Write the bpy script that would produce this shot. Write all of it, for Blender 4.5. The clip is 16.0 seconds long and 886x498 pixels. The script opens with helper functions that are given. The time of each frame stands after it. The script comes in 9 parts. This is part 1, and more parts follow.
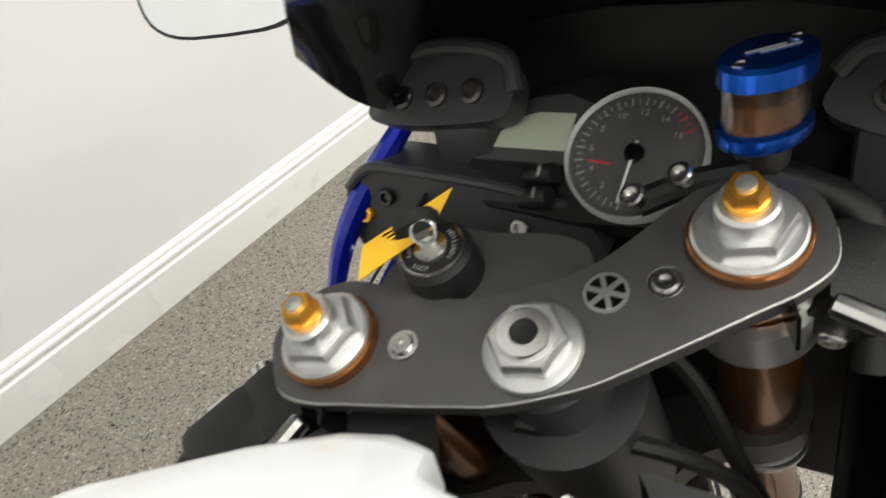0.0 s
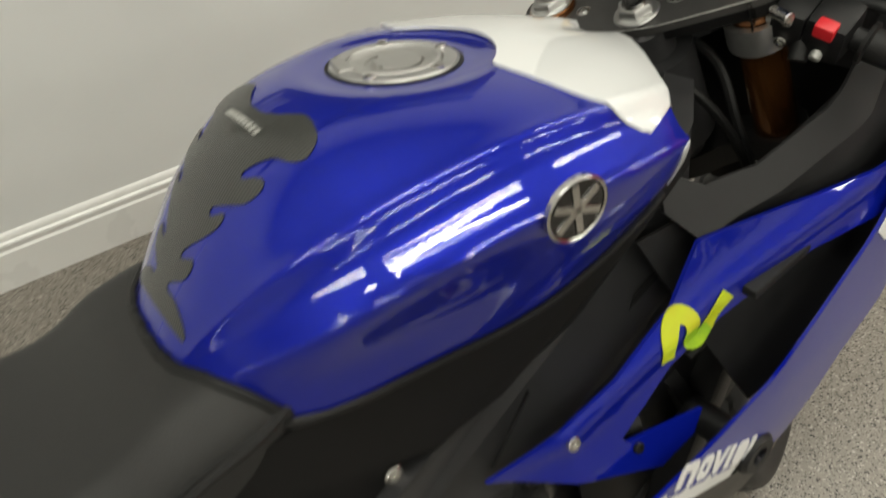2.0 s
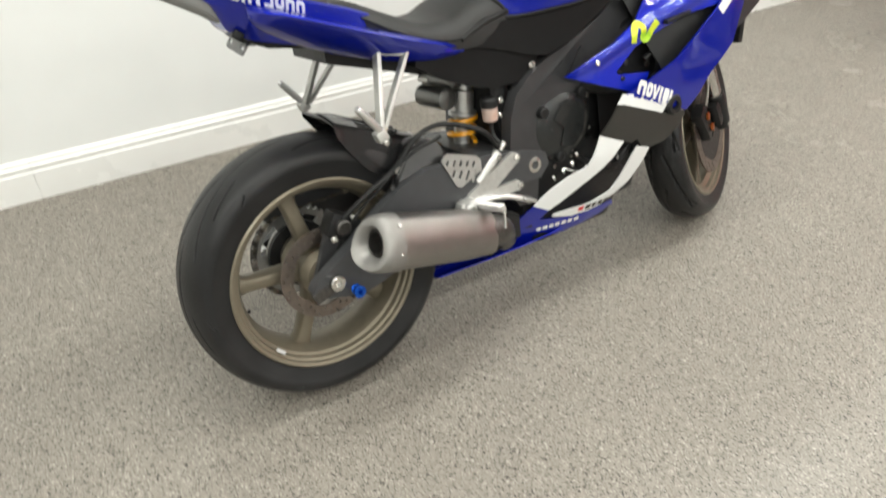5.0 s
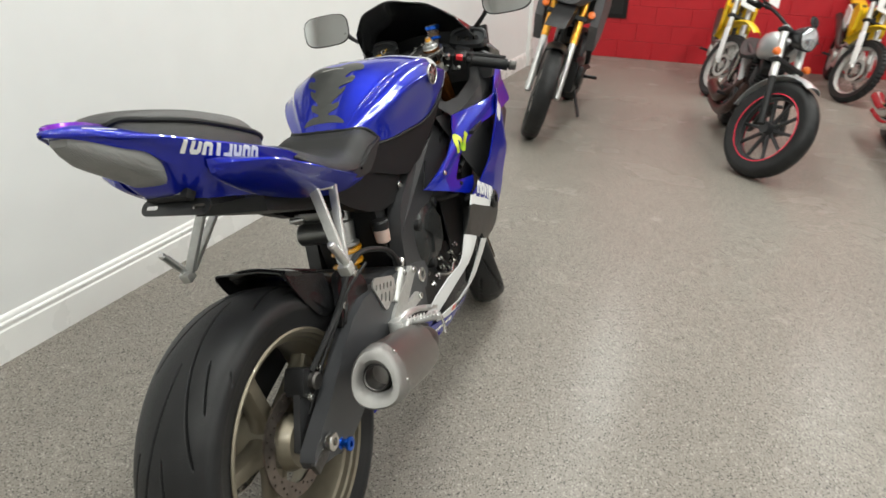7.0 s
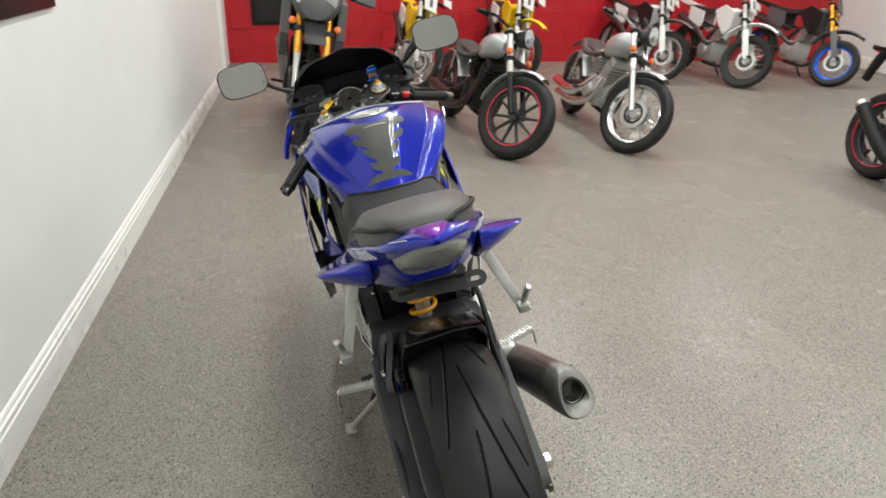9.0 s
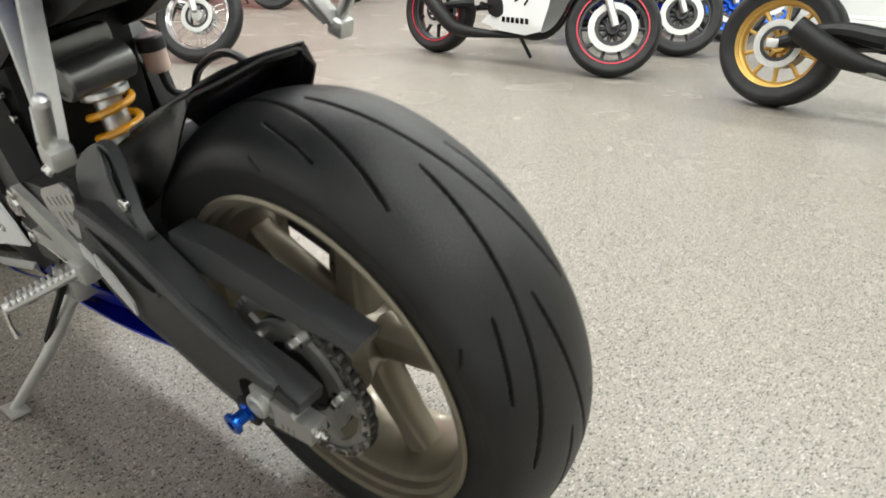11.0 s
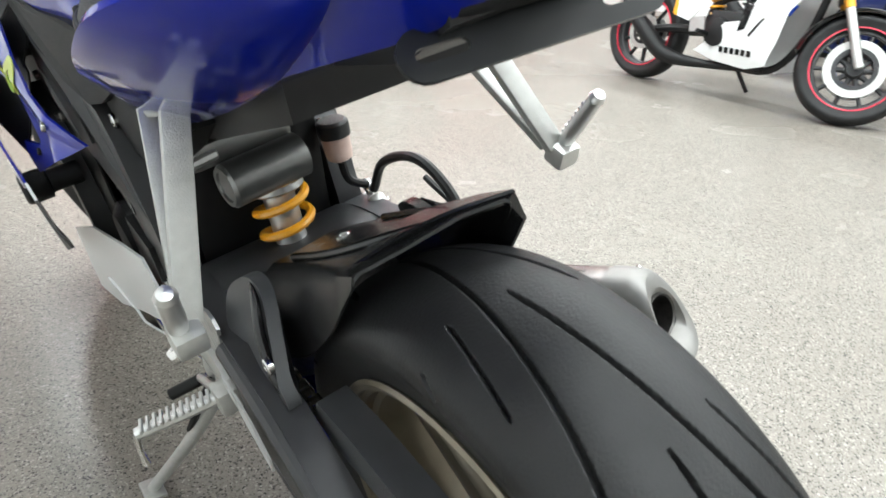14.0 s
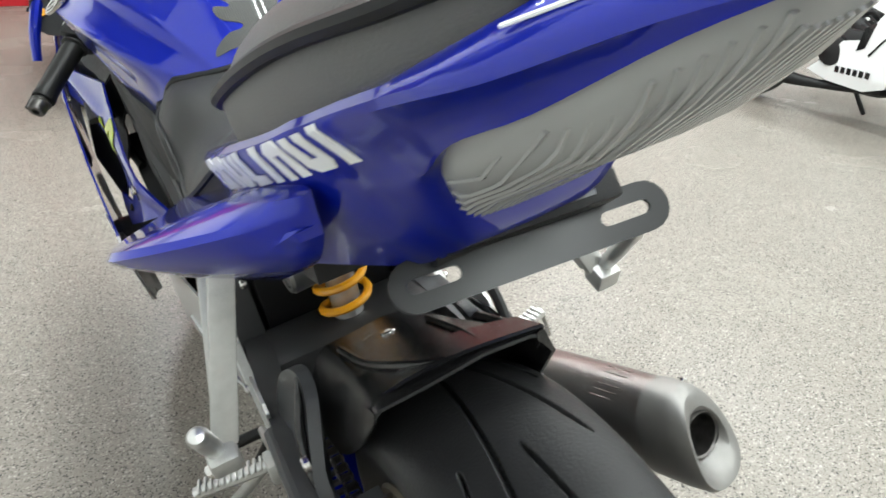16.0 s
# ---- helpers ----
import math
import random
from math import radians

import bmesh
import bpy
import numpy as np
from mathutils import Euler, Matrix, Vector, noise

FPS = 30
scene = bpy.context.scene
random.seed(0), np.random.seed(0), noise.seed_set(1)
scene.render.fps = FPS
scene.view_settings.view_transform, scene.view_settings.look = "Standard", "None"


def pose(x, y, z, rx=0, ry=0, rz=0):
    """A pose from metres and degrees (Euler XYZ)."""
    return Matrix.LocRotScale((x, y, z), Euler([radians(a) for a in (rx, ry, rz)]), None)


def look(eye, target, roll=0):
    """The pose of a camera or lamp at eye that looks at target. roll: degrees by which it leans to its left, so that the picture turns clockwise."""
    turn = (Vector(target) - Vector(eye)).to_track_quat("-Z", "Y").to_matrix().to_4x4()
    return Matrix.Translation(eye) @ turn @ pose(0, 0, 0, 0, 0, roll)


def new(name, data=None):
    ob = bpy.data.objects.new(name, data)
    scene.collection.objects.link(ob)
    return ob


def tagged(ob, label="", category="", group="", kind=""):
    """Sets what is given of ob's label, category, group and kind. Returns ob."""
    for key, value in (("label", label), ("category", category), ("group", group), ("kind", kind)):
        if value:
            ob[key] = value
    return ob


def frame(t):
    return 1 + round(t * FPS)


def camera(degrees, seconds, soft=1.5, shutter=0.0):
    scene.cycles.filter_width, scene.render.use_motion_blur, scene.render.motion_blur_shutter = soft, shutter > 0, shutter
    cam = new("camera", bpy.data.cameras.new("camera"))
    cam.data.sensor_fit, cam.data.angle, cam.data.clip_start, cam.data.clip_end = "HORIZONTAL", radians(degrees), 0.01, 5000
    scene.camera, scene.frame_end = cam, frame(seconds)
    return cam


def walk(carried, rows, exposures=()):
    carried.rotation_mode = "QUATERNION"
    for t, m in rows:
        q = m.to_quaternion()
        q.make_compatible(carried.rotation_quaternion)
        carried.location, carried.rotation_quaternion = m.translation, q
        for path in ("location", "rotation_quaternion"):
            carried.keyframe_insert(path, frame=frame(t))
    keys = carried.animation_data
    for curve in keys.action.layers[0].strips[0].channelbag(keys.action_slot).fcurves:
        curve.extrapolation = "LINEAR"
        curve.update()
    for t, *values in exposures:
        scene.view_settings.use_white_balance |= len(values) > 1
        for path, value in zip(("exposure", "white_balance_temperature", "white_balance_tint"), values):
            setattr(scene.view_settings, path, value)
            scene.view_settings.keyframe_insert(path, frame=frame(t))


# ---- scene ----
cam = camera(64.0, 16.0, soft=1.6, shutter=0.3)
# time, eye, a point looked at, roll
PATH = [
    (0, (-0.163, 0.845, 1.151), (-0.917, 2.174, -0.141), 0.9),
    (0.5, (-0.168, 0.746, 1.159), (-0.989, 2.03, -0.136), 0.5),
    (1, (-0.112, 0.648, 1.183), (-0.985, 1.896, -0.113), 0.8),
    (1.5, (0.007, 0.563, 1.239), (-0.971, 1.713, -0.074), 1.1),
    (2, (0.219, 0.492, 1.274), (-0.917, 1.281, -0.171), -0.3),
    (2.5, (0.421, 0.376, 1.284), (-0.76, 1.036, -0.189), 0.8),
    (3, (0.638, 0.307, 1.314), (-0.5, 0.873, -0.230), -0.7),
    (3.5, (0.853, 0.173, 1.319), (-0.291, 0.803, -0.196), 0.8),
    (4, (1.079, 0.042, 1.353), (-0.111, 0.687, -0.119), 0.1),
    (4.5, (1.194, -0.198, 1.392), (-0.002, 0.52, -0.041), 1.9),
    (5, (1.213, -0.448, 1.365), (-0.12, 0.422, 0.155), 0.9),
    (5.2, (1.175, -0.486, 1.353), (-0.217, 0.464, 0.277), 0.3),
    (7.3, (0.526, -1.029, 1.268), (0.037, 0.735, 0.461), 1.8),
    (7.5, (0.419, -1.07, 1.307), (0.004, 0.714, 0.504), 1.6),
    (8, (0.119, -1.239, 1.359), (-0.079, 0.583, 0.558), 2.4),
    (8.5, (-0.14, -1.248, 1.355), (-0.062, 0.589, 0.570), 1.5),
    (9, (-0.38, -1.159, 1.381), (-0.035, 0.646, 0.593), 1.4),
    (9.5, (-0.559, -1.086, 1.326), (0.1, 0.634, 0.546), 1.5),
    (10, (-0.571, -0.924, 1.133), (0.533, 0.554, 0.361), 1.9),
    (10.2, (-0.547, -0.833, 1.050), (0.717, 0.513, 0.282), 2.0),
    (12.3, (-0.694, -0.405, 0.594), (0.755, 0.711, -0.216), 1.3),
    (12.5, (-0.688, -0.379, 0.597), (0.773, 0.742, -0.185), 1.9),
    (13, (-0.599, -0.339, 0.685), (0.845, 0.796, -0.107), 1.9),
    (13.5, (-0.51, -0.33, 0.796), (0.769, 0.982, -0.005), 1.6),
    (14, (-0.439, -0.347, 0.870), (0.602, 1.144, 0.037), 2.4),
    (14.5, (-0.376, -0.374, 0.926), (0.553, 1.182, 0.081), 2.4),
    (15, (-0.328, -0.381, 0.965), (0.536, 1.207, 0.111), 2.5),
    (15.5, (-0.337, -0.362, 1.012), (0.518, 1.233, 0.161), 2.8),
    (16, (-0.377, -0.344, 0.992), (0.427, 1.27, 0.126), 2.0),
]
# seconds, stops, kelvin, tint
EXPOSURE = [
    (0.0, 0.6, 6550, 5), (0.5, -0.08, 6600, 5), (1.0, -0.65, 6750, 5), (1.5, -0.8, 6900, 4), (2.0, -0.08, 7050, 3), (2.5, 1.1, 7450, 0),
    (3.0, 1.15, 7950, 0), (3.5, 0.94, 8050, -1), (4.0, 0.78, 7500, 3), (5.0, 0.76, 6600, 4), (7.5, 0.4, 6450, 4), (9.5, 0.4, 6450, 2), (10.2, 0.55, 6500, 4),
    (12.3, 1.66, 6050, 3), (13.5, 1.75, 5950, 3), (14.0, 1.3, 6000, 3), (14.5, 1.0, 5900, 3), (16.0, 1.1, 6100, 2),
]
walk(cam, [(t, look(eye, target, roll)) for t, eye, target, roll in PATH], EXPOSURE)

# ---- light ----
world = bpy.data.worlds.new("world")
scene.world = world
world.use_nodes = True
world.node_tree.nodes["Background"].inputs[0].default_value = (0.9, 0.93, 1.0, 1)
world.node_tree.nodes["Background"].inputs[1].default_value = 0.25

CEILING_Z = 3.5
# rows of ceiling tubes along the showroom: x, y, length
TUBES = [(x, y) for x in (0.05, 2.45, 4.85) for y in (-2.6, 0.4, 3.4, 6.4)]
TUBE_WATTS = 40.0


from mathutils.bvhtree import BVHTree


# ---- helpers of this scene ----
def mat(name, base, rough=0.5, metal=0.0, coat=0.0, var=0.15, scale=30.0, bump=0.0, bscale=200.0, rvar=0.1, spec=0.5, emit=None, second=None):
    """A Principled material whose colour, gloss and relief vary by noise at two scales."""
    m = bpy.data.materials.new(name)
    m.use_nodes = True
    nt = m.node_tree
    b = nt.nodes["Principled BSDF"]
    b.inputs["Metallic"].default_value = metal
    b.inputs["Coat Weight"].default_value = coat
    b.inputs["Coat Roughness"].default_value = 0.04
    b.inputs["Specular IOR Level"].default_value = spec
    tc = nt.nodes.new("ShaderNodeTexCoord")
    n1 = nt.nodes.new("ShaderNodeTexNoise")
    n1.inputs["Scale"].default_value, n1.inputs["Detail"].default_value = scale, 5
    n2 = nt.nodes.new("ShaderNodeTexNoise")
    n2.inputs["Scale"].default_value, n2.inputs["Detail"].default_value = scale * 0.13, 3
    for n in (n1, n2):
        nt.links.new(tc.outputs["Object"], n.inputs["Vector"])
    mx = nt.nodes.new("ShaderNodeMath")
    mx.operation = "MULTIPLY_ADD"
    nt.links.new(n1.outputs["Fac"], mx.inputs[0])
    mx.inputs[1].default_value = 0.5
    half = nt.nodes.new("ShaderNodeMath")
    half.operation = "MULTIPLY"
    half.inputs[1].default_value = 0.5
    nt.links.new(n2.outputs["Fac"], half.inputs[0])
    nt.links.new(half.outputs[0], mx.inputs[2])
    ramp = nt.nodes.new("ShaderNodeValToRGB")
    ramp.color_ramp.elements[0].position, ramp.color_ramp.elements[1].position = 0.3, 0.7
    lo = [c * (1 - var) for c in base]
    hi = [min(1, c * (1 + var)) for c in (second or base)]
    ramp.color_ramp.elements[0].color, ramp.color_ramp.elements[1].color = (*lo, 1), (*hi, 1)
    nt.links.new(mx.outputs[0], ramp.inputs[0])
    nt.links.new(ramp.outputs[0], b.inputs["Base Color"])
    rr = nt.nodes.new("ShaderNodeMapRange")
    rr.inputs["To Min"].default_value, rr.inputs["To Max"].default_value = max(0.02, rough - rvar), min(1, rough + rvar)
    nt.links.new(mx.outputs[0], rr.inputs["Value"])
    nt.links.new(rr.outputs[0], b.inputs["Roughness"])
    if bump:
        nb = nt.nodes.new("ShaderNodeTexNoise")
        nb.inputs["Scale"].default_value, nb.inputs["Detail"].default_value = bscale, 4
        nt.links.new(tc.outputs["Object"], nb.inputs["Vector"])
        bn = nt.nodes.new("ShaderNodeBump")
        bn.inputs["Strength"].default_value, bn.inputs["Distance"].default_value = bump, 0.002
        nt.links.new(nb.outputs["Fac"], bn.inputs["Height"])
        nt.links.new(bn.outputs[0], b.inputs["Normal"])
    if emit:
        b.inputs["Emission Color"].default_value = (*emit[:3], 1)
        b.inputs["Emission Strength"].default_value = emit[3]
    return m


def part(name, bm, material, parent=None, label="", smooth=32):
    """Links a bmesh as one mesh object under a thing or a part."""
    me = bpy.data.meshes.new(name)
    bmesh.ops.recalc_face_normals(bm, faces=bm.faces[:])
    bm.to_mesh(me)
    bm.free()
    me.shade_smooth()
    me.set_sharp_from_angle(angle=radians(smooth))
    me.materials.append(material)
    ob = new(name, me)
    if parent is not None:
        ob.parent = parent
    return tagged(ob, label)


def thing(name, m, label, category, group=""):
    ob = new(name)
    ob.empty_display_size = 0.1
    ob.matrix_world = m
    return tagged(ob, label, category, group)


def curve(points, n):
    """A smooth line (Catmull-Rom) through points, in n steps a span."""
    p = [Vector(q) for q in points]
    p = [2 * p[0] - p[1], *p, 2 * p[-1] - p[-2]]
    out = []
    for i in range(1, len(p) - 2):
        a, b, c, d = p[i - 1 : i + 3]
        for k in range(n):
            t = k / n
            out.append(0.5 * (2 * b + (c - a) * t + (2 * a - 5 * b + 4 * c - d) * t * t + (3 * b - a - 3 * c + d) * t**3))
    return out + [p[-2]]


def closed(points, n):
    """A smooth closed outline through pairs."""
    p = [Vector((x, y, 0)) for x, y in points]
    k = len(p)
    return [(q.x, q.y) for q in curve(p[-2:] + p + p[:2], n)[2 * n : (2 + k) * n]]


def ring_faces(bm, rings, wrap=True, caps=True, loop=False):
    """Skins rows of points."""
    rows = [[bm.verts.new(q) for q in r] for r in rings]
    n = len(rows[0])
    pairs = list(zip(rows, rows[1:])) + ([(rows[-1], rows[0])] if loop else [])
    for a, b in pairs:
        for i in range(n if wrap else n - 1):
            j = (i + 1) % n
            bm.faces.new((a[i], a[j], b[j], b[i]))
    if caps and wrap and not loop:
        bm.faces.new(rows[0][::-1])
        bm.faces.new(rows[-1])
    return bm


def tube(points, r, seg=10, steps=6, bm=None, straight=False, squash=1.0, loop=False):
    """A round bar or hose along points; r is one radius or one for each point."""
    bm = bm or bmesh.new()
    p = [Vector(q) for q in points]
    line = p if straight else curve(p, steps)
    rs = [r] * len(line) if not isinstance(r, (list, tuple)) else np.interp(np.linspace(0, len(p) - 1, len(line)), range(len(p)), r).tolist()
    rings, side = [], None
    for i, q in enumerate(line):
        d = (line[min(i + 1, len(line) - 1)] - line[max(i - 1, 0)]).normalized()
        if side is None:
            side = d.orthogonal().normalized()
        side = (side - d * side.dot(d)).normalized()
        up = d.cross(side)
        rings.append([q + rs[i] * (math.cos(a) * side + squash * math.sin(a) * up) for a in (2 * math.pi * k / seg for k in range(seg))])
    return ring_faces(bm, rings, loop=loop)


def lathe(prof, at, axis, seg=32, bm=None, closed=False):
    """Turns (along, radius) pairs round an axis."""
    bm = bm or bmesh.new()
    d = Vector(axis).normalized()
    s = d.orthogonal().normalized()
    u = d.cross(s)
    at = Vector(at)
    rings = [[at + d * h + max(r, 1e-4) * (math.cos(a) * s + math.sin(a) * u) for a in (2 * math.pi * k / seg for k in range(seg))] for h, r in prof]
    return ring_faces(bm, rings, caps=not closed, loop=closed)


def cyl(p0, p1, r, seg=16, bm=None, edge=0.1):
    """A rod with softened ends."""
    p0, p1 = Vector(p0), Vector(p1)
    n = (p1 - p0).length
    e = min(r * edge * 2, n * 0.3)
    return lathe([(0, r - e), (e, r), (n - e, r), (n, r - e)], p0, p1 - p0, seg, bm)


def slab(outline, d0, d1, plane="x", bevel=0.002, holes=(), shift=None, bm=None):
    """A plate cut to an outline, from d0 to d1 across its plane, with rounded edges. x: (y, z) pairs; y: (x, z); z: (x, y)."""
    out = bm or bmesh.new()
    b = bmesh.new()
    put = {"x": lambda a, c, d: (d, a, c), "y": lambda a, c, d: (a, d, c), "z": lambda a, c, d: (a, c, d)}[plane]
    if holes:
        edges = []
        for ring in (outline, *holes):
            vs = [b.verts.new(put(a, c, d0)) for a, c in ring]
            edges += [b.edges.new((vs[i], vs[(i + 1) % len(vs)])) for i in range(len(vs))]
        faces = bmesh.ops.triangle_fill(b, edges=edges, use_beauty=True)["geom"]
        faces = [f for f in faces if isinstance(f, bmesh.types.BMFace)]
        ext = bmesh.ops.extrude_face_region(b, geom=faces)["geom"]
        bmesh.ops.translate(b, verts=[v for v in ext if isinstance(v, bmesh.types.BMVert)], vec=Vector(put(0, 0, d1 - d0)))
    else:
        ring_faces(b, [[put(a, c, d0) for a, c in outline], [put(a, c, d1) for a, c in outline]])
        if bevel:
            rim = [e for e in b.edges if len(e.link_faces) == 2 and any(len(f.verts) == len(outline) for f in e.link_faces) and e.calc_face_angle(0) > 0.5]
            bmesh.ops.bevel(b, geom=rim, offset=bevel, segments=2, profile=0.6, affect="EDGES", clamp_overlap=True)
    if shift:
        for v in b.verts:
            v.co = shift(v.co)
    me = bpy.data.meshes.new("tmp")
    b.to_mesh(me)
    b.free()
    out.from_mesh(me)
    bpy.data.meshes.remove(me)
    return out


def box(size, m, bevel=0.004, bm=None, segs=2):
    out = bm or bmesh.new()
    b = bmesh.new()
    bmesh.ops.create_cube(b, size=1.0)
    bmesh.ops.scale(b, vec=Vector(size), verts=b.verts[:])
    if bevel:
        bmesh.ops.bevel(b, geom=b.edges[:], offset=min(bevel, min(size) * 0.45), segments=segs, profile=0.6, affect="EDGES")
    bmesh.ops.transform(b, matrix=m if isinstance(m, Matrix) else Matrix.Translation(m), verts=b.verts[:])
    me = bpy.data.meshes.new("tmp")
    b.to_mesh(me)
    b.free()
    out.from_mesh(me)
    bpy.data.meshes.remove(me)
    return out


def screw(at, axis, r, h=0.004, bm=None, hex_head=False):
    """A socket screw with a sunk key hole, or a hexagon nut."""
    if hex_head:
        return lathe([(-0.002, r * 1.25), (0.001, r * 1.3), (0.0012, r), (h, r), (h + 0.001, r * 0.85), (h + 0.001, 0.6 * r), (h * 0.4, 0.55 * r), (h * 0.4, 0)], at, axis, 6, bm)
    return lathe([(-0.002, r), (h * 0.7, r), (h, r * 0.85), (h, r * 0.55), (h * 0.35, r * 0.5), (h * 0.35, 0)], at, axis, 12, bm)


def loft(rows, make, steps=4, caps=True, wrap=True, bm=None):
    """Skins sections: rows of numbers are smoothed along their first one and turned into rings by make(*row)."""
    rows = np.array(rows, float)
    n = len(rows)
    ts = np.linspace(0, n - 1, (n - 1) * steps + 1)
    fine = []
    for t in ts:
        i = min(int(t), n - 2)
        f = t - i
        a, b_, c, d = rows[max(i - 1, 0)], rows[i], rows[i + 1], rows[min(i + 2, n - 1)]
        fine.append(0.5 * (2 * b_ + (c - a) * f + (2 * a - 5 * b_ + 4 * c - d) * f * f + (3 * b_ - a - 3 * c + d) * f**3))
    return ring_faces(bm or bmesh.new(), [make(*r.tolist()) for r in fine], wrap=wrap, caps=caps)


def joined(*bms):
    out = bmesh.new()
    for b in bms:
        me = bpy.data.meshes.new("tmp")
        b.to_mesh(me)
        b.free()
        out.from_mesh(me)
        bpy.data.meshes.remove(me)
    return out


def moved(bm, m):
    bmesh.ops.transform(bm, matrix=m, verts=bm.verts[:])
    return bm


def mirrored(bm):
    for v in bm.verts:
        v.co.x = -v.co.x
    return bm


def oval(cx, cz, rx, rz, n=16, tilt=0.0):
    return [(cx + rx * math.cos(a) * math.cos(tilt) - rz * math.sin(a) * math.sin(tilt), cz + rx * math.cos(a) * math.sin(tilt) + rz * math.sin(a) * math.cos(tilt)) for a in (2 * math.pi * k / n for k in range(n))]


def slot(cx, cz, length, width, tilt=0.0, n=5):
    """A long hole with round ends."""
    pts = []
    for end in (1, -1):
        for k in range(n + 1):
            a = -math.pi / 2 + math.pi * k / n + (0 if end > 0 else math.pi)
            x, z = end * (length - width) / 2 + width / 2 * math.cos(a), width / 2 * math.sin(a)
            pts.append((cx + x * math.cos(tilt) - z * math.sin(tilt), cz + x * math.sin(tilt) + z * math.cos(tilt)))
    return pts


def thick(bm, t):
    """Gives an open skin thickness."""
    bmesh.ops.recalc_face_normals(bm, faces=bm.faces[:])
    bmesh.ops.solidify(bm, geom=bm.faces[:], thickness=t)
    return bm


# ---- materials ----
def paint(name, base, rough=0.3, flake=True):
    """Clear-coated body paint: a fine metal flake under a clear hard coat with faint ripple."""
    m = mat(name, base, 0.36 if flake else rough, 0.45 if flake else 0.0, 1.0, 0.05, 700 if flake else 6, 0, 100, 0.04, 0.1)
    nt = m.node_tree
    b = nt.nodes["Principled BSDF"]
    b.inputs["Coat Roughness"].default_value = 0.025
    tc = nt.nodes.new("ShaderNodeTexCoord")
    ripple = nt.nodes.new("ShaderNodeTexNoise")
    ripple.inputs["Scale"].default_value, ripple.inputs["Detail"].default_value = 260, 1
    nt.links.new(tc.outputs["Object"], ripple.inputs["Vector"])
    bump = nt.nodes.new("ShaderNodeBump")
    bump.inputs["Strength"].default_value, bump.inputs["Distance"].default_value = 0.02, 0.001
    nt.links.new(ripple.outputs["Fac"], bump.inputs["Height"])
    nt.links.new(bump.outputs[0], b.inputs["Coat Normal"])
    return m


BLUE = paint("blue metallic paint", (0.002, 0.011, 0.31))
PURPLE = paint("purple gloss finish", (0.13, 0.01, 0.34))
WHITE_PAINT = paint("white paint", (0.74, 0.75, 0.75), 0.3, False)
WHITE_DECAL = mat("white decal film", (0.8, 0.8, 0.8), 0.35, 0, 0.3, 0.05)
GREEN_DECAL = mat("green decal film", (0.2, 0.5, 0.02), 0.35, 0, 0.3, 0.25, 30, second=(0.45, 0.6, 0.02))
YELLOW_DECAL = mat("yellow decal film", (0.62, 0.58, 0.02), 0.35, 0, 0.3, 0.2, 30, second=(0.4, 0.58, 0.02))
BLACK_PLASTIC = mat("grained black plastic", (0.0095, 0.0095, 0.01), 0.44, 0, 0, 0.25, 50, 0.25, 900, 0.1, 0.3)
BLACK_GLOSS = mat("gloss black paint", (0.004, 0.004, 0.0045), 0.14, 0, 0.4, 0.2, 40, 0.02, 60, 0.05)
# Also lightens the cockpit stay and mirror mounts, in place of light on them.
SATIN_BLACK = mat("satin black plastic and lit cockpit black", (0.042, 0.043, 0.046), 0.4, 0, 0, 0.15, 40, 0.15, 800)
HUGGER_BLACK = mat("moulded mudguard plastic", (0.008, 0.008, 0.0085), 0.24, 0, 0, 0.15, 40, 0.12, 800)
DARK_PANEL = mat("dark grey painted panel", (0.018, 0.0175, 0.015), 0.42, 0, 0.1, 0.12, 25, 0.1, 700)
FRAME_GREY = mat("dark grey cast aluminium", (0.043, 0.043, 0.045), 0.38, 0.35, 0, 0.15, 40, 0.12, 900)
CLAMP_GREY = mat("anodised dark grey aluminium", (0.078, 0.076, 0.075), 0.38, 0.5, 0, 0.1, 60, 0.1, 1300)
ENGINE_BLACK = mat("engine black enamel", (0.012, 0.012, 0.0125), 0.4, 0.2, 0, 0.3, 35, 0.2, 500, 0.1, 0.35)
# The pad's sheen is put into the colour: greyer than the rider seat.
PAD_VINYL = mat("black pad vinyl with sheen in its grey", (0.07, 0.068, 0.066), 0.45, 0, 0, 0.15, 20, 0.3, 700, 0.08, 0.5)
VINYL = mat("black seat vinyl", (0.021, 0.021, 0.0205), 0.5, 0, 0, 0.15, 20, 0.3, 700, 0.08, 0.3)
RUBBER = mat("tyre rubber", (0.015, 0.015, 0.0155), 0.44, 0, 0, 0.5, 14, 0.25, 350, 0.12, 0.28)
HOSE = mat("black hose rubber", (0.008, 0.008, 0.008), 0.5, 0, 0, 0.2, 60, 0, 200, 0.1, 0.3)
BRONZE = mat("bronze wheel paint", (0.2, 0.175, 0.13), 0.4, 0.6, 0.25, 0.14, 40, 0.06, 900)
ALU = mat("satin aluminium", (0.62, 0.62, 0.61), 0.34, 0.9, 0, 0.1, 80, 0.08, 900)
CAST_ALU = mat("cast aluminium", (0.52, 0.52, 0.5), 0.48, 0.8, 0, 0.14, 90, 0.3, 700)
STEEL = mat("bright steel", (0.6, 0.59, 0.57), 0.22, 1.0, 0, 0.1, 60)
TITANIUM = mat("brushed titanium", (0.25, 0.238, 0.225), 0.33, 0.95, 0, 0.12, 20, 0.15, 1500)
SPROCKET_STEEL = mat("grey hard sprocket steel", (0.36, 0.36, 0.35), 0.4, 0.85, 0, 0.25, 60, 0.1, 500)
DARK_STEEL = mat("oily dark steel", (0.11, 0.105, 0.1), 0.38, 0.9, 0, 0.4, 120)
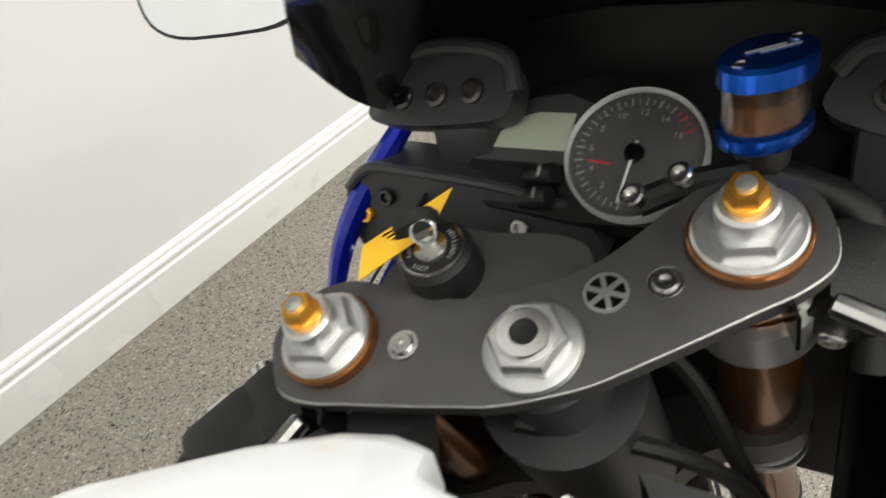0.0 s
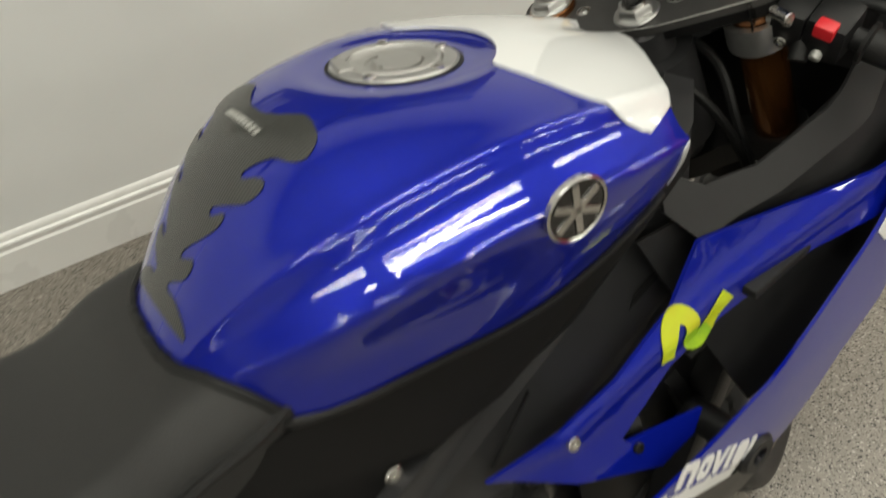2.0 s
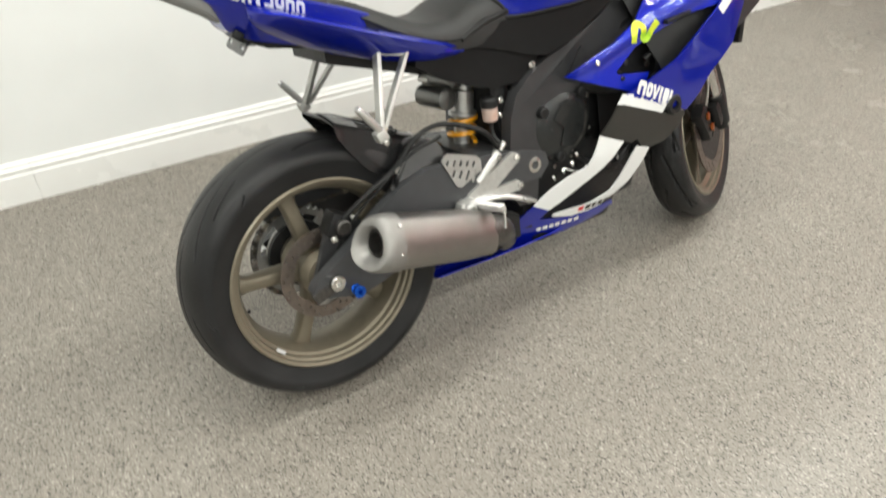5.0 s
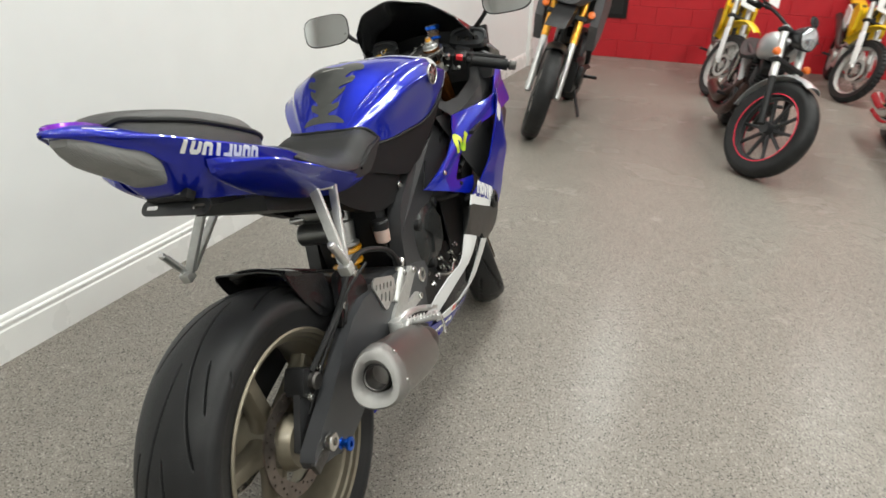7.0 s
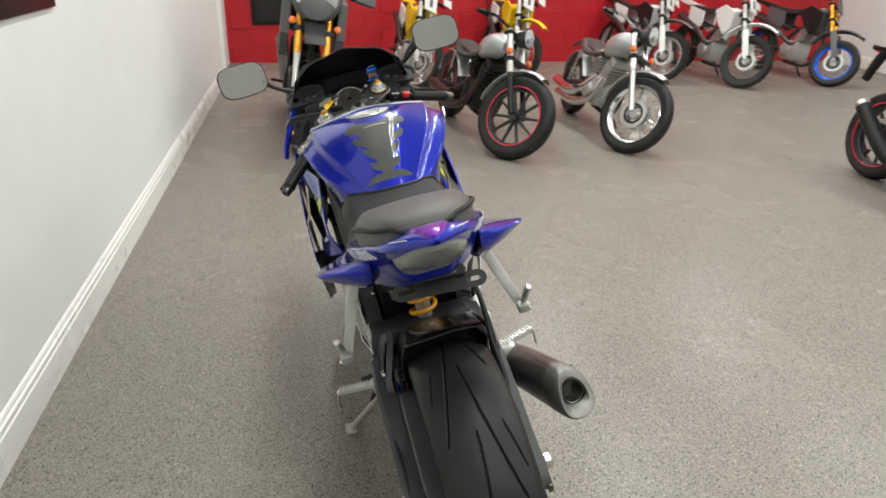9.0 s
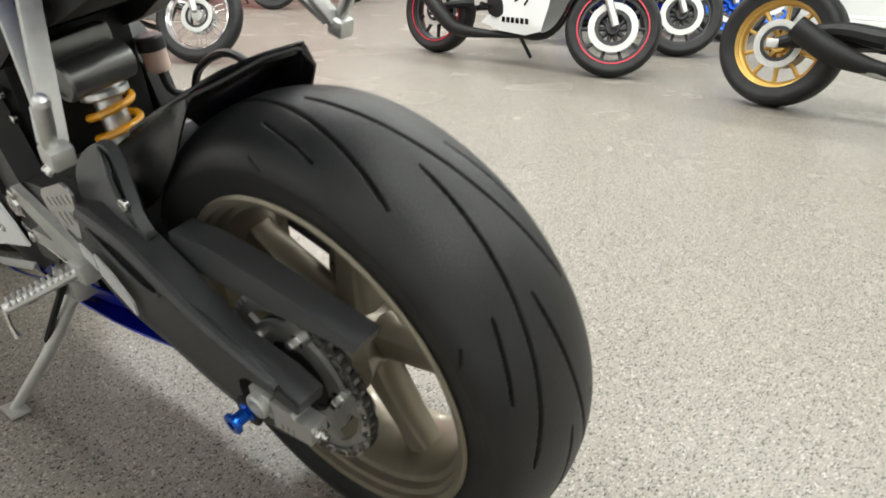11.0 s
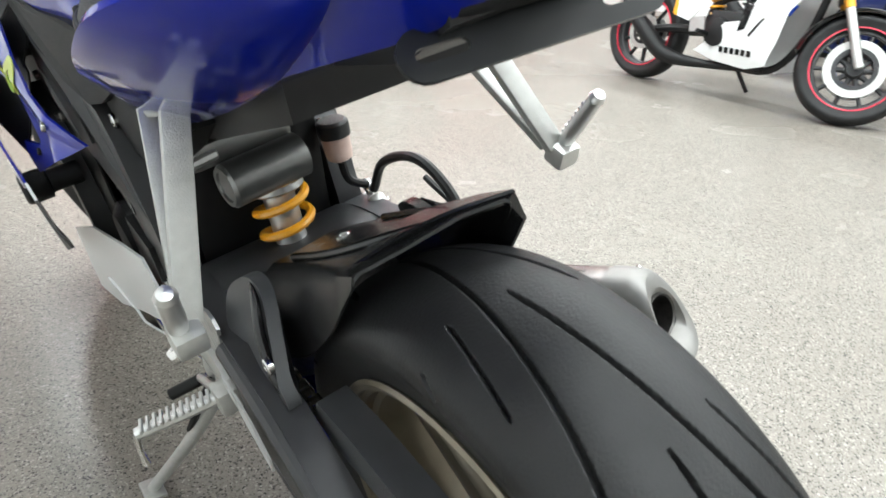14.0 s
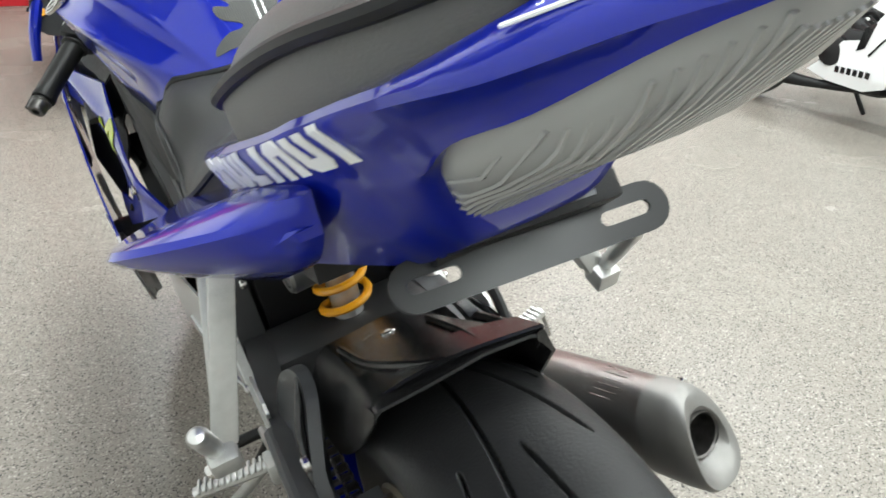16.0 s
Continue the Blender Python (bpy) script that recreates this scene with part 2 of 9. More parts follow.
DISC_STEEL = mat("brake disc steel", (0.2, 0.17, 0.15), 0.35, 0.95, 0, 0.3, 60)
GOLD = mat("gold anodised aluminium", (0.85, 0.42, 0.06), 0.3, 0.9, 0, 0.12, 60)
SPRING_YELLOW = mat("yellow spring enamel", (0.8, 0.36, 0.01), 0.32, 0, 0.5, 0.12, 50)
FORK_BRONZE = mat("copper brown fork tube", (0.2, 0.075, 0.02), 0.22, 0.8, 0.3, 0.15, 40)
BLUE_ANODISED = mat("blue anodised aluminium", (0.01, 0.11, 0.62), 0.22, 0.85, 0.2, 0.15, 60)
RED_PLASTIC = mat("red switch plastic", (0.62, 0.02, 0.03), 0.4, 0, 0, 0.1)
ORANGE_PLASTIC = mat("orange lamp plastic", (0.75, 0.16, 0.02), 0.3, 0, 0.3, 0.15)
YELLOW_CARD = mat("yellow card", (0.8, 0.45, 0.02), 0.55, 0, 0, 0.1)
LCD = mat("grey green display", (0.55, 0.58, 0.46), 0.3, 0, 0.3, 0.06)
DIAL = mat("dark grey dial", (0.07, 0.07, 0.07), 0.35, 0, 0.6, 0.1)


def carbon_stripes():
    """Dark ribbed film with fine lengthwise stripes."""
    m = mat("carbon look film", (0.06, 0.062, 0.055), 0.38, 0, 0.4, 0.3, 300)
    nt = m.node_tree
    b = nt.nodes["Principled BSDF"]
    tc = nt.nodes.new("ShaderNodeTexCoord")
    wave = nt.nodes.new("ShaderNodeTexWave")
    wave.inputs["Scale"].default_value, wave.inputs["Distortion"].default_value = 118, 0.0
    nt.links.new(tc.outputs["Object"], wave.inputs["Vector"])
    r = nt.nodes.new("ShaderNodeValToRGB")
    r.color_ramp.elements[0].color, r.color_ramp.elements[1].color = (0.004, 0.004, 0.0038, 1), (0.05, 0.052, 0.046, 1)
    nt.links.new(wave.outputs["Fac"], r.inputs[0])
    nt.links.new(r.outputs[0], b.inputs["Base Color"])
    bump = nt.nodes.new("ShaderNodeBump")
    bump.inputs["Strength"].default_value, bump.inputs["Distance"].default_value = 0.4, 0.0005
    nt.links.new(wave.outputs["Fac"], bump.inputs["Height"])
    nt.links.new(bump.outputs[0], b.inputs["Normal"])
    return m


CARBON = carbon_stripes()
KNEE_BLACK = mat("fine grained black panel", (0.007, 0.007, 0.0072), 0.5, 0, 0, 0.25, 50, 0.3, 900, 0.1, 0.16)
SCREEN_BLACK = mat("dark tinted screen", (0.012, 0.012, 0.0125), 0.16, 0, 0.5, 0.1, 30, 0.0, 60, 0.05)
GREY_ALU = mat("grey anodised cylinder", (0.2, 0.2, 0.195), 0.34, 0.8, 0, 0.12, 60)
WARN_LABEL = mat("silver grey sticker", (0.5, 0.5, 0.5), 0.4, 0, 0, 0.08, 90)
PRINT_LIGHT = mat("light grey print", (0.32, 0.32, 0.3), 0.4, 0, 0.3, 0.1)
PRINT_GREY = mat("grey print", (0.2, 0.2, 0.2), 0.5, 0, 0, 0.1)


def glassy(name, base, rough, alpha_mix):
    m = mat(name, base, rough, 0, 0, 0.05)
    b = m.node_tree.nodes["Principled BSDF"]
    b.inputs["Transmission Weight"].default_value = alpha_mix
    b.inputs["IOR"].default_value = 1.45
    return m


CLEAR = glassy("clear plastic", (0.95, 0.95, 0.95), 0.06, 1.0)
LENS = glassy("frosted clear lamp lens", (0.36, 0.36, 0.355), 0.14, 0.2)
OIL = glassy("brown brake fluid", (0.45, 0.17, 0.03), 0.05, 0.7)
MIRROR = mat("mirror glass", (0.85, 0.87, 0.87), 0.03, 1.0, 0, 0.0, 10, 0, 10, 0.0)


def flake_floor():
    """Sealed flake floor: chips of several greys and browns under a clear coat."""
    m = bpy.data.materials.new("flake epoxy floor")
    m.use_nodes = True
    nt = m.node_tree
    b = nt.nodes["Principled BSDF"]
    tc = nt.nodes.new("ShaderNodeTexCoord")
    warp = nt.nodes.new("ShaderNodeTexNoise")
    warp.inputs["Scale"].default_value = 130
    nt.links.new(tc.outputs["Object"], warp.inputs["Vector"])
    add = nt.nodes.new("ShaderNodeMixRGB")
    add.blend_type, add.inputs[0].default_value = "ADD", 0.006
    nt.links.new(tc.outputs["Object"], add.inputs[1])
    nt.links.new(warp.outputs["Color"], add.inputs[2])
    colours = []
    for scale, stops in ((250, ((0.0, (0.01, 0.0085, 0.007)), (0.055, (0.085, 0.071, 0.056)), (0.12, (0.195, 0.176, 0.149)), (0.55, (0.235, 0.214, 0.183)), (0.95, (0.4, 0.372, 0.328)))), (430, ((0.0, (0.006, 0.005, 0.004)), (0.055, (0.075, 0.065, 0.053)), (0.12, (0.195, 0.176, 0.149)), (0.5, (0.24, 0.218, 0.186)), (0.93, (0.39, 0.362, 0.32))))):
        v = nt.nodes.new("ShaderNodeTexVoronoi")
        v.inputs["Scale"].default_value, v.inputs["Randomness"].default_value = scale, 1.0
        nt.links.new(add.outputs[0], v.inputs["Vector"])
        sep = nt.nodes.new("ShaderNodeSeparateColor")
        nt.links.new(v.outputs["Color"], sep.inputs[0])
        r = nt.nodes.new("ShaderNodeValToRGB")
        r.color_ramp.interpolation = "CONSTANT"
        while len(r.color_ramp.elements) < len(stops):
            r.color_ramp.elements.new(0.5)
        for e, (p, c) in zip(r.color_ramp.elements, stops):
            e.position, e.color = p, (*c, 1)
        nt.links.new(sep.outputs[0], r.inputs[0])
        colours.append((r, sep))
    mix = nt.nodes.new("ShaderNodeMixRGB")
    pick = nt.nodes.new("ShaderNodeMath")
    pick.operation, pick.inputs[1].default_value = "GREATER_THAN", 0.5
    nt.links.new(colours[1][1].outputs[1], pick.inputs[0])
    nt.links.new(pick.outputs[0], mix.inputs[0])
    nt.links.new(colours[0][0].outputs[0], mix.inputs[1])
    nt.links.new(colours[1][0].outputs[0], mix.inputs[2])
    v = nt.nodes.new("ShaderNodeTexVoronoi")
    v.inputs["Scale"].default_value = 185
    nt.links.new(add.outputs[0], v.inputs["Vector"])
    sep = nt.nodes.new("ShaderNodeSeparateColor")
    nt.links.new(v.outputs["Color"], sep.inputs[0])
    chips = []
    for stops in (((0.0, 1), (0.085, 0), (0.972, 1)), ((0.0, 0), (0.5, 1))):
        c = nt.nodes.new("ShaderNodeValToRGB")
        c.color_ramp.interpolation = "CONSTANT"
        while len(c.color_ramp.elements) < len(stops):
            c.color_ramp.elements.new(0.5)
        for e, (p, k) in zip(c.color_ramp.elements, stops):
            e.position = p
            e.color = (k, k, k, 1) if len(stops) == 3 else ((0.37, 0.345, 0.305, 1) if k else (0.018, 0.014, 0.011, 1))
        nt.links.new(sep.outputs[0], c.inputs[0])
        chips.append(c)
    core = nt.nodes.new("ShaderNodeMath")
    core.operation, core.inputs[1].default_value = "LESS_THAN", 0.42
    nt.links.new(v.outputs["Distance"], core.inputs[0])
    fac = nt.nodes.new("ShaderNodeMath")
    fac.operation = "MULTIPLY"
    nt.links.new(core.outputs[0], fac.inputs[0])
    nt.links.new(chips[0].outputs[0], fac.inputs[1])
    chip_mix = nt.nodes.new("ShaderNodeMixRGB")
    nt.links.new(fac.outputs[0], chip_mix.inputs[0])
    nt.links.new(mix.outputs[0], chip_mix.inputs[1])
    nt.links.new(chips[1].outputs[0], chip_mix.inputs[2])
    big = nt.nodes.new("ShaderNodeTexNoise")
    big.inputs["Scale"].default_value, big.inputs["Detail"].default_value = 1.7, 4
    nt.links.new(tc.outputs["Object"], big.inputs["Vector"])
    tone = nt.nodes.new("ShaderNodeMapRange")
    tone.inputs["To Min"].default_value, tone.inputs["To Max"].default_value = 0.86, 1.03
    nt.links.new(big.outputs["Fac"], tone.inputs["Value"])
    mul = nt.nodes.new("ShaderNodeMixRGB")
    mul.blend_type, mul.inputs[0].default_value = "MULTIPLY", 1.0
    nt.links.new(chip_mix.outputs[0], mul.inputs[1])
    nt.links.new(tone.outputs[0], mul.inputs[2])
    nt.links.new(mul.outputs[0], b.inputs["Base Color"])
    b.inputs["Roughness"].default_value = 0.62
    b.inputs["Coat Weight"].default_value = 0.3
    rough = nt.nodes.new("ShaderNodeMapRange")
    rough.inputs["To Min"].default_value, rough.inputs["To Max"].default_value = 0.18, 0.34
    nt.links.new(big.outputs["Fac"], rough.inputs["Value"])
    nt.links.new(rough.outputs[0], b.inputs["Coat Roughness"])
    bump = nt.nodes.new("ShaderNodeBump")
    bump.inputs["Strength"].default_value, bump.inputs["Distance"].default_value = 0.15, 0.001
    nt.links.new(colours[0][1].outputs[1], bump.inputs["Height"])
    nt.links.new(bump.outputs[0], b.inputs["Normal"])
    return m


FLOOR = flake_floor()
WALL_WHITE = mat("white wall paint", (0.74, 0.75, 0.74), 0.55, 0, 0, 0.03, 6, 0.12, 160)
TRIM_WHITE = mat("white gloss trim paint", (0.8, 0.8, 0.78), 0.28, 0, 0, 0.03, 8, 0.05, 60)
WALL_RED = mat("red block paint", (0.42, 0.006, 0.014), 0.42, 0, 0, 0.1, 12, 0.25, 120)
CEILING_WHITE = mat("ceiling white", (0.72, 0.72, 0.72), 0.8, 0, 0, 0.04)
BOARD_BLACK = mat("black poster", (0.012, 0.012, 0.013), 0.3, 0, 0.2, 0.2)
PAPER = mat("white paper", (0.75, 0.75, 0.74), 0.6, 0, 0, 0.05)

# ---- the showroom ----
WX, EX, SY, NY = -1.277, 6.85, -6.0, 8.0


def structure(name, bm, material, label, category):
    return tagged(part(name, bm, material, None, label, 30), label, category, "", "structure")


structure("floor", box((EX - WX + 0.6, NY - SY + 0.6, 0.1), ((EX + WX) / 2, (NY + SY) / 2, -0.05), 0), FLOOR, "glossy beige and grey flake epoxy floor", "floor")
structure("ceiling", box((EX - WX + 0.6, NY - SY + 0.6, 0.1), ((EX + WX) / 2, (NY + SY) / 2, CEILING_Z + 0.05), 0), CEILING_WHITE, "plain white showroom ceiling", "ceiling")
structure("wall_west", box((0.15, 6.75 - SY, CEILING_Z), (WX - 0.075, (6.75 + SY) / 2, CEILING_Z / 2), 0), WALL_WHITE, "smooth white painted showroom wall", "wall")
structure("wall_west_recess", box((0.15, NY - 6.75, CEILING_Z), (WX - 0.135, (6.75 + NY) / 2, CEILING_Z / 2), 0), WALL_WHITE, "white painted wall set back by the corner", "wall")
structure("wall_east", box((0.15, NY - SY, CEILING_Z), (EX + 0.075, (NY + SY) / 2, CEILING_Z / 2), 0), WALL_WHITE, "white painted showroom wall", "wall")
structure("wall_south", box((EX - WX, 0.15, CEILING_Z), ((EX + WX) / 2, SY - 0.075, CEILING_Z / 2), 0), WALL_WHITE, "white painted showroom wall", "wall")
red_wall = structure("wall_north", box((EX - WX + 0.5, 0.15, CEILING_Z), ((EX + WX) / 2, NY + 0.079, CEILING_Z / 2), 0), WALL_RED, "bright red painted block wall", "wall")


def skirting(name, y0, y1, x, facing):
    prof = [(0, 0), (0.016, 0), (0.016, 0.103), (0.012, 0.108), (0.0125, 0.116), (0.0145, 0.121), (0.0135, 0.127), (0.008, 0.131), (0.0085, 0.137), (0.006, 0.144), (0.002, 0.149), (0, 0.15)]
    bm = ring_faces(bmesh.new(), [[(x + facing * a, y, z) for a, z in prof] for y in (y0, y1)])
    return structure(name, bm, TRIM_WHITE, "white moulded skirting board along the wall", "skirting")


skirting("baseboard", SY, -0.4915, WX, 1)
skirting("baseboard", -0.49, 6.73, WX, 1)
skirting("baseboard", SY, NY, EX, -1)
# door casing in the far corner
structure("trim", box((0.05, 0.14, 2.2), (WX + 0.012, 6.82, 1.1), 0.006), TRIM_WHITE, "white door casing board", "door casing")


def ceiling_lights():
    for x, y in TUBES:
        base = thing("ceiling_light", Matrix.Translation((x, y, CEILING_Z)), "long white fluorescent ceiling light, switched on", "ceiling light", "ceiling lights")
        bm = ring_faces(bmesh.new(), [[(sx, e, z) for sx, z in ((-0.13, 0), (-0.13, -0.02), (-0.09, -0.055), (0.09, -0.055), (0.13, -0.02), (0.13, 0))] for e in (-1.22, 1.22)])
        part("housing", bm, TRIM_WHITE, base)
        lamp = bpy.data.lights.new("tube", "AREA")
        lamp.shape, lamp.size, lamp.size_y, lamp.energy, lamp.color = "RECTANGLE", 0.032, 2.35, TUBE_WATTS / 2, (1.0, 0.985, 0.96)
        for side in (-0.08, 0.08):
            ob = new("tube_lamp", lamp)
            ob.location = (x + side, y, CEILING_Z - 0.06)


ceiling_lights()


def wall_poster():
    # black poster on the west wall
    base = thing("wall_poster", Matrix.Translation((WX, 1.04, 1.147)), "black poster with white lettering on the white wall", "poster")
    part("sheet", box((0.012, 1.38, 0.9), (0.007, 0, 0.45), 0.003), BOARD_BLACK, base)
    for z, w in ((0.05, 0.42), (0.11, 0.3), (0.17, 0.36)):
        part("print_bar", box((0.003, w, 0.022), (0.0145, -0.4, z), 0), PAPER, base)


wall_poster()


def notices():
    # notices on the east wall and a black board on the red wall
    for y, z, h, w in ((5.15, 1.0, 0.42, 0.5), (3.6, 1.02, 0.4, 1.1)):
        base = thing("wall_notice", Matrix.Translation((EX, y, z)), "white paper notice with black print on the wall", "notice", "wall notices")
        part("sheet", box((0.01, w, h), (-0.006, 0, 0), 0.002), PAPER, base)
        for k in range(4):
            part("print_bar", box((0.003, w * (0.8 - 0.12 * k), 0.028), (-0.0125, 0.03 * k, h * 0.32 - k * 0.085), 0), BOARD_BLACK, base)
    base = thing("notice_board", Matrix.Translation((-0.72, NY, 0.95)), "black framed notice board on the red wall", "notice board")
    part("frame", box((0.62, 0.03, 1.0), (0, -0.016, 0), 0.006), BLACK_PLASTIC, base)
    part("panel", box((0.52, 0.006, 0.9), (0, -0.034, 0), 0.002), BOARD_BLACK, base)


notices()

# ---- the blue sport motorcycle ----
BIKE_POSE = pose(0.0086, 0.0102, 0.0015, 0.045, -13.175, 1.827)
bike = thing("sport_motorcycle", BIKE_POSE, "blue and white sport motorcycle leaning on its side stand", "motorcycle")
AXLE = Vector((0.008, 0.011, 0.3165))


def both(make, name, material, parent=None, label=""):
    """A part and its twin on the other side."""
    a = part(name, make(), material, parent or bike, label)
    b = part(name, mirrored(make()), material, parent or bike, label)
    return a, b


# -- rear wheel
def tyre_mesh(R, half, rim_r, groove, nt=420, ns=150):
    """A round tyre with cut tread; groove(theta, s) gives the cut's depth."""
    ctrl = [(-half * 0.83, rim_r - 0.012), (-half * 0.86, rim_r), (-half * 0.95, rim_r + (R - rim_r) * 0.3), (-half, rim_r + (R - rim_r) * 0.5), (-half * 0.93, rim_r + (R - rim_r) * 0.7), (-half * 0.72, R - (R - rim_r) * 0.15), (-half * 0.38, R - (R - rim_r) * 0.035), (0, R)]
    ctrl += [(-x, r) for x, r in ctrl[-2::-1]]
    line = curve([(x, r, 0) for x, r in ctrl], 24)
    seglen = np.r_[0, np.cumsum([(line[i + 1] - line[i]).length for i in range(len(line) - 1)])]
    at = np.linspace(0, seglen[-1], ns + 1)
    xs, rs = np.interp(at, seglen, [p.x for p in line]), np.interp(at, seglen, [p.y for p in line])
    arc = at - seglen[-1] / 2
    nx, nr = np.gradient(rs), -np.gradient(xs)
    ln = np.hypot(nx, nr)
    nx, nr = -nx / ln, -nr / ln
    th = np.linspace(0, 2 * np.pi, nt, endpoint=False)
    T, S = np.meshgrid(th, arc, indexing="ij")
    cut = groove(T, S, R) if groove else 0 * T
    X, Rr = xs[None] - cut * nx[None], rs[None] - cut * nr[None]
    P = np.stack([X, Rr * np.cos(T), Rr * np.sin(T)], -1).reshape(-1, 3)
    n = ns + 1
    i, j = np.meshgrid(np.arange(nt), np.arange(ns), indexing="ij")
    a, b = (i * n + j).ravel(), (((i + 1) % nt) * n + j).ravel()
    me = bpy.data.meshes.new("tyre")
    me.from_pydata(P.tolist(), [], np.stack([a, a + 1, b + 1, b], -1).tolist())
    return me


def sweep_cuts(T, S, R, repeats, cuts, depth=0.006):
    """Tread cuts: each runs from (angle, across) to (angle, across) with a bow, and repeats round the tyre on both sides."""
    out = np.zeros_like(T)
    step = 2 * np.pi / repeats
    for side, phase in ((1, step * 0.5), (-1, 0.0)):
        base = np.mod(T + phase, step)
        for a0, s0, a1, s1, bow, w in cuts:
            for wrap in (-2, -1, 0, 1):
                A = base - wrap * step
                u = (A - a0) / (a1 - a0)
                mid = s0 + (s1 - s0) * u + bow * 4 * u * (1 - u)
                slope = ((s1 - s0) + bow * 4 * (1 - 2 * u)) / ((a1 - a0) * R)
                dist = np.abs(side * S - mid) / np.sqrt(1 + slope**2)
                ends = np.clip(np.minimum(u, 1 - u) * 18, 0, 1)
                ww = w * np.sqrt(np.clip(ends, 0, 1))
                out = np.maximum(out, depth * np.clip((ww - dist) / 0.0018 + 0.5, 0, 1) * ((u > 0) & (u < 1)))
    return out


REAR_CUTS = [(0.0, 0.003, 1.1, 0.062, -0.01, 0.0019), (0.5, 0.05, 0.8, 0.07, 0.0, 0.0013), (0.53, 0.09, 0.6, 0.103, 0.0, 0.0007)]
FRONT_CUTS = [(0.0, 0.008, 0.8, 0.045, 0.008, 0.0028), (0.3, 0.028, 0.8, 0.062, -0.003, 0.0024)]


def tyre(parent, centre, frame_m, R, half, rim_r, groove, label, nt=480, ns=150):
    me = tyre_mesh(R, half, rim_r, groove, nt, ns)
    me.transform(frame_m @ Matrix.Translation(centre))
    me.shade_smooth()
    me.set_sharp_from_angle(angle=radians(40))
    me.materials.append(RUBBER)
    ob = new("tyre", me)
    ob.parent = parent
    return tagged(ob, label)


def settle(wheel, base):
    """Lets a wheel down until its tyre touches the floor."""
    m = base.matrix_basis
    low = min((m @ v.co).z for t in wheel.children if t.name.startswith("tyre") for v in t.data.vertices)
    wheel.location = m.to_3x3().inverted() @ Vector((0, 0, -low))


def rim_barrel(r, half, c, seg=72):
    k = half
    prof = [(-k - 0.004, r), (-k - 0.007, r - 0.004), (-k - 0.004, r - 0.011), (-k + 0.004, r - 0.0125), (-k + 0.007, r - 0.0185), (-k + 0.018, r - 0.0205), (-k + 0.021, r - 0.0275), (-k * 0.45, r - 0.036), (0, r - 0.04)]
    prof += [(-a, b) for a, b in prof[-2::-1]]
    prof += [(k - 0.004, r - 0.004), (0, r - 0.03), (-k + 0.004, r - 0.004)]
    return lathe(prof, c, (1, 0, 0), seg, closed=True)


def wheel_spokes(c, n, first, r0, r1, w0, w1, t0, t1, skew=0.0):
    """Solid cast spokes from hub to rim, rounded and tapering."""
    made = []
    for k in range(n):
        a = radians(first) + 2 * math.pi * k / n
        d, s, rings = Vector((0, math.cos(a), math.sin(a))), Vector((0, -math.sin(a), math.cos(a))), []
        for f in np.linspace(0, 1, 7).tolist():
            flare = 1 + 0.9 * max(0, f - 0.72) ** 2 / 0.0784 * 0.6 + 0.5 * max(0, 0.25 - f) ** 2 / 0.0625
            w, t = (w0 + (w1 - w0) * f) * flare, t0 + (t1 - t0) * f
            q = Vector(c) + d * (r0 + (r1 - r0) * f) + s * skew * f * (1 - f)
            rings.append([q + s * w * math.copysign(abs(math.cos(b)) ** 0.7, math.cos(b)) + Vector((1, 0, 0)) * t * math.copysign(abs(math.sin(b)) ** 0.6, math.sin(b)) for b in (2 * math.pi * i / 14 for i in range(14))])
        made.append(ring_faces(bmesh.new(), rings))
    return made


def disc_mesh(c, x, t, r_in, r_out, holes, hole_r=0.0035):
    """A drilled brake disc with a scalloped inner edge."""
    ring = oval(c[1], c[2], r_out, r_out, 72)
    cut = [[(c[1] + (r_in + 0.004 * (k % 6 < 3)) * math.cos(2 * math.pi * k / 36), c[2] + (r_in + 0.004 * (k % 6 < 3)) * math.sin(2 * math.pi * k / 36)) for k in range(36)]]
    for i in range(holes):
        a = 2 * math.pi * i / holes
        rr = r_in + (r_out - r_in) * (0.3, 0.55, 0.8)[i % 3]
        cut.append(oval(c[1] + rr * math.cos(a), c[2] + rr * math.sin(a), hole_r, hole_r, 6))
    return slab(ring, x, x + t, "x", 0, cut)


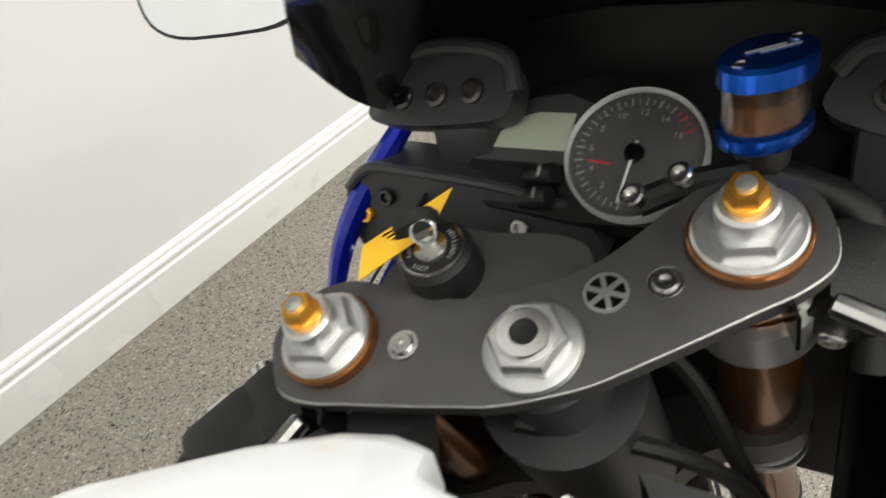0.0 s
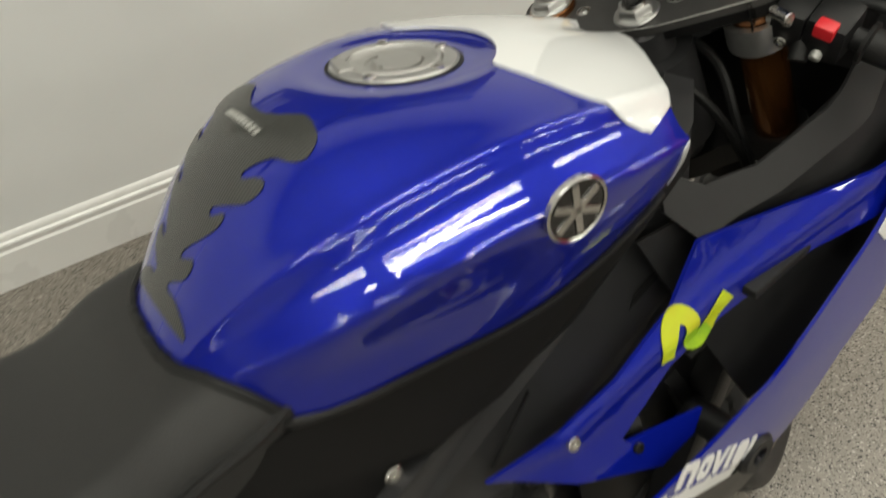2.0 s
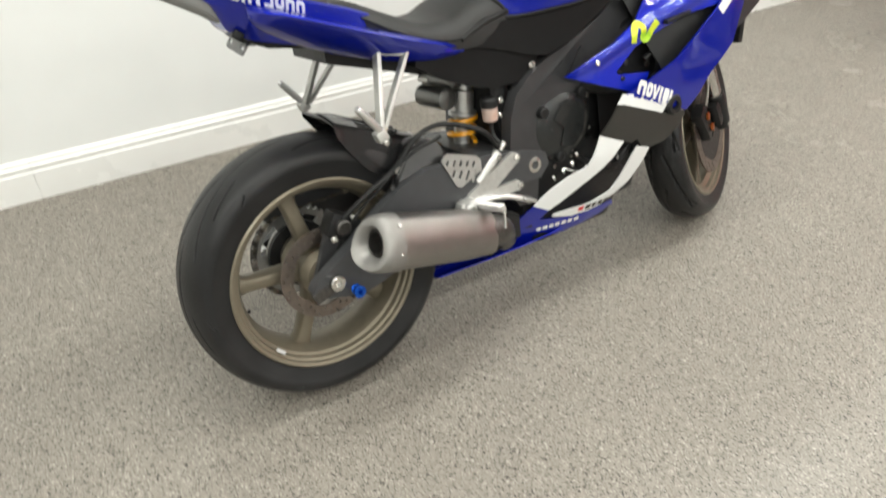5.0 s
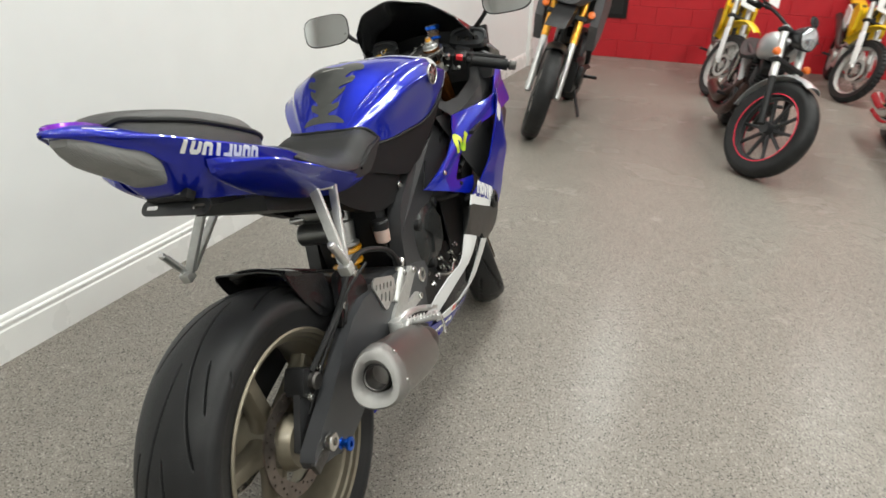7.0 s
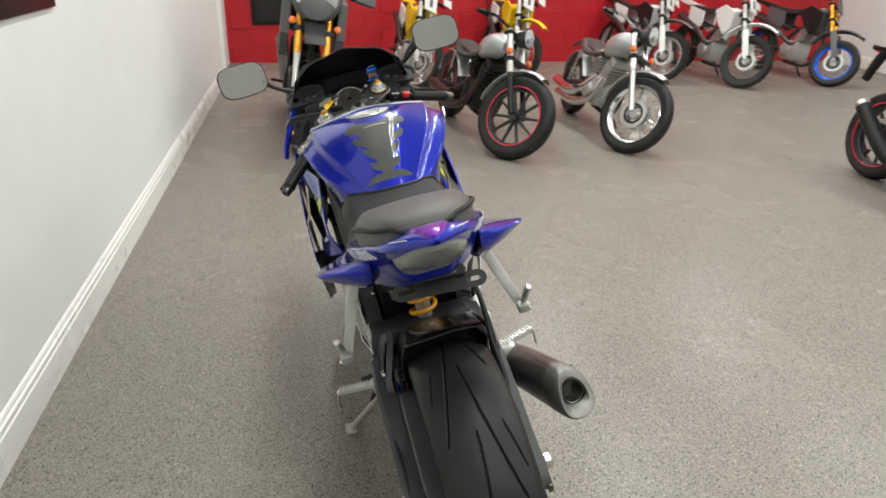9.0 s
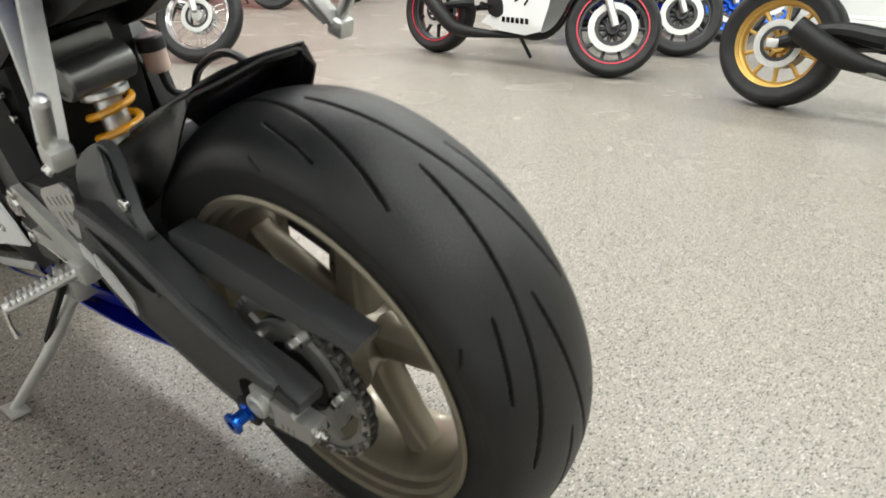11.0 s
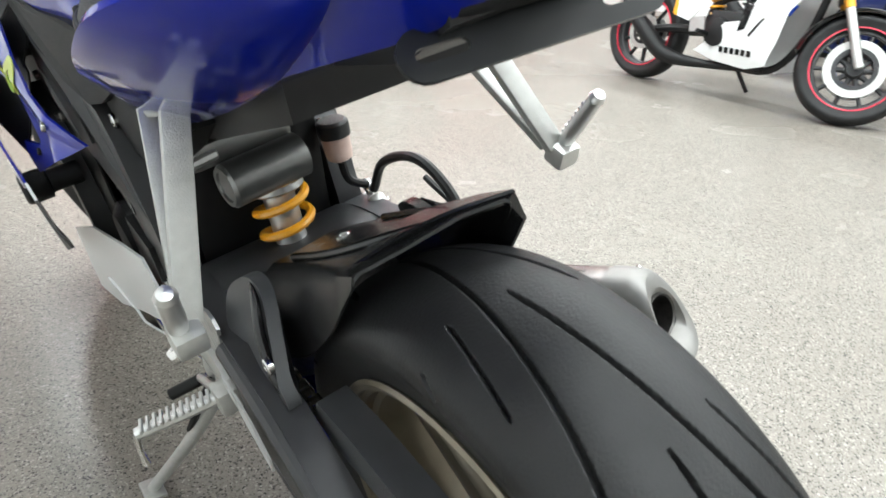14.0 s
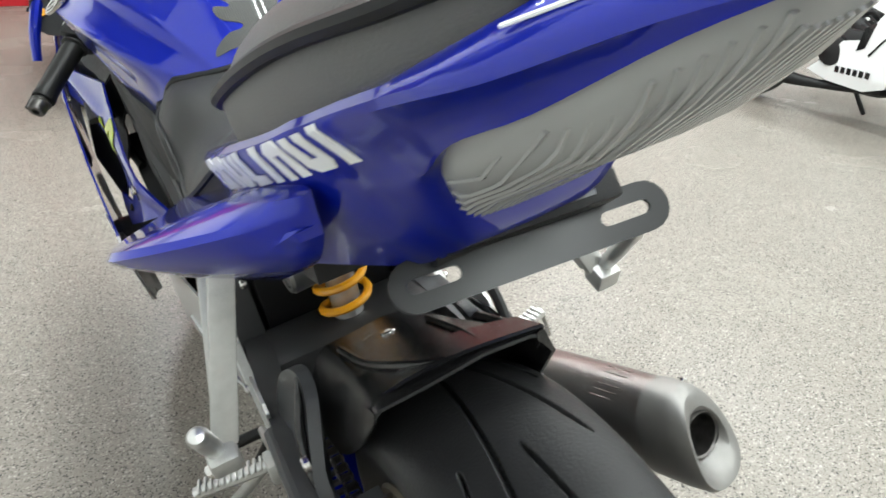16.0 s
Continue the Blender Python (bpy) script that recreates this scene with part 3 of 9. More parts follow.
def rear_wheel():
    c = AXLE
    w = part("rear_wheel", rim_barrel(0.231, 0.074, c), BRONZE, bike, "bronze painted cast rear wheel")
    tyre(w, c, Matrix(), 0.315, 0.0875, 0.231, lambda T, S, R: sweep_cuts(T, S, R, 6, REAR_CUTS), "wide black sport tyre with swept grooves", 640, 290)
    for b in wheel_spokes(c, 5, 174, 0.045, 0.198, 0.021, 0.017, 0.026, 0.021):
        part("spoke", b, BRONZE, w)
    part("hub", lathe([(-0.085, 0.03), (-0.085, 0.055), (-0.05, 0.066), (-0.03, 0.058), (0.03, 0.055), (0.05, 0.06), (0.075, 0.05), (0.075, 0.03)], c, (1, 0, 0), 40), BRONZE, w)
    part("brake_disc", disc_mesh(c, 0.062, 0.005, 0.078, 0.11, 42), DISC_STEEL, w, "drilled steel brake disc")
    # sprocket with teeth and windows
    teeth = []
    for k in range(45 * 4):
        a = 2 * math.pi * k / 180
        r = (0.1105, 0.1105, 0.1185, 0.1185)[k % 4]
        teeth.append((c.y + r * math.cos(a), c.z + r * math.sin(a)))
    windows = []
    for k in range(5):
        a0 = radians(72 + 72 * k)
        inner, outer = [], []
        for f in np.linspace(-0.42, 0.42, 8).tolist():
            inner.append((c.y + 0.081 * math.cos(a0 + f), c.z + 0.081 * math.sin(a0 + f)))
            outer.append((c.y + 0.0985 * math.cos(a0 + f * 1.05), c.z + 0.096 * math.sin(a0 + f * 1.05)))
        windows.append(inner + outer[::-1])
    windows.append(oval(c.y, c.z, 0.052, 0.052, 32))
    part("sprocket", slab(teeth, -0.1, -0.0935, "x", 0, windows), SPROCKET_STEEL, w, "steel rear sprocket with cut windows")
    part("sprocket_carrier", lathe([(0, 0.03), (0, 0.05), (0.004, 0.082), (0.016, 0.082), (0.022, 0.05), (0.022, 0.03)], (-0.0925, c.y, c.z), (1, 0, 0), 40), ENGINE_BLACK, w)
    for k in range(5):
        a = radians(108 + 72 * k)
        part("sprocket_nut", screw((-0.1, c.y + 0.07 * math.cos(a), c.z + 0.07 * math.sin(a)), (-1, 0, 0), 0.0085, 0.011, None, True), STEEL, w)
    part("balance_weight", box((0.006, 0.024, 0.009), pose(0.078, -0.1385, 0.1735, -47, 0, 0), 0.002), WARN_LABEL, w)
    part("valve", cyl((0.0, -0.19, 0.25), (0.004, -0.165, 0.262), 0.004, 8), HOSE, w)
    return w


rear_wheel()


def chain():
    """The drive chain, link by link, round both sprockets."""
    x, c1, r1, c2, r2 = -0.097, Vector((AXLE.y, AXLE.z)), 0.1145, Vector((0.655, 0.393)), 0.041
    d = c2 - c1
    base, off = math.atan2(d.y, d.x), math.acos((r1 - r2) / d.length)
    pts = []
    top, low = base + off, base - off
    for k in range(60):
        a = top + (2 * math.pi - 2 * off) * k / 59
        pts.append(c1 + r1 * Vector((math.cos(a), math.sin(a))))
    start, end = pts[-1], c2 + r2 * Vector((math.cos(low), math.sin(low)))
    for k in range(1, 24):
        pts.append(start.lerp(end, k / 24) - Vector((0, 0.012 * math.sin(math.pi * k / 24))))
    for k in range(30):
        a = low + 2 * off * k / 29
        pts.append(c2 + r2 * Vector((math.cos(a), math.sin(a))))
    pts.append(pts[0])
    run = np.r_[0, np.cumsum([(pts[i + 1] - pts[i]).length for i in range(len(pts) - 1)])]
    n = int(run[-1] / 0.01587 / 2) * 2
    at = np.linspace(0, run[-1], n + 1)
    ys, zs = np.interp(at, run, [p.x for p in pts]), np.interp(at, run, [p.y for p in pts])
    rollers = bmesh.new()
    for k in range(n):
        lathe([(-0.0085, 0.0028), (-0.0055, 0.0028), (-0.005, 0.005), (0.005, 0.005), (0.0055, 0.0028), (0.0085, 0.0028)], (x, ys[k], zs[k]), (1, 0, 0), 8, rollers)
    holder = part("chain", rollers, DARK_STEEL, bike, "oily black drive chain")

    def link(out):
        bm = bmesh.new()
        shape = slot(0.0, 0.0, 0.0255, 0.0125, 0, 4)
        shape = [(a, c * (0.78 if abs(a) < 0.004 else 1)) for a, c in shape]
        for s in (-1, 1):
            slab(shape, s * out - 0.0009, s * out + 0.0009, "x", 0, (), None, bm)
        me = bpy.data.meshes.new("link")
        bm.to_mesh(me)
        bm.free()
        me.materials.append(STEEL if out > 0.006 else DARK_STEEL)
        return me

    kinds = (link(0.0068), link(0.0048))
    for k in range(n):
        m = Vector((x, (ys[k] + ys[k + 1]) / 2, (zs[k] + zs[k + 1]) / 2))
        ob = new("link", kinds[k % 2])
        ob.parent = holder
        ob.matrix_basis = Matrix.Translation(m) @ pose(0, 0, 0, math.degrees(math.atan2(zs[k + 1] - zs[k], ys[k + 1] - ys[k])), 0, 0)


chain()


# -- swing arm
def swing_arm():
    pocket = [(0.31, 0.474), (0.269, 0.484), (0.225, 0.479), (0.199, 0.46), (0.172, 0.436), (0.174, 0.415), (0.198, 0.408), (0.234, 0.42), (0.272, 0.443)]
    left_end = [(-0.031, 0.373), (-0.064, 0.357), (-0.056, 0.337), (-0.02, 0.344), (0.036, 0.346), (0.054, 0.334), (0.06, 0.312), (0.052, 0.294), (0.0, 0.288), (-0.05, 0.292), (-0.055, 0.286), (0.0, 0.277)]
    right_end = [(-0.045, 0.335), (-0.055, 0.318), (-0.05, 0.3), (0.0, 0.288)]
    left = [(0.62, 0.455), (0.56, 0.475), (0.46, 0.495), (0.36, 0.505), (0.27, 0.512), (0.2, 0.492), (0.13, 0.45), (0.05, 0.392), *left_end, (0.06, 0.27), (0.12, 0.284), (0.2, 0.314), (0.3, 0.346), (0.38, 0.395), (0.5, 0.395), (0.6, 0.39), (0.63, 0.42)]

    def bow(v):
        out = -0.02 * max(0.0, v.y - 0.3) / 0.3
        return Vector((v.x - out if v.x < 0 else v.x + out, v.y, v.z))

    a = part("swing_arm", slab(left, -0.152, -0.118, "x", 0.006, [closed(pocket, 5)], bow), FRAME_GREY, bike, "dark grey aluminium swing arm")
    # Pocket floor in black: the shade of the recess is put into its colour.
    part("pocket_shade", slab([(0.33, 0.495), (0.2, 0.495), (0.15, 0.44), (0.16, 0.39), (0.24, 0.4), (0.33, 0.45)], -0.128, -0.12, "x", 0.002), ENGINE_BLACK, a)
    part("pocket_rim", tube([(-0.151, y, z) for y, z in closed(pocket, 5)] + [(-0.151, *closed(pocket, 5)[0])], 0.0035, 8, 1), FRAME_GREY, a)
    part("swing_arm_rib", tube([(-0.15, 0.3, 0.498), (-0.153, 0.2, 0.478), (-0.153, 0.1, 0.418), (-0.152, 0.0, 0.378), (-0.151, -0.03, 0.365)], [0.012, 0.011, 0.01, 0.009, 0.007], 10), FRAME_GREY, a)
    part("swing_arm_edge", tube([(-0.149, 0.062, 0.276), (-0.149, 0.12, 0.29), (-0.149, 0.2, 0.3195), (-0.149, 0.3, 0.3515), (-0.145, 0.38, 0.4)], 0.005, 8), FRAME_GREY, a)
    part("arm_tip", slab([(-0.024, 0.3705), (-0.0615, 0.3535), (-0.0555, 0.338), (-0.021, 0.346)], -0.1545, -0.116, "x", 0.002), ENGINE_BLACK, a)
    right = [p for p in left if p not in left_end]
    right[right.index((0.05, 0.392)) + 1 : right.index((0.05, 0.392)) + 1] = right_end
    part("swing_arm_right", slab(right, 0.112, 0.146, "x", 0.008), SATIN_BLACK, a)
    part("cross_member", box((0.24, 0.12, 0.09), pose(0, 0.46, 0.45, -8, 0, 0), 0.02), FRAME_GREY, a)
    # Black plate behind the slot stands for the shade inside it.
    part("axle_slot_shade", slab([(0.062, 0.332), (-0.05, 0.336), (-0.05, 0.28), (0.055, 0.275)], -0.132, -0.124, "x", 0.001), ENGINE_BLACK, a)
    block = part("adjuster_block", slab([(-0.014, 0.34), (-0.048, 0.3385), (-0.052, 0.332), (-0.078, 0.331), (-0.07, 0.3), (-0.005, 0.294)], -0.158, -0.134, "x", 0.0015), ALU, a, "brushed aluminium chain adjuster block")
    for y, z in ((-0.022, 0.3035), (-0.032, 0.3045), (-0.042, 0.306)):
        part("adjuster_mark", box((0.0006, 0.0012, 0.009), pose(-0.1583, y, z, 8, 0, 0), 0), DARK_STEEL, block)
    part("adjuster_plate", slab([(0.025, 0.343), (-0.011, 0.34), (-0.002, 0.304), (0.03, 0.308)], -0.157, -0.136, "x", 0.003), CAST_ALU, a)
    part("axle_nut", joined(lathe([(0, 0.0165), (0.008, 0.0165), (0.01, 0.0145), (0.01, 0.0105), (0.001, 0.0098)], (-0.157, 0.009, 0.3245), (-1, 0, 0), 24), lathe([(0, 0.0098), (0.001, 0.0098), (0.001, 0)], (-0.157, 0.009, 0.3245), (-1, 0, 0), 20)), CAST_ALU, a)
    part("adjuster_bolt", joined(cyl((-0.147, -0.068, 0.316), (-0.147, -0.09, 0.314), 0.0042, 12), cyl((-0.147, -0.074, 0.3155), (-0.147, -0.082, 0.3148), 0.0078, 6)), STEEL, a)
    part("axle_nut", lathe([(0, 0.018), (0.012, 0.018), (0.014, 0.015), (0.014, 0.008), (0.004, 0.007)], (0.15, 0.0, 0.329), (1, 0, 0), 24), STEEL, a)
    part("adjuster_block", box((0.012, 0.055, 0.028), pose(0.142, -0.03, 0.31, 18, 0, 0), 0.003), DARK_STEEL, a)
    for s, x, y, z in ((1, 0.142, 0.044, 0.292), (-1, 0.16, 0.043, 0.294)):
        part("paddock_spool", lathe([(0, 0.006), (0, 0.013), (0.003, 0.0135), (0.006, 0.009), (0.018, 0.009), (0.021, 0.0145), (0.026, 0.0145), (0.027, 0.012), (0.027, 0.006), (0.012, 0.005)], (s * x, y, z), (s, 0, 0), 24), BLUE_ANODISED, a, "blue anodised stand spool")
        part("spool_washer", lathe([(0, 0.022), (0.004, 0.022), (0.005, 0.02)], (s * (x - 0.003), y, z), (s, 0, 0), 24), HOSE, a)
    # warning stickers
    for ring in ([(0.333, 0.447), (0.306, 0.431), (0.311, 0.409), (0.339, 0.425)], [(0.299, 0.44), (0.268, 0.419), (0.242, 0.383), (0.25, 0.357), (0.281, 0.381), (0.308, 0.404)]):
        part("sticker", slab(ring, -0.161, -0.1585, "x", 0), WARN_LABEL, a, "silver warning sticker")
    part("chain_guard", slab([(0.17, 0.486), (0.1, 0.487), (0.0, 0.473), (-0.138, 0.445), (-0.128, 0.428), (-0.02, 0.43), (0.07, 0.437), (0.14, 0.437), (0.19, 0.45)], -0.112, -0.078, "x", 0.004), SATIN_BLACK, bike, "black chain guard")


swing_arm()


def rear_brake():
    body = part("rear_caliper", box((0.05, 0.075, 0.06), pose(0.085, 0.06, 0.425, -30, 0, 0), 0.01), ENGINE_BLACK, bike, "black rear brake caliper")
    part("caliper_bracket", slab([(0.02, 0.43), (0.07, 0.40), (0.05, 0.31), (0.0, 0.29), (-0.03, 0.32)], 0.085, 0.1, "x", 0.003), FRAME_GREY, body)
    part("caliper_piston", cyl((0.1, 0.055, 0.432), (0.125, 0.055, 0.432), 0.018, 20), DARK_STEEL, body)
    part("caliper_bolt", screw((0.112, 0.03, 0.41), (1, 0, 0), 0.007, 0.006, None, True), STEEL, body)
    part("caliper_bolt", screw((0.112, 0.085, 0.445), (1, 0, 0), 0.007, 0.006, None, True), STEEL, body)
    part("brake_hose", tube([(0.11, 0.06, 0.45), (0.122, 0.12, 0.49), (0.124, 0.2, 0.53), (0.13, 0.26, 0.585), (0.135, 0.33, 0.6), (0.145, 0.43, 0.56), (0.145, 0.475, 0.505)], 0.0065, 8), HOSE, bike, "black rear brake hose")
    part("sensor_cable", tube([(0.1, 0.03, 0.37), (0.118, 0.09, 0.45), (0.126, 0.16, 0.5), (0.134, 0.23, 0.55), (0.14, 0.32, 0.575)], 0.004, 8), HOSE, bike)


rear_brake()


# -- rear mudguard over the tyre
def hugger():
    rows = [(0.088, 0.655, 0.076, 0.012, 0.004), (0.11, 0.648, 0.074, 0.036, 0.012), (0.14, 0.636, 0.07, 0.062, 0.02), (0.2, 0.608, 0.066, 0.092, 0.03), (0.26, 0.58, 0.062, 0.1, 0.036), (0.32, 0.552, 0.06, 0.09, 0.036), (0.37, 0.528, 0.058, 0.06, 0.03)]

    def section(y, z, w, drop, out):
        left = [(-w - out, z - drop), (-w - out * 0.8, z - drop * 0.6), (-w - out * 0.25, z - drop * 0.12), (-w, z - 0.003), (-w * 0.94, z)]
        right = [(-x * 1.08, zz) for x, zz in left[::-1]]
        return [(x, y, zz) for x, zz in left + [(-w * 0.4, z + 0.001), (0, z + 0.003), (w * 0.4, z + 0.005)] + right]

    h = part("rear_mudguard", thick(loft(rows, section, 6, wrap=False, caps=False), 0.003), HUGGER_BLACK, bike, "black plastic rear hugger mudguard")
    # raised wedge at the rear edge with a recess beside it
    part("raised_lip", loft([(-0.066, 0.11, 0.645, 0.0), (-0.02, 0.104, 0.656, 0.012), (0.03, 0.096, 0.66, 0.02), (0.092, 0.09, 0.655, 0.016)], lambda x, y, z, b: [(x, y, z), (x, y + 0.003, z + 0.0015), (x, y + 0.02 + b * 2, z - 0.012 - b * 0.5), (x, y + 0.02 + b * 2, z - 0.03), (x, y + 0.004, z - 0.012)], 4), HUGGER_BLACK, h)
    part("fin", loft([(0.088, 0.655, 0.03), (0.12, 0.643, 0.07), (0.16, 0.625, 0.1), (0.22, 0.598, 0.1)], lambda y, z, d: [(0.086, y, z), (0.091, y, z - 0.002), (0.1, y, z - d), (0.096, y, z - d), (0.08, y, z - 0.004)], 4), HUGGER_BLACK, h)
    part("ridge", tube([(0.0, 0.104, 0.656), (-0.02, 0.13, 0.645), (-0.045, 0.2, 0.611), (-0.05, 0.3, 0.565)], 0.0045, 8), HUGGER_BLACK, h)
    part("ridge", tube([(0.036, 0.1, 0.656), (0.042, 0.16, 0.632), (0.045, 0.26, 0.586)], 0.004, 8), HUGGER_BLACK, h)
    arm = [(0.33, 0.545), (0.29, 0.575), (0.25, 0.575), (0.22, 0.545), (0.188, 0.505), (0.18, 0.485), (0.205, 0.478), (0.24, 0.495), (0.275, 0.505), (0.32, 0.51)]
    arm = closed(arm, 4)
    part("side_arm", slab(arm, -0.136, -0.122, "x", 0.005, (), lambda v: Vector((v.x + 0.42 * max(0.0, v.z - 0.51), v.y, v.z))), SATIN_BLACK, h)
    part("side_arm", slab(arm, 0.116, 0.13, "x", 0.005, (), lambda v: Vector((v.x - 0.42 * max(0.0, v.z - 0.51), v.y, v.z))), HUGGER_BLACK, h)
    for s in (1, -1):
        part("arm_rim", tube([(s * 0.131, 0.192, 0.488), (s * 0.134, 0.2, 0.512), (s * 0.128, 0.226, 0.543), (s * 0.115, 0.252, 0.567), (s * 0.105, 0.28, 0.574)], [0.003, 0.005, 0.0055, 0.005, 0.003], 8), HUGGER_BLACK, h)
    part("mudguard_bolt", screw((-0.134, 0.202, 0.527), (-1, 0, 0), 0.009, 0.005), STEEL, h)
    part("mudguard_bolt", screw((0.13, 0.204, 0.525), (1, 0, 0), 0.009, 0.005), STEEL, h)
    part("mudguard_bolt", screw((0.004, 0.283, 0.571), (0, 0.43, 0.9), 0.009, 0.004), STEEL, h)


hugger()


# -- rear shock absorber
def shock():
    low, top = Vector((0.005, 0.46, 0.463)), Vector((0.012, 0.485, 0.66))
    d = (top - low).normalized()
    s = part("shock_absorber", cyl(low, top, 0.021, 20), ALU, bike, "silver shock absorber with yellow spring")
    pts = []
    for k in range(36):
        a = 2 * math.pi * k / 16
        f = k / 35
        o = d.orthogonal().normalized()
        pts.append(low + d * (0.035 + 0.07 * f) + 0.034 * (math.cos(a) * o + math.sin(a) * d.cross(o)))
    part("spring", tube(pts, 0.006, 8, 2), SPRING_YELLOW, s, "yellow coil spring")
    part("shock_body", lathe([(0.1, 0.03), (0.104, 0.036), (0.112, 0.036), (0.115, 0.028), (0.165, 0.028), (0.17, 0.02)], low, d, 28), ALU, s, "silver shock body")
    part("reservoir", lathe([(0, 0.02), (0.003, 0.027), (0.1, 0.027), (0.104, 0.024), (0.104, 0.019), (0.101, 0.018), (0.101, 0)], (0.035, 0.42, 0.62), (-1, -0.1, 0), 28), GREY_ALU, s, "grey shock reservoir")
    part("adjuster_screw", cyl((-0.06, 0.43, 0.655), (-0.1, 0.425, 0.653), 0.008, 10), ALU, s)
    part("reservoir_arm", box((0.13, 0.035, 0.03), pose(-0.03, 0.445, 0.655, 0, 0, 4), 0.008), GREY_ALU, s)
    cup = part("brake_fluid_cup", lathe([(0, 0.012), (0.004, 0.018), (0.035, 0.02), (0.036, 0.012)], (0.11, 0.485, 0.562), (0, 0, 1), 20), mat("cloudy plastic cup", (0.45, 0.22, 0.15), 0.35, 0, 0, 0.15, 30, second=(0.5, 0.42, 0.38)), bike, "cloudy rear brake fluid cup with black lid")
    part("lid", lathe([(0, 0.022), (0.018, 0.022), (0.022, 0.018), (0.022, 0)], (0.11, 0.485, 0.598), (0, 0, 1), 20), BLACK_PLASTIC, cup)
    part("cup_hose", tube([(0.11, 0.485, 0.565), (0.115, 0.485, 0.53), (0.14, 0.485, 0.51)], 0.006, 8), HOSE, cup)
    part("inner_fender", box((0.2, 0.06, 0.24), pose(0, 0.54, 0.56, 10, 0, 0), 0.02), BLACK_PLASTIC, bike)
    part("under_tray", slab([(0.1, 0.78), (0.3, 0.715), (0.55, 0.66), (0.6, 0.7), (0.4, 0.76), (0.1, 0.83)], -0.085, 0.085, "x", 0.01), BLACK_PLASTIC, bike)


shock()


# -- exhaust
def exhaust():
    c0, c1 = Vector((0.255, 0.052, 0.44)), Vector((0.2, 0.375, 0.335))
    d = (c1 - c0).normalized()
    side = Vector((1, 0, 0)) - d * d.x
    side.normalize()
    up = side.cross(d).normalized()
    if up.z < 0:
        up = -up

    def ring(q, w, h, n=40, cut=0.0, turn=0.0):
        pts = []
        for k in range(n):
            a = 2 * math.pi * k / n
            x, z = math.cos(a), math.sin(a)
            lean_out = 0.16 * z
            r = q + side * (w * math.copysign(abs(x) ** 0.86, x) * (1 - 0.2 * z) - lean_out * w) + up * (h * math.copysign(abs(z) ** 0.9, z))
            pts.append(r + d * (cut * z * h + turn * x * w))
        return pts

    L = (c1 - c0).length
    body = [(0.055, 0.047, 0.059), (0.15, 0.047, 0.059), (0.26, 0.047, 0.058), (L, 0.044, 0.052)]
    e = part("exhaust", ring_faces(bmesh.new(), [ring(c0 + d * t, w, h) for t, w, h in body]), TITANIUM, bike, "brushed titanium stub exhaust silencer")
    cap = [(0.056, 0.0485, 0.061, 0.0), (0.02, 0.048, 0.06, 0.12), (0.004, 0.046, 0.058, 0.2), (-0.003, 0.042, 0.053, 0.22), (-0.003, 0.037, 0.046, 0.2), (0.001, 0.031, 0.036, 0.12), (0.012, 0.0275, 0.0275, 0.0)]
    part("end_cap", ring_faces(bmesh.new(), [ring(c0 + d * t, w, h, 40, cut, cut * 1.5) for t, w, h, cut in cap], caps=False), mat("satin end cap", (0.24, 0.233, 0.222), 0.5, 0.75, 0, 0.1, 60, 0.1, 900), e)
    # outlet tube, darker than the end cap
    part("outlet", lathe([(0.075, 0.001), (0.075, 0.0225), (0.01, 0.0235), (0.008, 0.0255), (0.012, 0.0275), (0.075, 0.0275), (0.08, 0.001)], c0, d, 32, None, True), DARK_STEEL, e, "dark steel outlet tube")
    for s, z in ((0.7, 0.66), (1.0, -0.2), (-0.9, 0.4)):
        q = c0 + d * 0.045 + side * (0.047 * s * (1 - 0.2 * z)) + up * (0.066 * z)
        part("end_cap_rivet", screw(q, side * s + up * z, 0.0045, 0.003), STEEL, e)
    # stamped text lines on top
    for k in range(6):
        q = c0 + d * 0.085 + up * 0.062 - side * (0.005 + 0.008 * k) - up * (0.0028 * k)
        part("stamp_line", box((0.0011, 0.04 - 0.004 * (k % 3), 0.0006), Matrix.Translation(q + d * 0.02) @ Matrix((side, d, up)).transposed().to_4x4(), 0), DARK_STEEL, e)
    part("mid_pipe", tube([c1 - d * 0.02, c1 + d * 0.05, Vector((0.1, 0.5, 0.24)), Vector((0.0, 0.6, 0.2))], [0.042, 0.036, 0.033, 0.03], 20), DARK_STEEL, e)
    part("heat_shield", slab([(0.33, 0.29), (0.4, 0.25), (0.5, 0.27), (0.5, 0.33), (0.44, 0.36), (0.37, 0.37)], 0.145, 0.175, "x", 0.006), BLACK_PLASTIC, e)
    q = Vector((0.175, 0.345, 0.395))
    part("hanger_clamp", box((0.03, 0.05, 0.03), pose(*q, -18, 0, 0), 0.006), CAST_ALU, e)
    part("hanger_bolt", lathe([(0, 0.016), (0.012, 0.016), (0.016, 0.012), (0.016, 0.007), (0.008, 0.006)], q + Vector((0.012, 0, 0.005)), (1, 0, 0), 20), CAST_ALU, e)


exhaust()


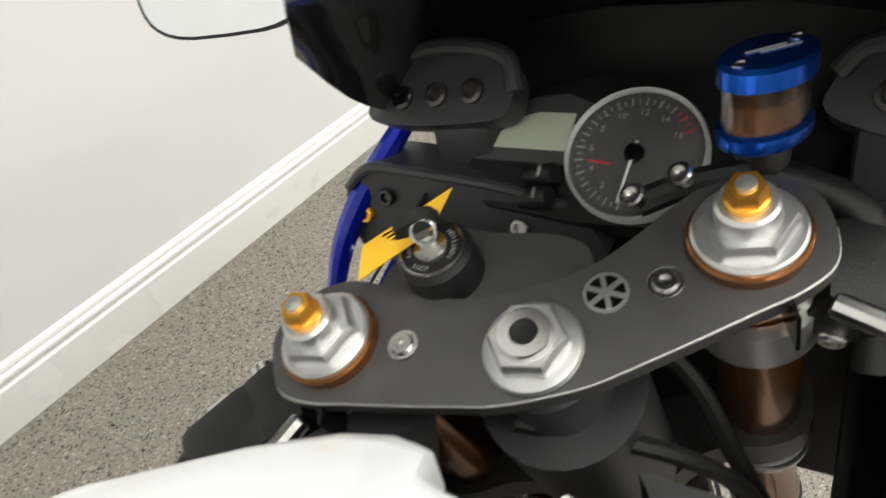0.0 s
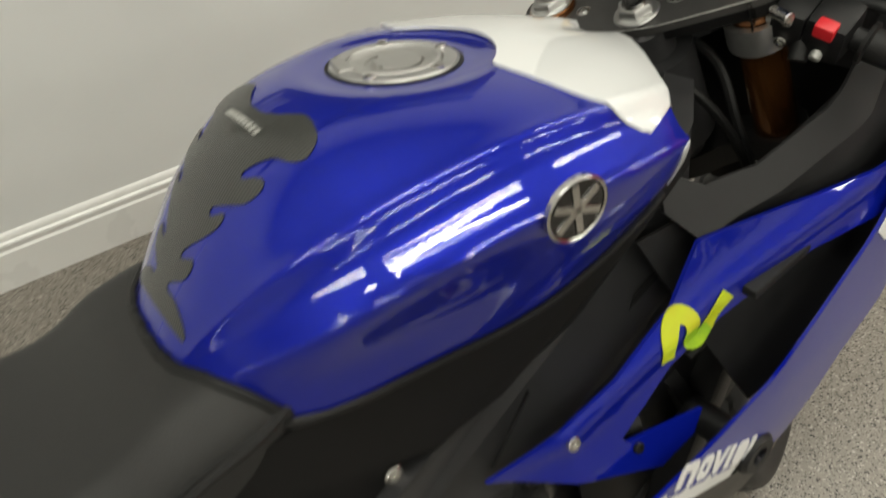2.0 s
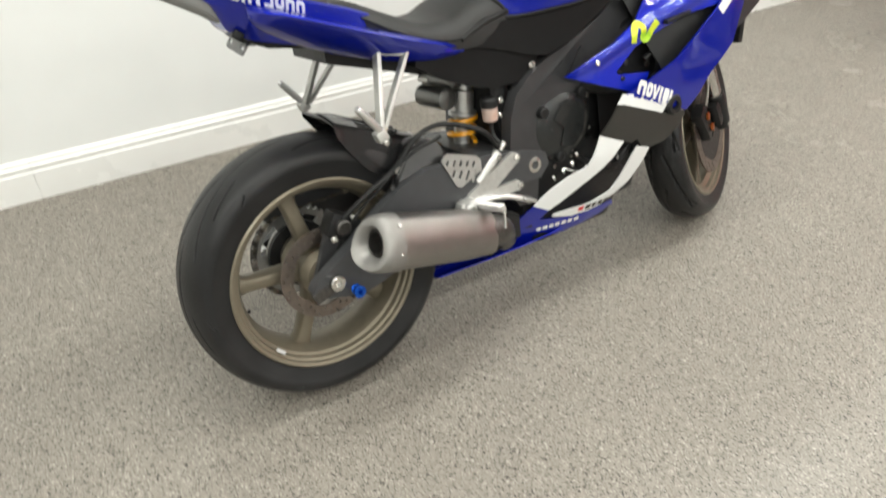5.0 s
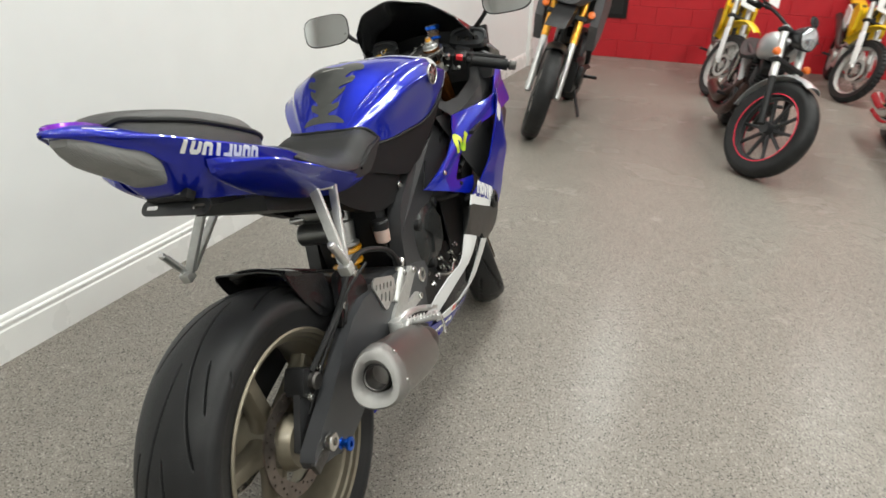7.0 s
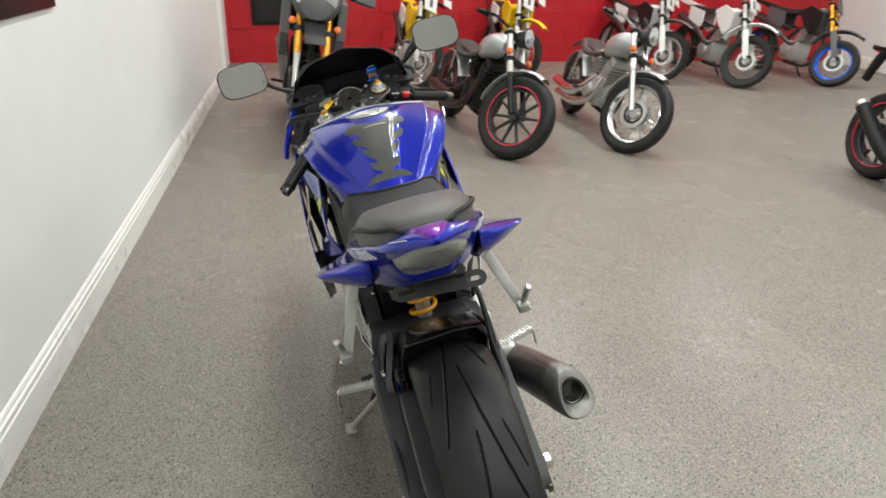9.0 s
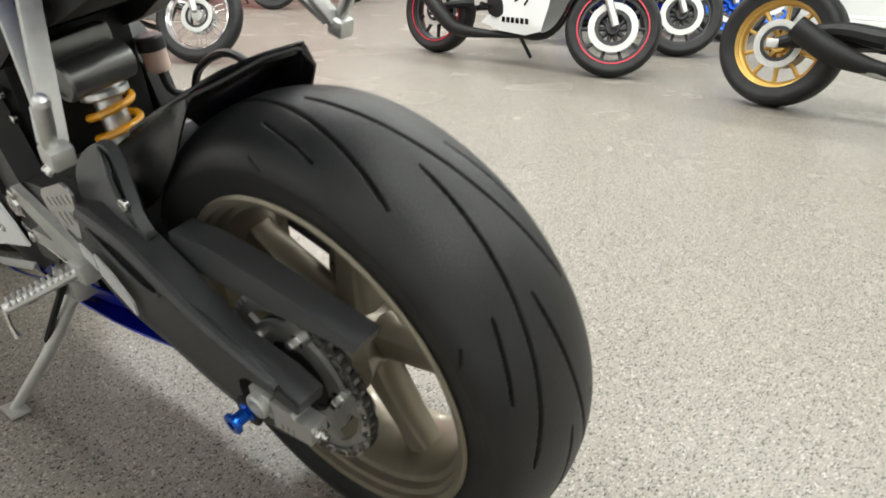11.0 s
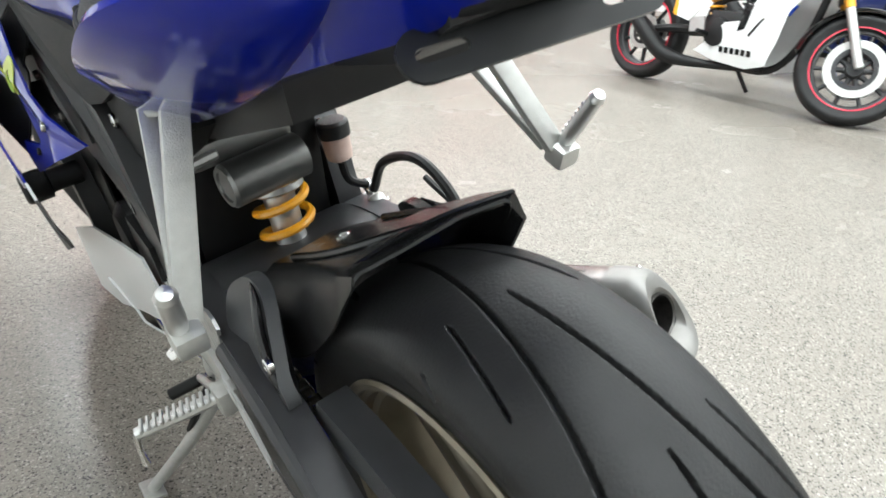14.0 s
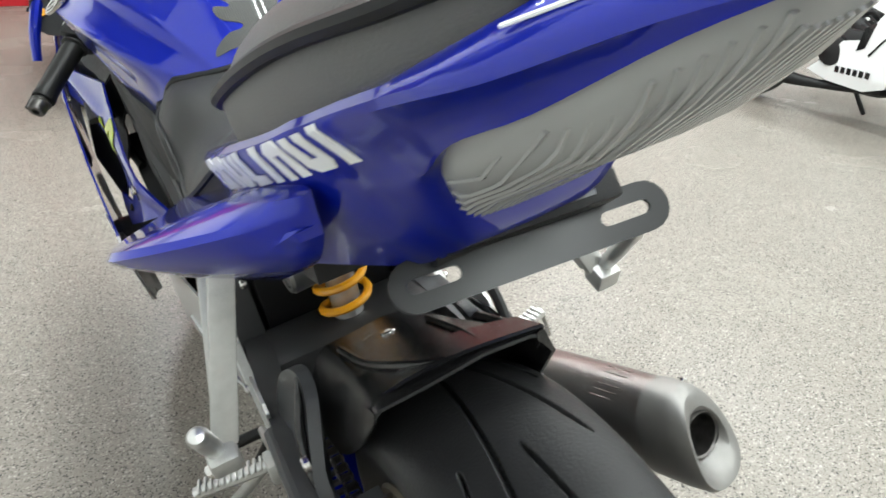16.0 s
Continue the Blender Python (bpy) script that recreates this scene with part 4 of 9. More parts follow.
# -- foot controls
def rearset(s):
    """Rider's foot rest with its bracket and heel plate; s is the side."""
    X = lambda x: s * x
    flip = lambda bm: bm if s > 0 else mirrored(bm)
    inward = Matrix.Translation((X(-0.007), 0.005, -0.006))
    b = part("foot_rest_bracket", flip(slab([(0.505, 0.492), (0.525, 0.482), (0.522, 0.465), (0.46, 0.425), (0.445, 0.415), (0.515, 0.416), (0.53, 0.405), (0.522, 0.389), (0.44, 0.388), (0.4, 0.382), (0.355, 0.383), (0.345, 0.4), (0.37, 0.425), (0.42, 0.452)], 0.15, 0.162, "x", 0.004)), CAST_ALU, bike, "cast aluminium foot rest bracket")
    cuts = [slot(0.318 + 0.018 * k, 0.517 - 0.0055 * k, 0.015, 0.0065, radians(62)) for k in range(5)]
    cuts += [slot(0.332 + 0.019 * k, 0.487 - 0.0075 * k, 0.018 + 0.004 * k, 0.0065, radians(62)) for k in range(4)]
    plate = [(0.302, 0.526), (0.31, 0.536), (0.324, 0.539), (0.4, 0.512), (0.412, 0.5), (0.412, 0.474), (0.352, 0.448), (0.342, 0.45), (0.335, 0.458)]
    part("heel_plate", flip(slab(plate, 0.154, 0.158, "x", 0, cuts)), ALU, b, "slotted aluminium heel plate")
    for y, z in ((0.515, 0.477), (0.521, 0.402)):
        part("bracket_bolt", screw((X(0.162), y, z), (s, 0, 0), 0.009, 0.006), STEEL, b)
    tip = Vector((X(0.272), 0.384, 0.412 if s > 0 else 0.392))
    root = Vector((X(0.165), 0.358, 0.402))
    part("peg_mount", box((0.03, 0.035, 0.034), (X(0.166), 0.356, 0.4), 0.006), CAST_ALU, b)
    ribs = []
    peg = tube([root, root.lerp(tip, 0.5), tip], [0.0085, 0.009, 0.008], 10, 8)
    d = (tip - root).normalized()
    for k in range(12):
        ribs.append(box((0.004, 0.024, 0.006), Matrix.Translation(root.lerp(tip, 0.12 + 0.073 * k) + Vector((0, 0, 0.008))) @ d.to_track_quat("X", "Z").to_matrix().to_4x4(), 0.001, None, 1))
    f = part("foot_peg", peg, ALU, b, "ribbed aluminium foot peg")
    for r in ribs:
        part("peg_rib", r, ALU, f)
    part("peg_feeler", tube([tip, tip + Vector((X(0.004), -0.003, -0.022)), tip + Vector((X(0.005), -0.006, -0.042))], [0.004, 0.0035, 0.005], 8), STEEL, b)
    if s > 0:
        part("brake_pedal", tube([(0.165, 0.365, 0.4), (0.168, 0.42, 0.4), (0.172, 0.48, 0.385), (0.176, 0.535, 0.36)], [0.011, 0.0095, 0.0075, 0.0085], 10), ALU, b, "aluminium brake pedal")
        part("pedal_pad", box((0.03, 0.038, 0.01), pose(0.18, 0.528, 0.366, -26, 0, 0), 0.003), ALU, b)
        part("master_cylinder", cyl((0.15, 0.4, 0.44), (0.15, 0.47, 0.5), 0.0125, 16), CAST_ALU, b, "rear brake master cylinder")
        part("master_cylinder_bolt", screw((0.162, 0.462, 0.49), (1, 0, 0), 0.006, 0.005), STEEL, b)
        part("banjo", cyl((0.15, 0.474, 0.503), (0.15, 0.49, 0.52), 0.0085, 12), STEEL, b)
    else:
        part("gear_pedal", tube([(-0.16, 0.37, 0.385), (-0.165, 0.45, 0.35), (-0.168, 0.53, 0.315)], [0.009, 0.0075, 0.0065], 10), ALU, b, "aluminium gear pedal")
        part("toe_peg", cyl((-0.165, 0.53, 0.312), (-0.215, 0.54, 0.305), 0.009, 14), HOSE, b)
        part("gear_rod", tube([(-0.15, 0.47, 0.36), (-0.15, 0.6, 0.4), (-0.145, 0.68, 0.5)], 0.004, 8), STEEL, b)
    b.matrix_basis = inward
    return b


rearset(1)
rearset(-1)


def pillion_peg(s):
    """Passenger foot rest hanger; s is the side."""
    P = lambda x, y, z: (s * x, y, z)
    def flat(p, q, wx, wy):
        """A cast flat bar between two places, wide across the bike."""
        p, q = Vector(p), Vector(q)
        d = (q - p).normalized()
        a = (Vector((1, 0, 0)) - d * d.x).normalized()
        return box((wx, wy, (q - p).length), Matrix.Translation((p + q) / 2) @ Matrix((a, d.cross(a), d)).transposed().to_4x4(), min(wx, wy) * 0.3)

    b = part("pillion_bracket", flat(P(0.132, 0.197, 0.8), P(0.192, 0.146, 0.644), 0.022, 0.011), CAST_ALU, bike, "cast aluminium passenger foot rest hanger")
    part("front_strut", flat(P(0.14, 0.262, 0.782), P(0.19, 0.154, 0.644), 0.018, 0.01), CAST_ALU, b)
    part("top_bar", flat(P(0.134, 0.192, 0.79), P(0.142, 0.264, 0.774), 0.014, 0.012), CAST_ALU, b)
    part("peg_clevis", box((0.026, 0.026, 0.024), pose(*P(0.197, 0.142, 0.636), 20, 0, 0), 0.005), CAST_ALU, b)
    root, tip = Vector(P(0.2, 0.149, 0.637)), Vector(P(0.204, 0.1, 0.699))
    ribs = []
    peg = tube([root, root.lerp(tip, 0.5), tip], [0.0075, 0.0085, 0.0075], 12, 6)
    d = (tip - root).normalized()
    for k in range(8):
        ribs.append(box((0.015, 0.0035, 0.006), Matrix.Translation(root.lerp(tip, 0.22 + 0.09 * k) + Vector((s * 0.001, 0.003, 0.0045))) @ d.to_track_quat("Y", "Z").to_matrix().to_4x4(), 0.001, None, 1))
    f = part("pillion_peg", peg, ALU, b, "ribbed folding passenger peg, folded up")
    for r in ribs:
        part("peg_rib", r, ALU, f)
    part("peg_ball", lathe([(0, 0), (0.002, 0.006), (0.008, 0.0085), (0.014, 0.006), (0.016, 0)], tip - d * 0.006, d, 16), ALU, f)
    part("peg_bolt", screw(P(0.208, 0.146, 0.624), (s, 0, -0.4), 0.007, 0.006), STEEL, b)


pillion_peg(1)
pillion_peg(-1)


def side_stand():
    top, foot = Vector((-0.13, 0.555, 0.27)), Vector((-0.287, 0.645, 0.073))
    s = part("side_stand", tube([top, top.lerp(foot, 0.5) + Vector((0.004, -0.01, 0)), foot], [0.014, 0.0105, 0.009], 12), CAST_ALU, bike, "bare aluminium side stand, folded down")
    down = BIKE_POSE.to_3x3().inverted() @ Vector((0, 0, 1))
    part("stand_foot", moved(box((0.05, 0.034, 0.008), Matrix(), 0.003), Matrix.Translation(foot - down * 0.002) @ down.to_track_quat("Z", "Y").to_matrix().to_4x4()), CAST_ALU, s)
    part("stand_pivot", box((0.045, 0.06, 0.06), pose(-0.125, 0.55, 0.285, 0, 0, 0), 0.012), CAST_ALU, s)
    part("stand_bolt", screw((-0.15, 0.555, 0.28), (-1, 0, 0), 0.011, 0.008, None, True), STEEL, s)
    part("stand_spring", tube([(-0.15, 0.53, 0.3), (-0.18, 0.56, 0.24), (-0.2, 0.59, 0.19)], 0.006, 8), HOSE, s)


side_stand()


# -- frame and engine
def main_frame():
    spar = [(0.505, 0.372), (0.53, 0.332), (0.59, 0.328), (0.6, 0.42), (0.628, 0.51), (0.668, 0.555), (0.71, 0.582), (0.76, 0.61), (0.86, 0.66), (0.96, 0.72), (1.03, 0.8), (1.04, 0.88), (0.98, 0.872), (0.9, 0.818), (0.8, 0.752), (0.72, 0.706), (0.65, 0.681), (0.59, 0.652), (0.545, 0.618), (0.522, 0.56), (0.512, 0.47)]

    def bow(v):
        out = float(np.interp(v.y, (0.5, 0.65, 0.8, 0.95, 1.05), (0.0, 0.0, 0.016, 0.018, -0.06)))
        return Vector((v.x + out - 0.12 * max(0, v.z - 0.62) * (v.y < 0.8), v.y, v.z))

    a, b = both(lambda: slab(spar, 0.105, 0.142, "x", 0.008, (), bow), "frame_spar", FRAME_GREY, None, "dark grey twin spar frame")
    for s, o in ((1, a), (-1, b)):
        part("pivot_nut", lathe([(-0.002, 0.026), (0.003, 0.026), (0.004, 0.021), (0.008, 0.02), (0.009, 0.011), (0.002, 0.01), (0.002, 0)], (s * 0.141, 0.582, 0.43), (s, 0, 0), 12 if s > 0 else 6), STEEL, o, "steel swing arm pivot nut")
        part("frame_plug", lathe([(0, 0.016), (0.002, 0.016), (0.002, 0.012), (-0.004, 0.01), (-0.004, 0)], (s * 0.1425, 0.632, 0.552), (s, 0, 0), 20), BLACK_GLOSS, o)
        part("seam", box((0.004, 0.003, 0.085), pose(s * 0.148, 0.725, 0.66, -38, 0, 0), 0.001), BLACK_PLASTIC, o)
        for y, z in ((0.531, 0.606), (0.527, 0.57)):
            part("frame_bolt", screw((s * 0.108, y - 0.012, z), (s, 0, 0), 0.0085, 0.006), STEEL, o)


main_frame()


def engine():
    e = part("engine", box((0.25, 0.42, 0.24), (0, 0.76, 0.36), 0.03), ENGINE_BLACK, bike, "black painted engine block")
    part("cylinder_block", box((0.24, 0.2, 0.26), pose(0, 0.86, 0.56, -25, 0, 0), 0.03), ENGINE_BLACK, e)
    part("oil_sump", box((0.22, 0.3, 0.12), (0, 0.74, 0.24), 0.03), ENGINE_BLACK, e)
    part("air_box", box((0.2, 0.25, 0.25), (0, 0.75, 0.66), 0.04), ENGINE_BLACK, e)
    cover = part("clutch_cover", lathe([(0.0, 0.1), (0.012, 0.1), (0.022, 0.09), (0.032, 0.07), (0.036, 0.045), (0.036, 0)], (0.122, 0.69, 0.512), (1, 0.02, 0.02), 36), mat("black clutch cover", (0.024, 0.025, 0.025), 0.24, 0.3, 0, 0.2, 30, 0.1, 400), e, "round black clutch cover")
    for k in range(7):
        a = 0.5 + 2 * math.pi * k / 7
        part("cover_bolt", screw((0.13, 0.69 + 0.101 * math.cos(a), 0.512 + 0.101 * math.sin(a)), (1, 0, 0), 0.0065, 0.006), STEEL, cover)
    for a in (0.6, 1.5, -0.5, 3.6):
        part("cover_rib", box((0.012, 0.05, 0.02), pose(0.152, 0.688 + 0.045 * math.cos(a), 0.515 + 0.045 * math.sin(a), math.degrees(a) + 90, 0, 0), 0.006), ENGINE_BLACK, cover)
    part("cover_boss", slab([(0.64, 0.535), (0.668, 0.568), (0.705, 0.574), (0.742, 0.535), (0.735, 0.48), (0.7, 0.452), (0.66, 0.462), (0.672, 0.505)], 0.15, 0.164, "x", 0.006), cover.data.materials[0], cover)
    for a in (0.9, 2.6, 4.4):
        part("cover_boss", lathe([(0, 0.016), (0.016, 0.014), (0.018, 0.011), (0.018, 0)], (0.14, 0.69 + 0.086 * math.cos(a), 0.512 + 0.086 * math.sin(a)), (1, 0, 0), 18), ENGINE_BLACK, cover)
    for k in range(9):
        part("hose_clip", lathe([(0, 0.009), (0.006, 0.009), (0.006, 0.006), (0, 0.006)], (0.145 + 0.006 * (k % 3), 0.64 + 0.027 * k, 0.375 + 0.014 * ((k * 5) % 4)), (0.4, 0.9, 0.3 - 0.2 * (k % 3)), 16, None, True), STEEL, e)
    part("pulse_cover", lathe([(0, 0.05), (0.014, 0.048), (0.02, 0.038), (0.02, 0)], (0.12, 0.78, 0.4), (1, 0, 0), 28), ENGINE_BLACK, e)
    part("generator_cover", lathe([(0, 0.08), (0.02, 0.078), (0.034, 0.06), (0.036, 0)], (-0.122, 0.78, 0.42), (-1, 0, 0), 32), ENGINE_BLACK, e)
    part("sprocket_cover", slab([(0.59, 0.5), (0.7, 0.51), (0.72, 0.42), (0.68, 0.35), (0.6, 0.36)], -0.15, -0.122, "x", 0.01), ENGINE_BLACK, e)
    for k, (y, z) in enumerate(((0.66, 0.4), (0.72, 0.36), (0.79, 0.345), (0.85, 0.37), (0.7, 0.425), (0.82, 0.43))):
        part("engine_bolt", screw((0.127, y, z), (1, 0, 0), 0.006, 0.008), STEEL, e)
    for s in (1, -1):
        part("coolant_hose", tube([(s * 0.12, 0.72, 0.42), (s * 0.15, 0.78, 0.37), (s * 0.15, 0.86, 0.35), (s * 0.13, 0.95, 0.4)], 0.012, 10), HOSE, e)
    part("wiring", tube([(0.14, 0.68, 0.39), (0.165, 0.73, 0.37), (0.16, 0.78, 0.385), (0.15, 0.84, 0.36)], 0.004, 8), STEEL, e)
    part("throttle_body", box((0.26, 0.09, 0.1), (0, 0.68, 0.63), 0.02), BLACK_PLASTIC, e)
    part("intake_pipe", tube([(0.13, 0.75, 0.6), (0.155, 0.8, 0.592), (0.17, 0.86, 0.58)], [0.024, 0.03, 0.026], 14), BLACK_PLASTIC, e)
    r = part("radiator", box((0.36, 0.035, 0.32), pose(0, 1.0, 0.5, -24, 0, 0), 0.008), ENGINE_BLACK, bike, "black radiator behind the fairing")
    part("fan", lathe([(0, 0.09), (0.02, 0.09), (0.02, 0.03), (0.028, 0.02), (0.028, 0)], (0.07, 0.985, 0.52), (0, -1, -0.4), 24), BLACK_PLASTIC, r)


engine()


def skin(outline, thickness, xf, longest=0.03, holes=(), cuts=3):
    """A thin body panel: an outline in (y, z) whose sideways place is xf(y, z), subdivided so that it can curve."""
    bm = bmesh.new()
    edges = []
    for ring in (outline, *holes):
        vs = [bm.verts.new((0, a, c)) for a, c in ring]
        edges += [bm.edges.new((vs[i], vs[(i + 1) % len(vs)])) for i in range(len(vs))]
    bmesh.ops.triangle_fill(bm, edges=edges, use_beauty=True)
    for _ in range(cuts):
        long = [e for e in bm.edges if e.calc_length() > longest]
        if not long:
            break
        bmesh.ops.subdivide_edges(bm, edges=long, cuts=1)
        bmesh.ops.triangulate(bm, faces=[f for f in bm.faces if len(f.verts) > 3])
    for v in bm.verts:
        v.co.x = xf(v.co.y, v.co.z)
    bmesh.ops.recalc_face_normals(bm, faces=bm.faces[:])
    if sum(f.normal.x for f in bm.faces) < 0:
        bmesh.ops.reverse_faces(bm, faces=bm.faces[:])
    ext = bmesh.ops.extrude_face_region(bm, geom=bm.faces[:])["geom"]
    for v in ext:
        if isinstance(v, bmesh.types.BMVert):
            v.co.x -= thickness
    return bm


# -- fuel tank
TANK = [
    (0.493, 0.846, 0.03, 0.844, 0.052, 0.838, 0.068, 0.83, 0.074, 0.822, 0.076, 0.812),
    (0.531, 0.899, 0.042, 0.894, 0.078, 0.877, 0.104, 0.848, 0.108, 0.825, 0.108, 0.802),
    (0.585, 0.959, 0.053, 0.95, 0.112, 0.917, 0.148, 0.876, 0.135, 0.835, 0.13, 0.798),
    (0.65, 0.988, 0.072, 0.979, 0.14, 0.945, 0.18, 0.905, 0.152, 0.85, 0.14, 0.8),
    (0.76, 0.988, 0.095, 0.979, 0.157, 0.96, 0.2, 0.92, 0.18, 0.865, 0.158, 0.806),
    (0.85, 0.974, 0.098, 0.964, 0.16, 0.952, 0.198, 0.914, 0.188, 0.875, 0.166, 0.835),
    (0.92, 0.96, 0.088, 0.952, 0.15, 0.935, 0.18, 0.902, 0.172, 0.88, 0.16, 0.86),
    (0.985, 0.939, 0.065, 0.932, 0.108, 0.914, 0.13, 0.893, 0.13, 0.88, 0.122, 0.868),
]


def faired_rows(rows, n=140, spread=0.02):
    """The tank's stations joined by smooth lines and faired along the bike."""
    rows = np.array(rows)
    out = []
    for t in np.linspace(0, len(rows) - 1, n).tolist():
        i = min(int(t), len(rows) - 2)
        f = t - i
        a, b, c, d = rows[max(i - 1, 0)], rows[i], rows[i + 1], rows[min(i + 2, len(rows) - 1)]
        out.append(0.5 * (2 * b + (c - a) * f + (2 * a - 5 * b + 4 * c - d) * f * f + (3 * b - a - 3 * c + d) * f**3))
    out = np.array(out)
    even = np.linspace(out[0, 0], out[-1, 0], n)
    table = np.stack([even] + [np.interp(even, out[:, 0], out[:, k]) for k in range(1, out.shape[1])], 1)
    step = even[1] - even[0]
    reach = int(3 * spread / step)
    weight = np.exp(-0.5 * (np.arange(-reach, reach + 1) * step / spread) ** 2)
    weight /= weight.sum()
    for k in range(1, table.shape[1]):
        line = table[:, k]
        wide = np.r_[2 * line[0] - line[reach:0:-1], line, 2 * line[-1] - line[-2 : -reach - 2 : -1]]
        table[:, k] = np.convolve(wide, weight, "valid")
    return table


TANK_ROWS = faired_rows(TANK)


def tank_section(y, n=60):
    """Half the tank's outline at y, from its crown to its lower edge, as (x, z)."""
    r = [float(np.interp(y, TANK_ROWS[:, 0], col)) for col in TANK_ROWS.T]
    c = [Vector((r[k], 0, r[k + 1])) for k in range(2, 12, 2)]
    ridge = 0.0045 * float(np.interp(y, (0.5, 0.56, 0.85, 0.95), (0, 1, 1, 0)))
    hollow = c[1].lerp(c[2], 0.35) + Vector((-ridge, 0, -ridge * 0.6))
    pts = [Vector((-r[2], 0, r[3])), Vector((0, 0, r[1])), c[0], c[0].lerp(c[1], 0.86), c[1], hollow, c[1].lerp(c[2], 0.8), *c[2:]]
    line = curve(pts, 12)[12:]
    run = np.r_[0, np.cumsum([(line[k + 1] - line[k]).length for k in range(len(line) - 1)])]
    at = np.linspace(0, run[-1], n + 1)
    return np.interp(at, run, [p.x for p in line]), np.interp(at, run, [p.z for p in line])


def tank_point(u, y, lift=0.0):
    """A point of the tank's skin: u from -1 (lower left edge) through 0 (crown) to 1."""
    xs, zs = tank_section(y)
    k = abs(u) * (len(xs) - 1)
    x, z = float(np.interp(k, range(len(xs)), xs)), float(np.interp(k, range(len(zs)), zs))
    if lift:
        i = int(min(max(k, 1), len(xs) - 2))
        tx, tz = float(xs[i + 1] - xs[i - 1]), float(zs[i + 1] - zs[i - 1])
        n = math.hypot(tx, tz)
        x, z = x - lift * tz / n, z + lift * tx / n
    return Vector((math.copysign(x, u) if u else 0.0, y, z))


def paint_border(u):
    """Where the blue tank meets the white front cover."""
    a = abs(u)
    if a < 0.215:
        return 0.757 + math.sqrt(0.0865**2 - (a * 0.335) ** 2)
    return float(np.interp(a, (0.215, 0.225, 0.32, 0.43, 0.52, 0.63, 0.7), (0.8045, 0.8035, 0.813, 0.825, 0.838, 0.858, 0.882)))


def front_edge(u):
    """The forward rim of the tank and its cover, notched in the middle."""
    a = abs(u)
    y = float(np.interp(a, (0.0, 0.2, 0.32, 0.45, 0.55, 0.63, 0.72, 1.0), (0.98, 0.984, 0.978, 0.958, 0.934, 0.91, 0.899, 0.9)))
    return y - 0.014 * float(np.clip((0.16 - abs(u - 0.06)) / 0.035, 0, 1)) * (abs(u - 0.06) < 0.16)


def across(x, y):
    """The tank's u at a sideways place."""
    xs = tank_section(y)[0]
    k = int(np.argmax(xs))
    return math.copysign(float(np.interp(abs(x), xs[: k + 1], np.linspace(0, k / (len(xs) - 1), k + 1))), x)


CAP = Vector((0, 0.757, 0.9765))
TANK_PLACE = Vector((0.009, -0.004, 0))


